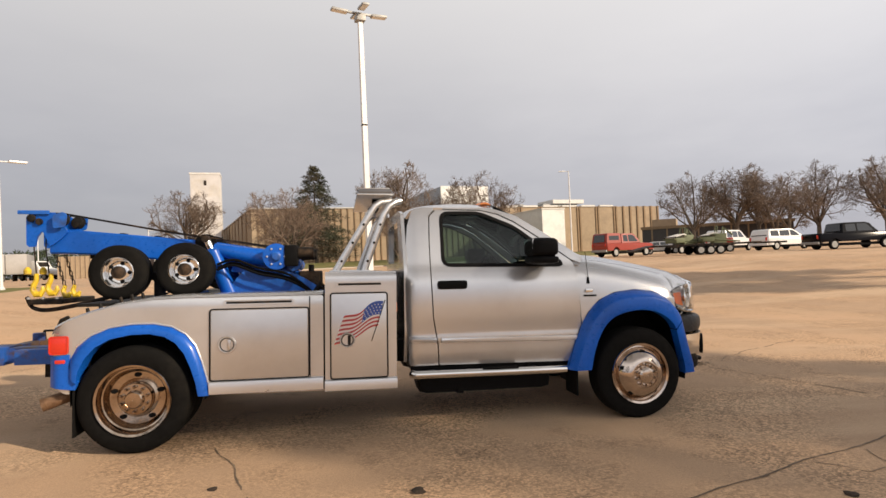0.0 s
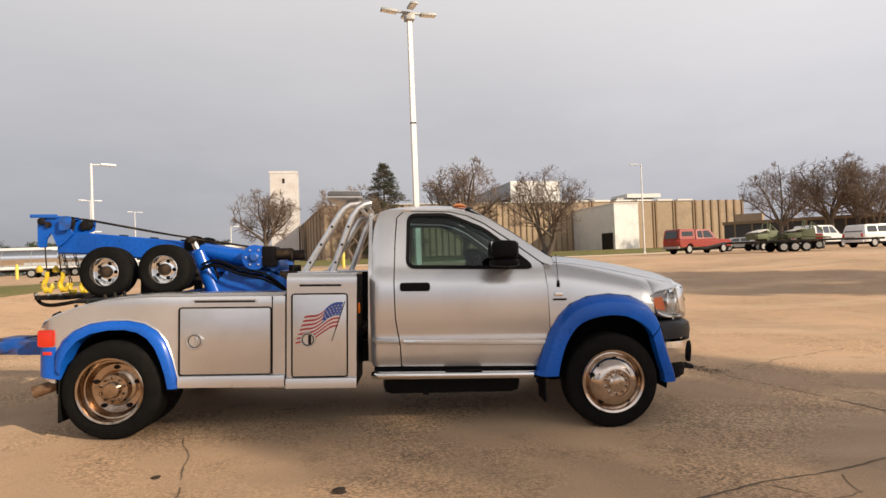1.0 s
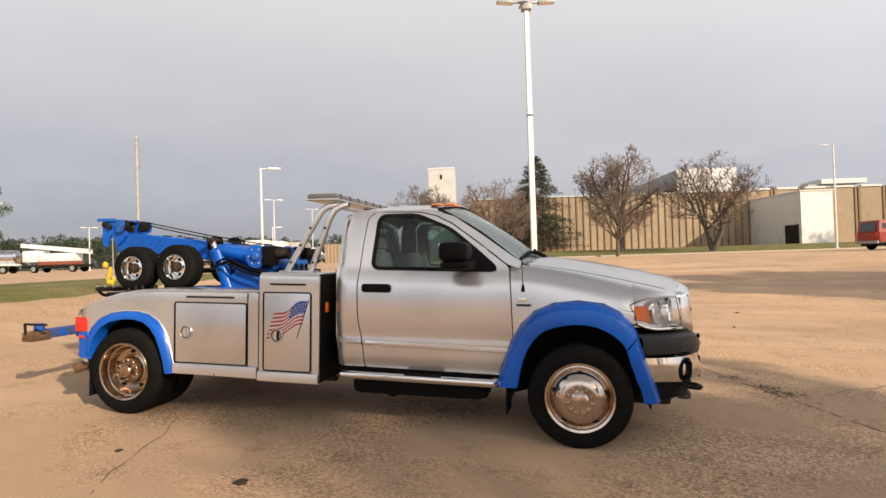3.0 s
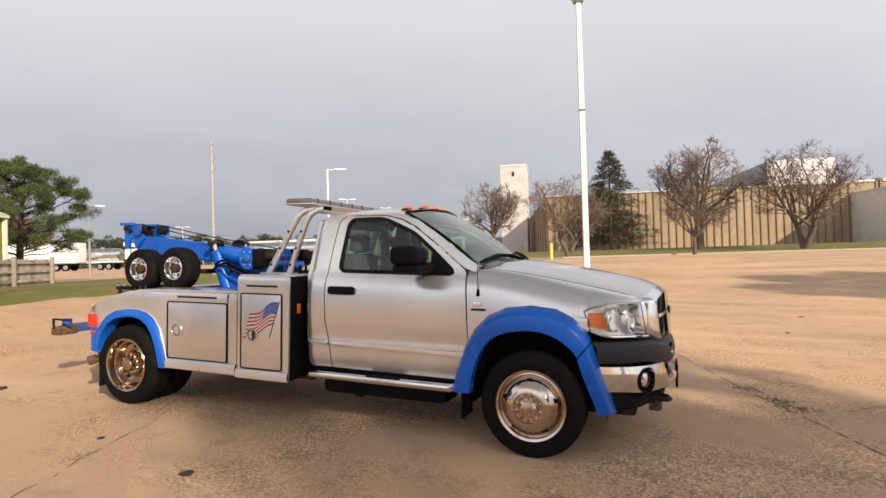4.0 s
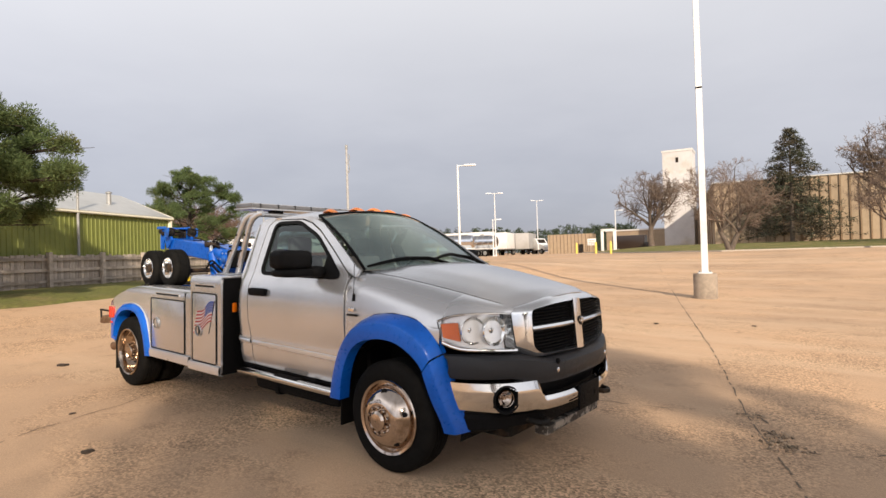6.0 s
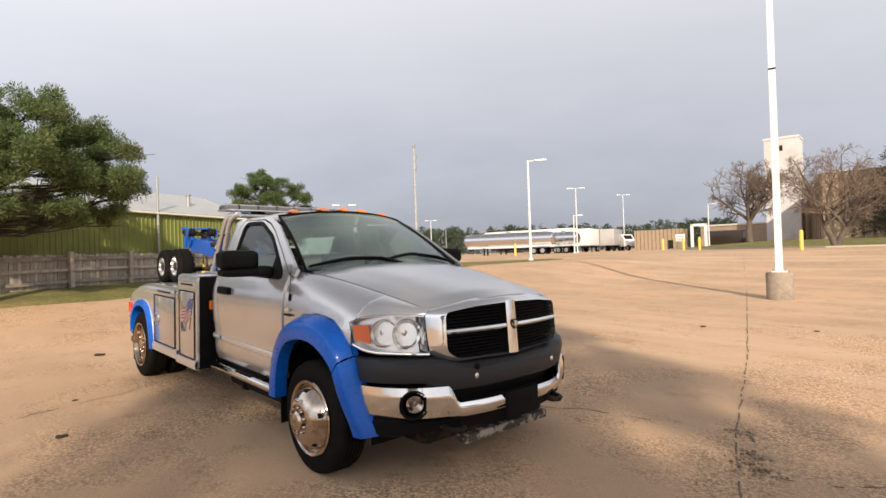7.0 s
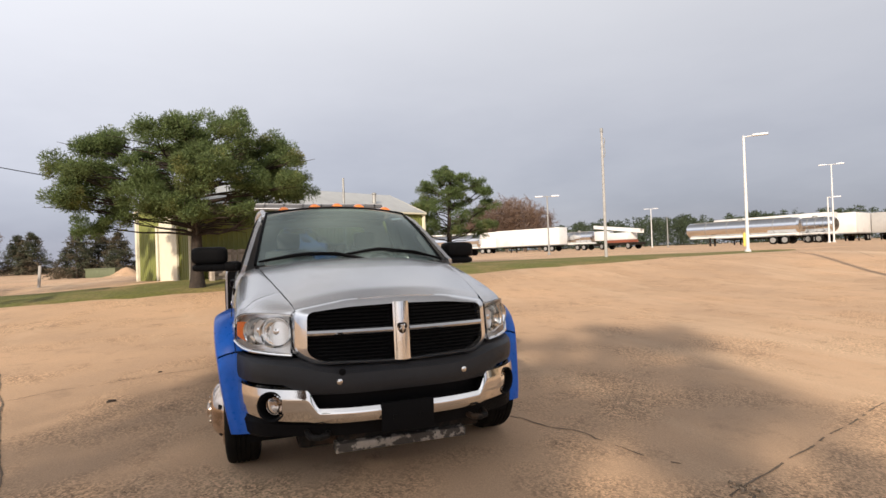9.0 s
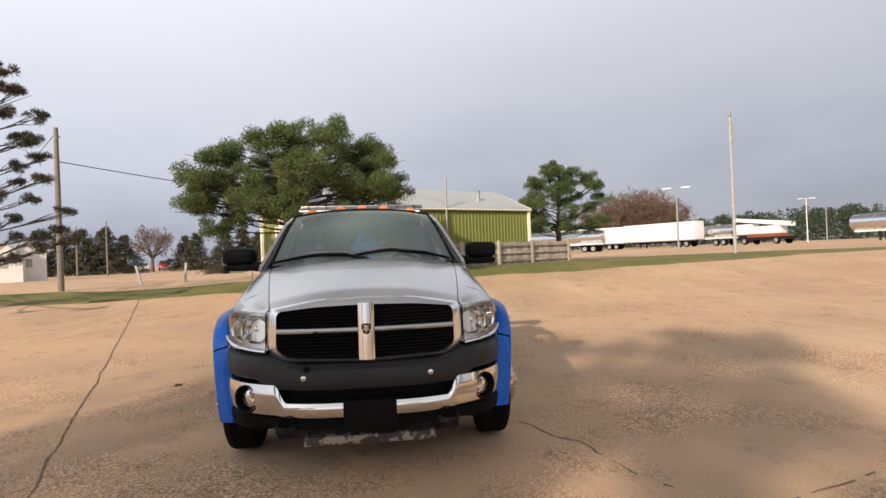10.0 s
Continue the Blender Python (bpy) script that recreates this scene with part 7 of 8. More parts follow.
utility_pole(-17.5, 18.2, 7.0, 30, "tall bare utility pole in the grass", r=0.085, mat=PALE_WOOD)
utility_pole(-14.0, -12.0, 6.3, 200, "weathered wooden utility pole with a short arm", True, 0, 0.115)
utility_pole(-58.1, -33.5, 5.5, 0, "far grey utility pole across the road", r=0.10)
utility_pole(-54.8, -28.8, 5.9, 0, "far pale pole across the road", r=0.09)
wire = []
for k in range(21):
    t = k / 20
    wire.append((-14.0 + (-34.0 + 14.0) * t, -12.0 + (6.0 + 12.0) * t, ground_z(-14, -12) + 5.0 - 0.9 * t - 1.5 * t * (1 - t)))
tagged(new("overhead_wire", mesh_of("overhead_wire", tube(wire, 0.018, 5), BLACK)), "black overhead wire from the utility pole", "wire")
wire = [(-14.0 + (-30.0) * k / 10, -12.0 - 22.0 * k / 10, ground_z(-14, -12) + 6.1 - 0.8 * (k / 10) * (1 - k / 10)) for k in range(11)]
tagged(new("overhead_wire", mesh_of("overhead_wire", tube(wire, 0.014, 5), BLACK)), "thin overhead wire leaving the utility pole", "wire")
for x, y, tilt in ((-16.3, -10.0, 14), (-16.9, -8.4, -4)):
    t = thing("fence_post", pose(x, y, ground_z(x, y), tilt, 0, 0), "short pale wooden post in the verge", "post", "posts in the verge")
    part("post", boxed(-0.045, 0.045, -0.045, 0.045, -0.1, 0.85, 0.01), PALE_WOOD, t)
for x, y in ((-16.0, 54.4), (-19.0, 57.5), (-3.5, 40.8), (-23.0, 61.0), (-34.0, 47.0)):
    t = thing("bollard", pose(x, y, ground_z(x, y)), "yellow painted steel bollard", "bollard", "yellow bollards")
    part("post", lathe([(0.13, -0.1), (0.13, 1.25), (0.09, 1.36), (0.02, 1.40)], 14, "z"), BOLLARD, t)

# ---- green barn and fence ----
GREEN_SIDING = material("olive_green_siding", (0.175, 0.195, 0.038), 0.5, 0.1, 0.10, 3, 0, second=(0.145, 0.165, 0.033), second_scale=0.7, per_object=0.05)
BARN_ROOF = material("pale_metal_roof", (0.52, 0.53, 0.52), 0.42, 0.3, 0.08, 3, second=(0.44, 0.45, 0.44), second_scale=0.5)
CREAM = material("cream_trim", (0.70, 0.66, 0.52), 0.55, 0, 0.08, 5)
FENCE_WOOD = material("grey_weathered_boards", (0.40, 0.34, 0.285), 0.88, 0, 0.3, 6, 0.6, 40, second=(0.25, 0.21, 0.17), second_scale=1.3, per_object=0.25)
barn = thing("barn", Matrix(), "olive green metal barn with a pale roof", "barn")
bz = 0.72
BL, BR = Vector((-11.2, -2.5)), Vector((-16.12, 7.05))
bu = (BR - BL).normalized(); bn = Vector((-bu.y, bu.x))
if bn.x > 0:
    bn = -bn
blen, bdep, eave, ridge = (BR - BL).length, 4.8, 2.55, 3.55


def barn_pt(a, d, z):
    p = BL + bu * a + bn * d
    return (p.x, p.y, bz + z)


def ribbed(width, height_at, place, pitch=0.18, rib=0.02):
    """Sheet siding with trapezoid ribs; place(a, out, z)."""
    bm = bmesh.new()
    cols = []
    a = 0.0
    while a < width - 1e-6:
        for da, o in ((0.0, 0.0), (pitch * 0.62, 0.0), (pitch * 0.72, rib), (pitch * 0.90, rib)):
            if a + da <= width:
                cols.append((a + da, o))
        a += pitch
    cols.append((width, 0.0))
    rows = [[place(x, o, zf * height_at(x)) for x, o in cols] for zf in (0.0, 1.0)]
    add_grid(bm, rows)
    bmesh.ops.recalc_face_normals(bm, faces=bm.faces)
    return bm


gab = lambda d: eave + (ridge - eave) * (1 - abs(d - bdep / 2) / (bdep / 2))
k = 0
panel = 1.8
while k * panel < blen:
    a0 = k * panel
    w = min(panel - 0.01, blen - a0)
    part("siding_panel", ribbed(w, lambda x: eave, lambda x, o, z, a0=a0: barn_pt(a0 + x, -o, z)), GREEN_SIDING, barn, smooth=0)
    k += 1
k = 0
while k * panel < bdep:
    d0 = k * panel
    w = min(panel - 0.01, bdep - d0)
    part("gable_panel", ribbed(w, lambda x, d0=d0: gab(d0 + x), lambda x, o, z, d0=d0: barn_pt(-o, d0 + x, z)), GREEN_SIDING, barn, smooth=0)
    part("gable_panel", ribbed(w, lambda x, d0=d0: gab(d0 + x), lambda x, o, z, d0=d0: barn_pt(blen + o, d0 + x, z)), GREEN_SIDING, barn, smooth=0)
    k += 1
part("back_wall", grid([[barn_pt(0, bdep, 0), barn_pt(blen, bdep, 0)], [barn_pt(0, bdep, eave), barn_pt(blen, bdep, eave)]]), GREEN_SIDING, barn)
for d0, d1, z0, z1 in ((-0.12, bdep / 2, eave - 0.02, ridge + 0.03), (bdep / 2, bdep + 0.12, ridge + 0.03, eave - 0.02)):
    bm = grid([[barn_pt(a, d0 + (d1 - d0) * j / 4, z0 + (z1 - z0) * j / 4) for a in (-0.10, blen * 0.5, blen + 0.10)] for j in range(5)], 0.06)
    part("roof_slope", bm, BARN_ROOF, barn)
part("eave_trim", tube([barn_pt(-0.10, -0.13, eave - 0.03), barn_pt(blen + 0.10, -0.13, eave - 0.03)], 0.05, 6), CREAM, barn)
for q in (1, -1):
    part("rake_trim", tube([barn_pt(blen + 0.11, -0.12, eave), barn_pt(blen + 0.11, bdep / 2, ridge + 0.04), barn_pt(blen + 0.11, bdep + 0.12, eave)] if q > 0 else [barn_pt(-0.11, -0.12, eave), barn_pt(-0.11, bdep / 2, ridge + 0.04), barn_pt(-0.11, bdep + 0.12, eave)], 0.06, 6), CREAM, barn)
for a, d in ((-0.03, -0.03), (blen + 0.03, -0.03), (-0.03, bdep)):
    part("corner_trim", tube([barn_pt(a, d, 0), barn_pt(a, d, eave)], 0.09, 6), CREAM, barn)
def barn_box(a0, a1, d0, d1, z0, z1):
    rows = [[barn_pt(a0, d0, z), barn_pt(a1, d0, z), barn_pt(a1, d1, z), barn_pt(a0, d1, z)] for z in (z0, z1)]
    bm = grid(rows, close=True)
    vs = list(bm.verts)
    bm.faces.new(vs[4:8]); bm.faces.new(vs[0:4][::-1])
    bmesh.ops.recalc_face_normals(bm, faces=bm.faces)
    return bm
bd = part("barn_door", barn_box(-0.09, -0.02, 1.0, 2.5, 0.0, 2.4), CREAM, barn, "cream sliding barn door")
part("door_frame", barn_box(-0.11, -0.02, 2.62, 2.8, 0.0, 2.0), CREAM, barn)
part("downpipe", tube([barn_pt(blen * 0.57, -0.12, 0.4), barn_pt(blen * 0.57, -0.12, ridge + 0.3)], 0.045, 8), GREY_METAL, barn)
part("roof_vent", tube([barn_pt(blen * 0.80, 0.9, eave + 0.35), barn_pt(blen * 0.80, 0.9, eave + 0.85)], 0.09, 8), GREY_METAL, barn)
part("flue_cap", lathe([(0.02, 0), (0.11, 0.02), (0.11, 0.07), (0.02, 0.11)], 10, "z", barn_pt(blen * 0.80, 0.9, eave + 0.85)), GREY_METAL, barn)

fence = thing("board_fence", Matrix(), "grey weathered board fence with posts and rails", "fence")
FP = [(-10.4, -1.9), (-13.2, 3.4), (-15.6, 7.0), (-17.0, 9.2)]
board = mesh_of("board", boxed(-0.05, 0.05, -0.011, 0.011, 0.03, 0.98, 0.0), FENCE_WOOD, 0)
post = mesh_of("post", boxed(-0.06, 0.06, -0.06, 0.06, -0.1, 1.06, 0.012), FENCE_WOOD, 0)
rnd = random.Random(9)
for (x0, y0), (x1, y1) in zip(FP, FP[1:]):
    ln = math.hypot(x1 - x0, y1 - y0)
    ang = math.degrees(math.atan2(y1 - y0, x1 - x0))
    d = Vector((x1 - x0, y1 - y0)) / ln
    nn = Vector((-d.y, d.x))
    if nn.x > 0:
        nn = -nn
    s_ = 0.0
    while s_ < ln:
        p = Vector((x0, y0)) + d * s_ + nn * 0.05
        share("board", board, fence, pose(p.x, p.y, ground_z(p.x, p.y) + rnd.uniform(-0.03, 0.03), 0, rnd.uniform(-0.8, 0.8), ang))
        s_ += 0.108
    bays = max(1, round(ln / 1.8))
    for i in range(bays + 1):
        p = Vector((x0, y0)).lerp(Vector((x1, y1)), i / bays) - nn * 0.07
        share("post", post, fence, pose(p.x, p.y, ground_z(p.x, p.y), 0, 0, ang))
    for h in (0.20, 0.54, 0.86):
        bm = bmesh.new()
        m = 6
        rows = []
        for i in range(m + 1):
            p = Vector((x0, y0)).lerp(Vector((x1, y1)), i / m) - nn * 0.012
            z = ground_z(p.x, p.y) + h
            rows.append([(p.x - nn.x * 0.03, p.y - nn.y * 0.03, z - 0.045), (p.x - nn.x * 0.03, p.y - nn.y * 0.03, z + 0.045), (p.x, p.y, z + 0.045), (p.x, p.y, z - 0.045)])
        add_grid(bm, rows, True)
        part("rail", bm, FENCE_WOOD, fence, smooth=0)

# ---- the factory ----
TAN_PANEL = material("tan_precast_panel", (0.37, 0.28, 0.188), 0.85, 0, 0.14, 1.6, 0.25, 20, second=(0.31, 0.235, 0.16), second_scale=0.3, per_object=0.09)
TAN_RIB = material("brown_panel_rib", (0.255, 0.175, 0.105), 0.85, 0, 0.2, 2)
COPING = material("white_coping", (0.66, 0.64, 0.60), 0.6, 0, 0.12, 3)
WHITE_SIDING = material("white_metal_siding", (0.70, 0.69, 0.66), 0.55, 0.1, 0.08, 1.5, second=(0.58, 0.57, 0.55), second_scale=0.4)
GREY_SIDING = material("grey_metal_siding", (0.33, 0.34, 0.35), 0.6, 0.1, 0.15, 1.0)
ROOFING = material("grey_gravel_roof", (0.25, 0.24, 0.22), 0.9, 0, 0.2, 2)
PALE_TOWER = material("pale_concrete_tower", (0.60, 0.575, 0.555), 0.85, 0, 0.12, 0.6, second=(0.52, 0.46, 0.36), second_scale=0.2)

FC = Vector((-11.6, 82.0))
fu = Vector((0.98, 0.19)).normalized(); fv = Vector((-fu.y, fu.x))
FLOOR, TOP = 1.7, 10.4
sv = Vector((-0.268, 0.963)).normalized(); su = Vector((sv.y, -sv.x))


def fac(a, d, z):
    p = FC + fu * a + fv * d
    return (p.x, p.y, z)


def fac_box(a0, a1, d0, d1, z0, z1):
    bm = grid([[fac(a0, d0, z), fac(a1, d0, z), fac(a1, d1, z), fac(a0, d1, z)] for z in (z0, z1)], close=True)
    vs = list(bm.verts)
    bm.faces.new(vs[4:8]); bm.faces.new(vs[0:4][::-1])
    bmesh.ops.recalc_face_normals(bm, faces=bm.faces)
    return bm


factory = thing("factory", Matrix(), "long low factory with tan ribbed concrete panels", "factory")
part("core", fac_box(0.35, 77.5, 0.35, 150, FLOOR - 1.0, TOP - 0.25), ROOFING, factory)
# front: narrow ribbed panels up to the white bay, wider ones beyond
a = 0.0
while a < 42.0:
    part("wall_panel", fac_box(a + 0.03, a + 0.88, 0.0, 0.35, FLOOR - 1.0, TOP - 0.12), TAN_PANEL, factory, smooth=0)
    part("panel_rib", fac_box(a + 0.90, a + 1.04, -0.16, 0.30, FLOOR - 1.0, TOP - 0.05), TAN_RIB, factory, smooth=0)
    a += 1.06
while a < 67.5:
    part("wall_panel", fac_box(a + 0.05, a + 3.25, 0.0, 0.35, FLOOR - 1.0, TOP - 0.12), TAN_PANEL, factory, smooth=0)
    part("panel_rib", fac_box(a + 3.30, a + 3.62, -0.16, 0.30, FLOOR - 1.0, TOP - 0.05), TAN_RIB, factory, smooth=0)
    part("panel_rib", fac_box(a + 3.85, a + 4.15, -0.16, 0.30, FLOOR - 1.0, TOP - 0.05), TAN_RIB, factory, smooth=0)
    part("coping_piece", fac_box(a + 0.1, a + 3.2, -0.20, 0.4, TOP - 0.11, TOP + 0.18), COPING, factory, smooth=0)
    a += 4.2
# closely ribbed last stretch
while a < 77.5:
    part("wall_panel", fac_box(a + 0.05, a + 1.28, 0.0, 0.35, FLOOR - 1.0, TOP - 0.12), TAN_PANEL, factory, smooth=0)
    part("panel_rib", fac_box(a + 1.32, a + 1.66, -0.20, 0.30, FLOOR - 1.0, TOP - 0.05), TAN_RIB, factory, smooth=0)
    a += 1.7
part("coping", fac_box(-0.1, 42.4, -0.20, 0.42, TOP - 0.11, TOP + 0.03), COPING, factory)
# the long side going back, a little off square
def side_box(a0, a1, d0, d1, z0, z1):
    pts = [FC + su * a + sv * d for a, d in ((a0, d0), (a1, d0), (a1, d1), (a0, d1))]
    bm = grid([[(q.x, q.y, z) for q in pts] for z in (z0, z1)], close=True)
    vs = list(bm.verts)
    bm.faces.new(vs[4:8]); bm.faces.new(vs[0:4][::-1])
    bmesh.ops.recalc_face_normals(bm, faces=bm.faces)
    return bm


d = 0.0
while d < 240:
    part("side_panel", side_box(0.0, 0.34, d + 0.4, d + 5.6, FLOOR - 1.0, TOP - 0.12), TAN_PANEL, factory, smooth=0)
    part("side_rib", side_box(-0.15, 0.3, d + 5.65, d + 5.95, FLOOR - 1.0, TOP - 0.05), TAN_RIB, factory, smooth=0)
    d += 5.8
part("side_core", side_box(0.36, 3.0, 0.6, 243, FLOOR - 1.0, TOP - 0.3), ROOFING, factory)
part("side_coping", side_box(-0.2, 0.42, 0.45, 243, TOP - 0.11, TOP + 0.03), COPING, factory)
# white bay with a dark door
bay = part("white_bay", fac_box(42.5, 46.6, -13.4, -0.02, FLOOR - 1.0, TOP - 1.8), WHITE_SIDING, factory, "white metal-clad bay", smooth=0)
part("bay_coping", fac_box(42.4, 46.7, -13.5, -0.02, TOP - 1.80, TOP - 1.62), COPING, bay)
part("bay_door", fac_box(42.43, 42.49, -12.8, -9.6, FLOOR - 0.6, FLOOR + 2.6), STEEL_DARK, bay)
# roof plant
rb = part("roof_house", fac_box(41.0, 52.5, 26, 72, TOP - 0.3, TOP + 7.2), GREY_SIDING, factory, "grey and white roof house", smooth=0)
part("roof_house_front", fac_box(41.0, 52.6, 25.7, 25.98, TOP - 0.3, TOP + 7.3), WHITE_SIDING, rb, smooth=0)
part("roof_house_band", fac_box(40.8, 40.98, 26, 72, TOP + 1.6, TOP + 3.6), STEEL_DARK, rb, smooth=0)
part("roof_fan", lathe([(0.9, 0), (0.9, 1.6), (1.1, 1.7), (1.1, 2.1), (0.1, 2.2)], 18, "z", fac(54.0, 14.5, TOP - 0.25)), GREY_METAL, factory)
part("roof_unit", fac_box(57, 65, 9.5, 14.5, TOP - 0.25, TOP + 1.5), GREY_METAL, factory, smooth=0)
part("roof_unit_cap", fac_box(59, 66.5, 9, 15, TOP + 1.5, TOP + 2.3), COPING, factory, smooth=0)
tower = thing("tower", pose(-25.3, 116.0, 0, 0, 0, 8), "tall pale concrete elevator tower behind the factory", "tower")
part("shaft", boxed(-2.8, 2.8, -2.8, 2.8, -1.0, 20.9, 0.05), PALE_TOWER, tower, smooth=0)
part("parapet", boxed(-2.9, 2.9, -2.9, 2.9, 20.7, 21.1), COPING, tower, smooth=0)
part("louvre", boxed(-0.25, 0.25, -2.86, -2.80, 18.5, 19.5), STEEL_DARK, tower)
annex = thing("loading_annex", pose(0, 0, 0), "low tan loading annex beside the tower", "building")
part("wall", boxed(-42.0, -29.0, 118.0, 126.0, 0.0, 5.4), TAN_PANEL, annex, smooth=0)
part("roof_edge", boxed(-42.2, -28.8, 117.8, 126.2, 5.4, 5.7), COPING, annex, smooth=0)

shed = thing("corrugated_shed", pose(-36.0, 86.3, 0.9, 0, 0, 16), "tan corrugated shed in the far yard", "shed")
part("shed_wall", ribbed(7.6, lambda x: 3.4, lambda x, o, z: (x - 3.8, -o, z), 0.62, 0.16), TAN_PANEL, shed, smooth=0)
part("shed_body", boxed(-3.8, 3.8, 0.02, 6.0, 0.0, 3.4), TAN_PANEL, shed, smooth=0)
part("shed_door", boxed(1.6, 2.4, -0.2, -0.17, 0.0, 1.6), STEEL_DARK, shed)
gate = thing("gate_booth", pose(-21.5, 67.6, ground_z(-21.5, 67.6), 0, 0, 24), "white gate frame with a small sign panel", "gate")
for x in (-0.78, 0.78):
    part("gate_leg", boxed(x - 0.18, x + 0.18, -0.4, 0.4, 0.0, 2.9, 0.02), WHITE_SIDING, gate)
part("gate_beam", boxed(-0.96, 0.96, -0.4, 0.4, 2.6, 2.9, 0.02), WHITE_SIDING, gate)
part("sign_panel", boxed(-2.7, -1.6, -0.05, 0.05, 0.8, 1.7, 0.01), WHITE_SIDING, gate)
for k in range(3):
    part("sign_bar", boxed(-2.55, -1.75, -0.056, -0.05, 0.95 + 0.22 * k, 1.01 + 0.22 * k), RED, gate)

# low office wing behind the oaks
WING_DARK = material("dark_glazed_wall", (0.045, 0.038, 0.034), 0.4, 0, 0.2, 1.5)
wing = thing("office_wing", pose(64.5, 78.0, 0.6, 0, 0, -36.6), "low dark office wing with a tan roof edge", "building")
part("wall", boxed(-12.5, 10.5, 0.0, 9.0, 0.0, 4.5), WING_DARK, wing, smooth=0)
part("roof_edge", boxed(-12.7, 10.7, -0.25, 9.2, 4.5, 5.0), TAN_RIB, wing, smooth=0)
part("roof_house", boxed(-11.0, -7.0, 2.0, 7.0, 5.0, 6.3), TAN_PANEL, wing, smooth=0)
for k in range(9):
    part("window_post", boxed(-11.0 + 2.5 * k, -10.75 + 2.5 * k, -0.08, 0.0, 0.0, 4.5), TAN_RIB, wing, smooth=0)

# white gabled buildings across the road
for x, y, w, h, turn in ((-42.6, -29.6, 2.5, 2.5, 120), (-40.6, -30.4, 2.6, 2.1, 112)):
    t = thing("white_house", pose(x, y, 0.5, 0, 0, turn), "small white gabled house across the road", "house", "white houses")
    part("house_wall", skin([(-w / 2, 0), (w / 2, 0), (w / 2, h), (0, h + 1.2), (-w / 2, h)], lambda u, z: (u, 0, z), step=0.4, thick=0.1), WHITE_SIDING, t)
    part("house_side", boxed(-w / 2, w / 2, 0.1, 2.6, 0, h), WHITE_SIDING, t, smooth=0)
    for q in (-1, 1):
        part("house_roof", grid([[(q * (w / 2 + 0.2), -0.2, h - 0.1), (0, -0.2, h + 1.26)], [(q * (w / 2 + 0.2), 2.8, h - 0.1), (0, 2.8, h + 1.26)]], 0.08), COPING, t)
    part("house_window", boxed(-0.25, 0.25, -0.06, -0.02, 1.2, 1.9), GREY_SIDING, t)

# ---- parked vehicles ----
PAINT_RED = material("faded_red_car_paint", (0.271, 0.024, 0.011), 0.42, 0.0, 0.08, 6, coat=0.2)
PAINT_WHITE = material("white_car_paint", (0.74, 0.74, 0.73), 0.32, 0, 0.05, 6, coat=0.5)
PAINT_BLACK = material("black_car_paint", (0.005, 0.005, 0.007), 0.22, 0, 0.1, 6)
PAINT_BLACK.node_tree.nodes["Principled BSDF"].inputs["Specular IOR Level"].default_value = 0.12
PAINT_GREY = material("silver_grey_car_paint", (0.34, 0.34, 0.34), 0.35, 0.5, 0.08, 6, coat=0.4)
PAINT_BROWN = material("dark_brown_van_paint", (0.030, 0.019, 0.013), 0.35, 0, 0.08, 6, coat=0.3)
MACHINE_GREEN = material("pale_green_machine_paint", (0.115, 0.135, 0.072), 0.65, 0, 0.2, 8)
DARKGLASS = material("dark_car_glass", (0.022, 0.025, 0.028), 0.10, 0, 0.05, 5, coat=0.6)
bm = bmesh.new()
add_lathe(bm, [(0.20, -0.10), (0.30, -0.115), (0.345, -0.09), (0.35, 0.0), (0.345, 0.09), (0.20, 0.10)], 24)
bmesh.ops.recalc_face_normals(bm, faces=bm.faces)
CAR_TYRE = mesh_of("tyre", bm, RUBBER, 40)
bm = bmesh.new()
add_lathe(bm, [(0.225, -0.112), (0.21, -0.118), (0.19, -0.09), (0.10, -0.085), (0.06, -0.10), (0.004, -0.10)], 20)
bmesh.ops.recalc_face_normals(bm, faces=bm.faces)
CAR_RIM = mesh_of("rim", bm, GREY_METAL, 40)


def hull(profile, half, tuck=None):
    """A body drawn from its side profile of (x, z), rounded across its width; tuck(z) narrows it upwards."""
    bm = bmesh.new()
    rows = []
    for k, f in ((-1, 0.0), (-0.97, 0.05), (-0.9, 0.10), (0.9, 0.10), (0.97, 0.05), (1, 0.0)):
        cx, cz = sum(p[0] for p in profile) / len(profile), sum(p[1] for p in profile) / len(profile)
        rows.append([(cx + (x - cx) * (0.965 + 0.35 * f), k * half * (tuck(z) if tuck else 1), cz + (z - cz) * (0.955 + 0.45 * f)) for x, z in profile])
    add_grid(bm, rows, True)
    bm.faces.new([v for v in bm.verts][:len(profile)][::-1])
    bm.faces.new([v for v in bm.verts][-len(profile):])
    bmesh.ops.recalc_face_normals(bm, faces=bm.faces)
    return bm


def arch_profile(pts, wheels, r=0.42):
    """Adds wheel arches to the bottom line of a profile that starts at the tail's foot and ends at the nose's foot."""
    out = []
    for w in sorted(wheels, reverse=True):
        out += [(w + r * math.cos(a), max(pts[0][1], 0.36 + r * math.sin(a))) for a in [math.pi * k / 8 for k in range(9)]]
    return pts + out


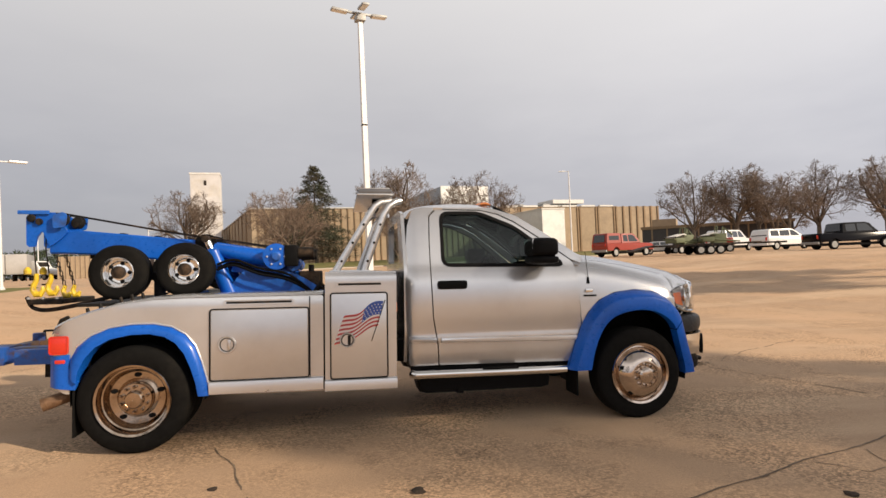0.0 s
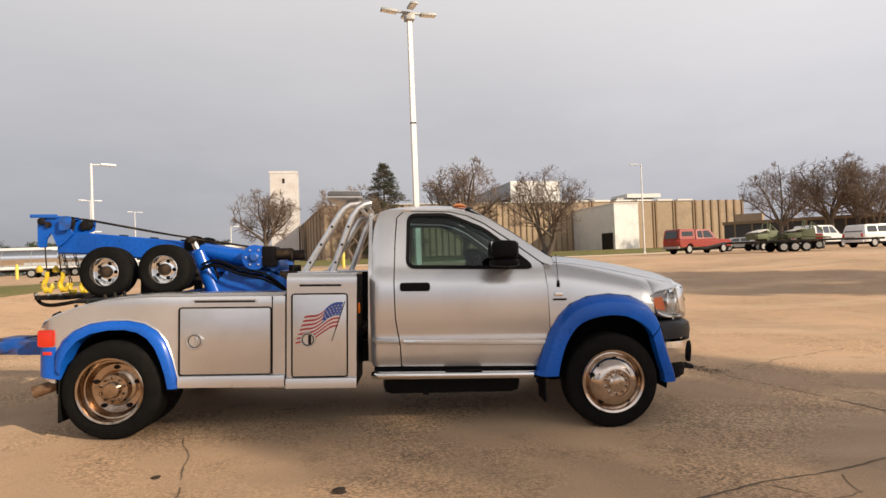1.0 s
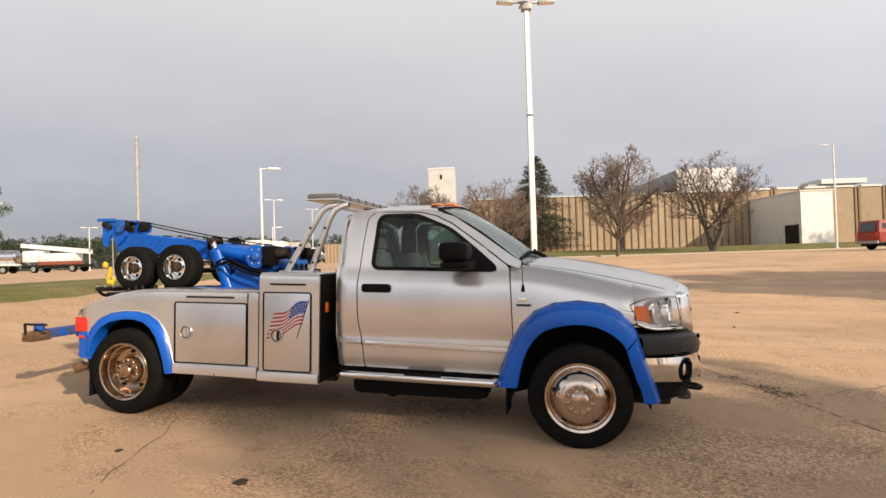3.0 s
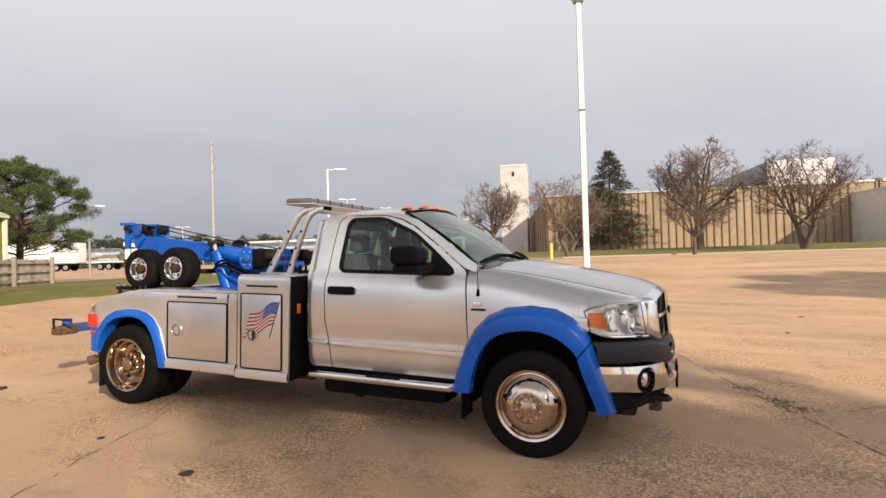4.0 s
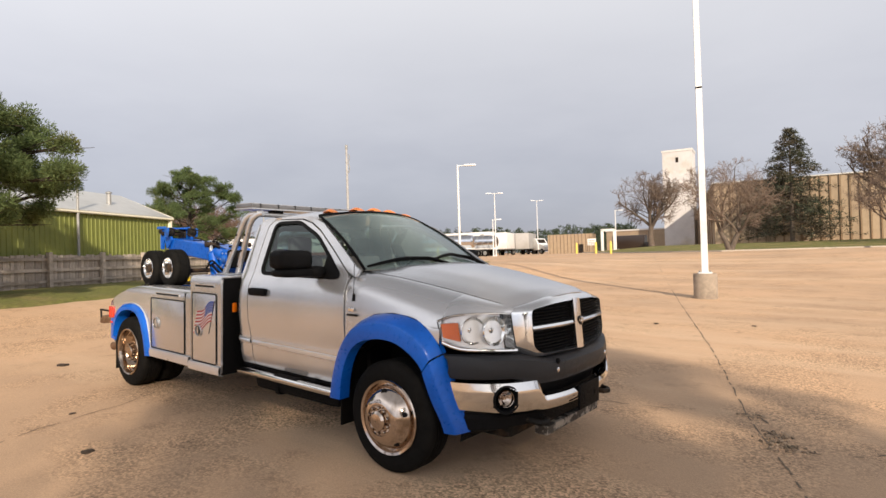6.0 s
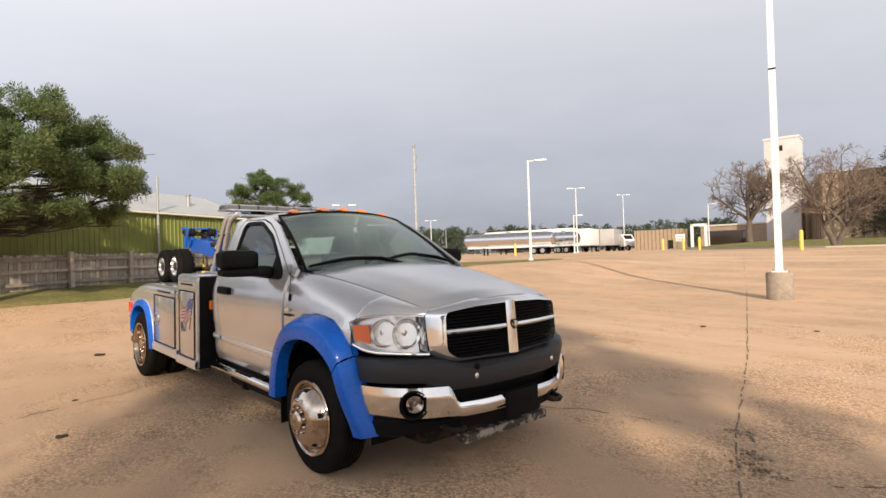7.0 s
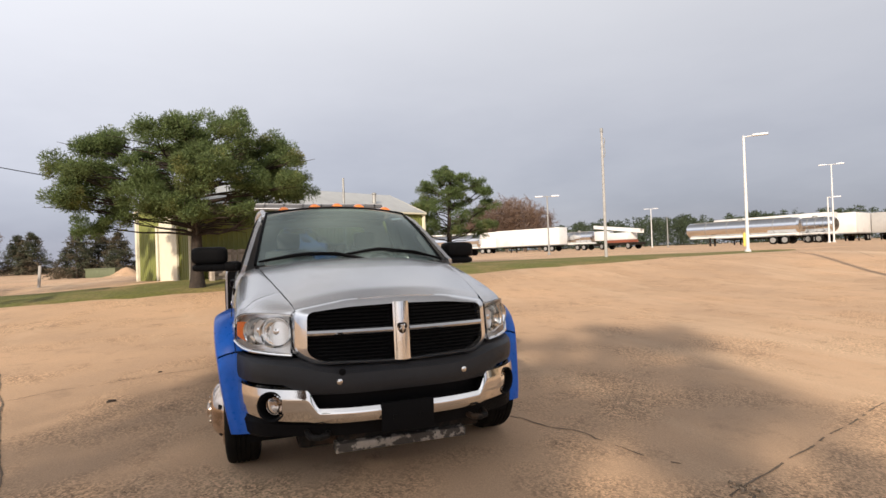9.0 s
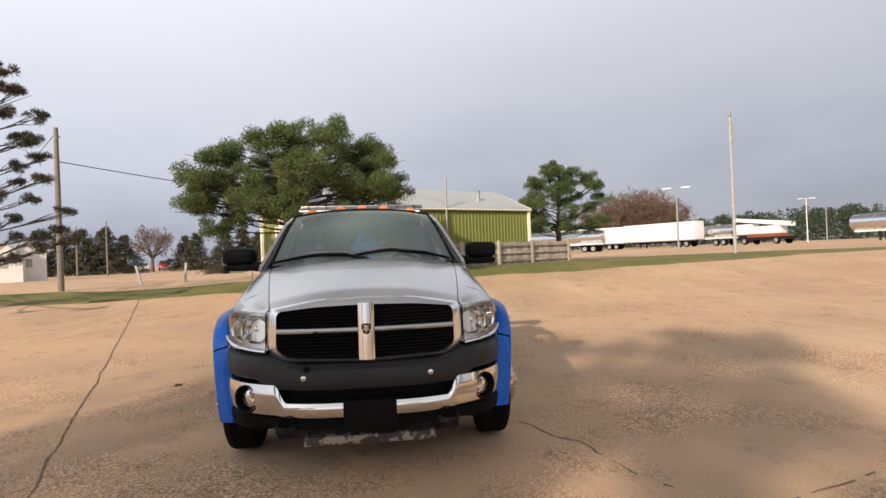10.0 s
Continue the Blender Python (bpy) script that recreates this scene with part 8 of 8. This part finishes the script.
def vehicle(name, x, y, heading, paint, body, cabin, windows, wheels, half, label, category, group="vehicles at the edge of the lot", extra=(), scale=1.0, tall=1.0):
    t = thing(name, pose(x, y, ground_z(x, y), 0, 0, heading) @ Matrix.Diagonal((scale, scale, scale * tall, 1)), label, category, group)
    part("body", hull(round_poly(arch_profile(body, wheels), 0.035, 2), half), paint, t, smooth=50)
    if cabin:
        top = max(z for _, z in cabin); low = min(z for _, z in cabin)
        part("cabin", hull(round_poly(cabin, 0.08, 3), half * 0.97, lambda z: 1 - 0.16 * max(0.0, (z - low) / (top - low))), paint, t, smooth=50)
        for poly in windows:
            for s in (-1, 1):
                part("window", skin(round_poly(poly, 0.05, 2), lambda u, z, s=s: (u, s * (half * 0.97 * (1 - 0.16 * max(0.0, (z - low) / (top - low))) + 0.006), z), step=0.12), DARKGLASS, t)
        xs = sorted(p[0] for p in cabin if p[1] > top - 0.1)
        lowx = sorted(p[0] for p in cabin if p[1] < low + 0.12)
        for xa, xb in ((xs[-1], lowx[-1]), (xs[0], lowx[0])):
            s_ = 1 if xb >= xa else -1
            hw = half * 0.70
            part("windscreen", grid([[(xb + 0.02 * s_ - 0.16 * (xb - xa), -hw * 1.10, low + 0.16), (xb + 0.02 * s_ - 0.16 * (xb - xa), hw * 1.10, low + 0.16)], [(xa + 0.06 * s_ + 0.10 * (xb - xa), -hw, top - 0.08), (xa + 0.06 * s_ + 0.10 * (xb - xa), hw, top - 0.08)]]), DARKGLASS, t)
    for wx in wheels:
        for s in (-1, 1):
            w = new("wheel"); w.parent = t
            w.matrix_local = pose(wx, s * (half - 0.13), 0.35, 0, 0, 0 if s < 0 else 180)
            share("tyre", CAR_TYRE, w, Matrix())
            share("rim", CAR_RIM, w, Matrix())
    x0, x1 = min(p[0] for p in body), max(p[0] for p in body)
    zt = 0.80
    for s in (-1, 1):
        part("tail_lamp", boxed(x0 - 0.015, x0 + 0.07, s * half * 0.80 - 0.07, s * half * 0.80 + 0.07, zt, zt + 0.26, 0.01), RED, t)
        part("head_lamp", boxed(x1 - 0.09, x1 + 0.012, s * half * 0.74 - 0.13, s * half * 0.74 + 0.13, zt - 0.08, zt + 0.06, 0.01), LAMP_GLASS, t)
    part("rear_bumper", boxed(x0 - 0.06, x0 + 0.06, -half * 0.93, half * 0.93, 0.40, 0.58, 0.03), GREY_METAL if paint is not PAINT_WHITE else paint, t)
    part("front_bumper", boxed(x1 - 0.06, x1 + 0.06, -half * 0.93, half * 0.93, 0.38, 0.56, 0.03), GREY_METAL if paint is not PAINT_WHITE else paint, t)
    part("floor_pan", boxed(x0 + 0.2, x1 - 0.2, -half * 0.8, half * 0.8, 0.25, 0.45), BLACK, t)
    for nm, b in extra:
        part(nm[0], b, nm[1], t)
    return t


PICKUP = [(-2.75, 0.50), (-2.78, 0.98), (-2.70, 1.08), (1.05, 1.06), (2.55, 1.00), (2.75, 0.86), (2.78, 0.50)]
PCAB = [(-1.05, 1.04), (-0.98, 1.70), (-0.85, 1.80), (0.40, 1.80), (0.62, 1.72), (1.25, 1.06)]
SHELL = [(-2.74, 1.06), (-2.62, 1.78), (-2.50, 1.84), (-1.15, 1.84), (-1.06, 1.78), (-1.06, 1.06)]
red = vehicle("pickup_truck", 28.1, 43.6, 18, PAINT_RED, PICKUP, PCAB, [[(-0.82, 1.18), (-0.80, 1.66), (-0.30, 1.68), (-0.30, 1.16)], [(-0.20, 1.16), (-0.20, 1.68), (0.42, 1.68), (0.88, 1.16)]], (-1.75, 1.85), 0.95, "faded red pickup with a matching camper shell", "pickup", scale=1.1, tall=1.1)
part("camper_shell", hull(round_poly(SHELL, 0.06, 3), 0.90, lambda z: 1 - 0.10 * max(0.0, (z - 1.06) / 0.78)), PAINT_RED, red, "red camper shell", smooth=50)
for s in (-1, 1):
    part("shell_window", skin([(-2.45, 1.30), (-1.30, 1.30), (-1.30, 1.64), (-2.42, 1.64)], lambda u, z, s=s: (u, s * (0.90 * (1 - 0.10 * (z - 1.06) / 0.78) + 0.006), z), step=0.3), DARKGLASS, red)
part("shell_back_window", grid([[(-2.775, -0.66, 1.16), (-2.775, 0.66, 1.16)], [(-2.66, -0.60, 1.72), (-2.66, 0.60, 1.72)]]), DARKGLASS, red)
vehicle("pickup_truck", 43.0, 33.6, -8, PAINT_BLACK, [(-2.95, 0.55), (-2.98, 1.08), (-2.90, 1.18), (1.35, 1.18), (2.65, 1.12), (2.92, 0.95), (2.95, 0.55)], [(-1.25, 1.14), (-1.12, 1.80), (-0.98, 1.90), (0.62, 1.90), (0.85, 1.82), (1.50, 1.16)],
        [[(-0.95, 1.26), (-0.92, 1.76), (-0.20, 1.78), (-0.20, 1.26)], [(-0.08, 1.26), (-0.08, 1.78), (0.62, 1.78), (1.10, 1.26)]], (-1.85, 1.95), 1.0, "black crew-cab pickup parked beside the van", "pickup", scale=1.13)
vehicle("minivan", 44.1, 42.1, 8, PAINT_WHITE, [(-2.45, 0.42), (-2.50, 0.92), (-2.42, 1.06), (1.30, 1.04), (2.35, 0.86), (2.52, 0.70), (2.54, 0.42)], [(-2.44, 1.02), (-2.30, 1.62), (-2.15, 1.72), (0.20, 1.74), (0.45, 1.68), (1.55, 1.02)],
        [[(-2.18, 1.14), (-2.08, 1.58), (-1.25, 1.60), (-1.25, 1.14)], [(-1.15, 1.14), (-1.15, 1.60), (-0.10, 1.62), (-0.10, 1.14)], [(0.0, 1.14), (0.0, 1.62), (0.36, 1.60), (1.05, 1.14)]], (-1.55, 1.52), 0.97, "white minivan parked at the edge of the lot", "minivan", scale=1.17)
vehicle("sport_utility", 42.9, 47.9, 26, PAINT_WHITE, [(-2.45, 0.50), (-2.48, 1.02), (-2.40, 1.12), (1.10, 1.12), (2.25, 1.05), (2.45, 0.90), (2.48, 0.50)], [(-2.42, 1.08), (-2.32, 1.74), (-2.18, 1.84), (0.25, 1.84), (0.48, 1.76), (1.22, 1.10)],
        [[(-2.2, 1.2), (-2.12, 1.70), (-1.30, 1.72), (-1.30, 1.2)], [(-1.2, 1.2), (-1.2, 1.72), (-0.35, 1.72), (-0.35, 1.2)], [(-0.25, 1.2), (-0.25, 1.72), (0.22, 1.72), (0.75, 1.2)]], (-1.45, 1.55), 0.97, "white boxy sport utility wagon", "car", scale=1.22)
vehicle("sedan", 37, 51.5, -20, PAINT_GREY, [(-2.2, 0.40), (-2.25, 0.80), (-2.1, 0.94), (1.2, 0.92), (2.05, 0.80), (2.2, 0.62), (2.2, 0.40)], [(-1.9, 0.90), (-1.15, 1.36), (-0.9, 1.42), (0.25, 1.42), (0.45, 1.36), (1.25, 0.90)],
        [[(-1.25, 1.0), (-0.95, 1.30), (-0.35, 1.33), (-0.35, 1.0)], [(-0.25, 1.0), (-0.25, 1.33), (0.25, 1.32), (0.75, 1.0)]], (-1.35, 1.35), 0.88, "silver sedan parked behind the flatbed trailer", "car")
vehicle("sedan", 52.0, 34.5, -24, PAINT_GREY, [(-2.2, 0.40), (-2.25, 0.80), (-2.1, 0.94), (1.2, 0.92), (2.05, 0.80), (2.2, 0.62), (2.2, 0.40)], [(-1.9, 0.90), (-1.15, 1.36), (-0.9, 1.42), (0.25, 1.42), (0.45, 1.36), (1.25, 0.90)],
        [[(-1.25, 1.0), (-0.95, 1.30), (-0.35, 1.33), (-0.35, 1.0)]], (-1.35, 1.35), 0.88, "grey sedan beyond the black pickup", "car")
CARB = [(-2.2, 0.40), (-2.25, 0.80), (-2.1, 0.94), (1.2, 0.92), (2.05, 0.80), (2.2, 0.62), (2.2, 0.40)]
CARC = [(-1.9, 0.90), (-1.15, 1.36), (-0.9, 1.42), (0.25, 1.42), (0.45, 1.36), (1.25, 0.90)]
vehicle("sedan", -86.0, -37.5, 20, PAINT_WHITE, CARB, CARC, [], (-1.35, 1.35), 0.88, "white car on the road beyond the verge", "car", "cars on the far road")
vehicle("pickup_truck", -93.0, -46.0, 24, PAINT_RED, PICKUP, PCAB, [], (-1.75, 1.85), 0.95, "small dark red pickup across the road", "pickup", "cars on the far road")
vehicle("pickup_truck", -95.0, -37.5, 22, PAINT_RED, PICKUP, PCAB, [], (-1.75, 1.85), 0.95, "small dark red pickup across the road", "pickup", "cars on the far road")
bx = thing("delivery_van", pose(-31.4, 104.5, ground_z(-31.4, 104.5), 0, 0, 2), "dark brown step van by the gate", "van")
part("body", boxed(-3.6, 2.6, -1.15, 1.15, 0.5, 3.1, 0.12), PAINT_BROWN, bx)
part("nose", boxed(2.55, 3.3, -1.05, 1.05, 0.5, 1.7, 0.12), PAINT_BROWN, bx)
part("windscreen", boxed(2.56, 2.63, -1.0, 1.0, 1.75, 2.8), DARKGLASS, bx)
for wx in (-2.3, 2.2):
    for s in (-1, 1):
        w = new("wheel"); w.parent = bx
        w.matrix_local = pose(wx, s * 1.02, 0.35, 0, 0, 0 if s < 0 else 180)
        share("tyre", CAR_TYRE, w, Matrix()); share("rim", CAR_RIM, w, Matrix())

# flatbed trailer with pale green machines
ft = thing("flatbed_trailer", pose(31.0, 36.3, ground_z(31.0, 36.3), 0, 0, -14) @ Matrix.Diagonal((1.08, 1.08, 1.08, 1)), "dark flatbed trailer with three axles", "trailer")
part("deck", boxed(-3.6, 4.2, -1.15, 1.15, 0.70, 0.84, 0.02), STEEL_DARK, ft)
part("tail_ramp", grid([[(-3.6, -1.1, 0.80), (-3.6, 1.1, 0.80)], [(-5.3, -1.1, 0.42), (-5.3, 1.1, 0.42)]], 0.06), STEEL_DARK, ft)
part("hitch", boxed(4.2, 6.6, -0.12, 0.12, 0.66, 0.80, 0.02), STEEL_DARK, ft)
for wx in (-0.30, 0.42, 1.14):
    for s in (-1, 1):
        w = new("wheel"); w.parent = ft
        w.matrix_local = pose(wx, s * 1.22, 0.35, 0, 0, 0 if s < 0 else 180)
        share("tyre", CAR_TYRE, w, Matrix()); share("rim", CAR_RIM, w, Matrix())
for x, y, turn in ((35.2, 44.8, 10), (38.0, 43.5, -20)):
    mt = thing("farm_machine", pose(x, y, ground_z(x, y), 0, 0, turn) @ Matrix.Diagonal((1.05, 1.05, 1.12, 1)), "pale green farm machine behind the flatbed trailer", "machine", "green machines")
    part("chassis", boxed(-1.5, 1.4, -0.35, 0.35, 0.55, 0.75, 0.03), STEEL_DARK, mt)
    part("hopper", boxed(-1.4, -0.3, -0.75, 0.75, 0.95, 1.45, 0.12), MACHINE_GREEN, mt)
    part("hopper_lid", boxed(-1.5, -0.2, -0.8, 0.8, 1.45, 1.52, 0.02), STEEL_DARK, mt)
    part("chute", grid([[(-1.5, -0.6, 1.50), (-1.5, 0.6, 1.50)], [(-0.2, -0.5, 1.78), (-0.2, 0.5, 1.78)], [(0.3, -0.45, 1.62), (0.3, 0.45, 1.62)]], 0.08), COPING, mt)
    for s in (-1, 1):
        part("side_panel", boxed(-0.35, 0.75, s * 0.62 - 0.04, s * 0.62 + 0.04, 0.75, 1.65, 0.03), MACHINE_GREEN, mt)
        part("link_bar", tube([(-1.6, s * 0.7, 1.3), (1.9, s * 0.6, 0.9)], 0.06, 6), MACHINE_GREEN, mt)
    part("arm", tube([(0.3, 0, 1.0), (0.7, 0.1, 2.2), (1.5, 0.1, 1.5)], 0.09, 8), MACHINE_GREEN, mt)
    part("arm_brace", tube([(0.9, 0, 0.8), (0.75, 0.1, 2.1)], 0.05, 6), MACHINE_GREEN, mt)
    part("mast", tube([(-0.1, -0.3, 1.0), (0.1, -0.3, 2.3)], 0.05, 6), MACHINE_GREEN, mt)
    part("mast", tube([(-0.1, 0.3, 1.0), (0.1, 0.3, 2.3)], 0.05, 6), MACHINE_GREEN, mt)
    part("mast_bar", tube([(0.1, -0.3, 2.3), (0.1, 0.3, 2.3)], 0.05, 6), MACHINE_GREEN, mt)
    part("seat", boxed(0.15, 0.5, -0.25, 0.25, 1.0, 1.15, 0.05), STEEL_DARK, mt)
    part("engine_box", boxed(0.6, 1.4, -0.45, 0.45, 0.75, 1.25, 0.1), PAINT_RED if x > 36 else MACHINE_GREEN, mt)
    for wx in (-1.0, 0.9):
        for s in (-1, 1):
            w = new("wheel"); w.parent = mt
            w.matrix_local = pose(wx, s * 0.85, 0.35, 0, 0, 0 if s < 0 else 180)
            share("tyre", CAR_TYRE, w, Matrix()); share("rim", CAR_RIM, w, Matrix())

# ---- semi-trailers in the far yard ----
TRAILER_WHITE = material("white_trailer_skin", (0.76, 0.76, 0.75), 0.45, 0, 0.06, 2, second=(0.64, 0.63, 0.60), second_scale=0.5)
TANK_STEEL = material("polished_tank_steel", (0.70, 0.71, 0.73), 0.18, 1.0, 0.06, 3)


def running_gear(t, xs, half=1.0):
    for wx in xs:
        for s in (-1, 1):
            w = new("wheel"); w.parent = t
            w.matrix_local = pose(wx, s * half, 0.50, 0, 0, 0 if s < 0 else 180) @ Matrix.Diagonal((1.43, 1.8, 1.43, 1))
            share("tyre", CAR_TYRE, w, Matrix()); share("rim", CAR_RIM, w, Matrix())


def box_trailer(x, y, turn, ln=15.0, label="long white box trailer standing in the far yard", skin_mat=None):
    t = thing("box_trailer", pose(x, y, ground_z(x, y), 0, 0, turn), label, "trailer", "trailers in the far yard")
    part("box", boxed(-ln / 2, ln / 2, -1.28, 1.28, 1.15, 4.05, 0.05), skin_mat or TRAILER_WHITE, t)
    part("lower_rail", boxed(-ln / 2, ln / 2, -1.30, 1.30, 1.05, 1.20), GREY_METAL, t)
    part("underframe", boxed(-ln / 2 + 0.5, ln / 2 - 1, -0.5, 0.5, 0.75, 1.06), STEEL_DARK, t)
    for s in (-1, 1):
        part("landing_leg", boxed(ln / 2 - 3.2, ln / 2 - 3.0, s * 0.8 - 0.08, s * 0.8 + 0.08, 0.0, 1.06), STEEL_DARK, t)
    running_gear(t, (-ln / 2 + 1.6, -ln / 2 + 2.9))
    return t


def tank_trailer(x, y, turn, ln=12.5):
    t = thing("tank_trailer", pose(x, y, ground_z(x, y), 0, 0, turn), "polished steel tank trailer standing in the yard", "trailer", "trailers in the far yard")
    part("tank", lathe([(0.05, -ln / 2), (0.7, -ln / 2 + 0.04), (0.92, -ln / 2 + 0.25), (0.95, -ln / 2 + 0.5), (0.95, ln / 2 - 0.5), (0.92, ln / 2 - 0.25), (0.7, ln / 2 - 0.04), (0.05, ln / 2)], 28, "x", (0, 0, 2.2)), TANK_STEEL, t)
    for k in range(4):
        part("tank_band", lathe([(0.955, -0.03), (0.975, -0.02), (0.975, 0.02), (0.955, 0.03)], 28, "x", (-ln / 2 + ln * (k + 1) / 5, 0, 2.2)), GREY_METAL, t)
    part("walkway", boxed(-ln / 2 + 1, ln / 2 - 1, -0.3, 0.3, 3.14, 3.20), GREY_METAL, t)
    part("hatch", lathe([(0.3, 3.1), (0.3, 3.35), (0.05, 3.4)], 12, "z", (0, 0, 0)), GREY_METAL, t)
    part("frame", boxed(-ln / 2 + 0.2, ln / 2 - 0.5, -0.55, 0.55, 1.05, 1.30), TRAILER_WHITE, t)
    part("skirt", boxed(-ln / 2 + 0.4, -ln / 2 + 3.6, -1.15, 1.15, 1.10, 1.22), TRAILER_WHITE, t)
    for s in (-1, 1):
        part("landing_leg", boxed(ln / 2 - 3.4, ln / 2 - 3.2, s * 0.6 - 0.08, s * 0.6 + 0.08, 0.0, 1.1), STEEL_DARK, t)
    running_gear(t, (-ln / 2 + 1.4, -ln / 2 + 2.7))
    return t


TRAILER_GREY = material("dull_grey_trailer_skin", (0.40, 0.39, 0.38), 0.5, 0, 0.1, 2, second=(0.33, 0.32, 0.30), second_scale=0.5)
tank_trailer(-45.5, 59.3, 197, 14.0)
tank_trailer(-41.2, 66.9, 184, 5.0)
tank_trailer(-71.5, 28.3, 225, 11.8)
tank_trailer(-73.0, 53.5, 200, 6.0)
box_trailer(-52.8, 73.4, 188, 17.0)
box_trailer(-47.6, 83.7, -70, 9.0, "white box trailer seen from its end in the yard")
box_trailer(-47.6, 91.5, -70, 9.0, "dull grey box trailer standing behind the white one", TRAILER_GREY)
box_trailer(-79.6, 47.6, 206, 13.6)
box_trailer(-93.1, 40.4, 223, 14.3)
tractor = thing("semi_tractor", pose(-45.6, 93.6, ground_z(-45.6, 93.6), 0, 0, -25), "white semi tractor with a sloping hood in the yard", "truck", "trailers in the far yard")
part("hood", hull(round_poly([(0.6, 0.75), (0.6, 1.95), (1.0, 1.95), (2.3, 1.60), (2.5, 1.40), (2.5, 0.75)], 0.08, 3), 1.0), TRAILER_WHITE, tractor, smooth=50)
part("cab", hull(round_poly([(-1.5, 0.75), (-1.5, 2.9), (-1.2, 3.1), (-0.1, 3.0), (0.7, 2.0), (0.7, 0.75)], 0.1, 3), 1.15), TRAILER_WHITE, tractor, smooth=50)
part("windscreen", grid([[(0.62, -0.9, 2.12), (0.62, 0.9, 2.12)], [(0.06, -0.85, 2.86), (0.06, 0.85, 2.86)]], 0.02), STEEL_DARK, tractor)
part("frame", boxed(-3.4, 2.3, -0.5, 0.5, 0.6, 0.85), STEEL_DARK, tractor)
running_gear(tractor, (-2.8, 1.7))
CRANE_RUST = material("rust_red_paint", (0.26, 0.075, 0.04), 0.6, 0, 0.2, 3)
cr = thing("boom_truck", pose(-62.1, 53.3, ground_z(-62, 53), 0, 0, 188), "white crane truck with a red base and lowered boom", "crane")
part("carrier", boxed(-4.0, 4.2, -1.2, 1.2, 0.6, 1.0, 0.05), STEEL_DARK, cr)
part("side_skirt", boxed(-2.6, 2.0, -1.22, 1.22, 1.0, 1.4, 0.05), CRANE_RUST, cr, "rust-red side skirt")
part("cab", boxed(2.2, 4.2, -1.15, 1.15, 1.4, 2.9, 0.15), TRAILER_WHITE, cr)
part("crane_boom", grid([[(-4.5, -0.35, 2.3), (-4.5, 0.35, 2.3), (-4.5, 0.35, 2.9), (-4.5, -0.35, 2.9)], [(5.2, -0.25, 3.4), (5.2, 0.25, 3.4), (5.2, 0.25, 3.9), (5.2, -0.25, 3.9)]], close=True), TRAILER_WHITE, cr, smooth=0)
part("turntable", boxed(-2.6, 2.0, -1.1, 1.1, 1.4, 2.5, 0.2), TRAILER_WHITE, cr)
running_gear(cr, (-2.8, 2.6))

# green skip and heap of sand beyond the verge
skip = thing("skip", pose(-30.3, -8.8, ground_z(-30.3, -8.8), 0, 0, 70), "low green steel skip beside a sand heap", "skip")
part("skip_body", boxed(-0.9, 0.9, -0.6, 0.6, 0.0, 0.55, 0.03), MACHINE_GREEN, skip)
part("skip_rim", boxed(-0.94, 0.94, -0.64, 0.64, 0.50, 0.56, 0.01), MACHINE_GREEN, skip)
bm = bmesh.new()
add_grid(bm, [[(r * math.cos(a), r * 0.8 * math.sin(a), 0.55 * math.exp(-(r / 0.8) ** 2) - 0.02 + 0.04 * noise.noise((r * 3, a * 2, 1))) for a in [2 * math.pi * k / 20 for k in range(20)]] for r in (0.02, 0.25, 0.5, 0.8, 1.1, 1.5)], True)
bmesh.ops.recalc_face_normals(bm, faces=bm.faces)
heap = new("sand_heap", mesh_of("sand_heap", bm, CONCRETE, 60))
heap.matrix_world = pose(-29.6, -7.6, ground_z(-29.6, -7.6))
tagged(heap, "small heap of tan sand on the ground", "sand heap", kind="stuff")
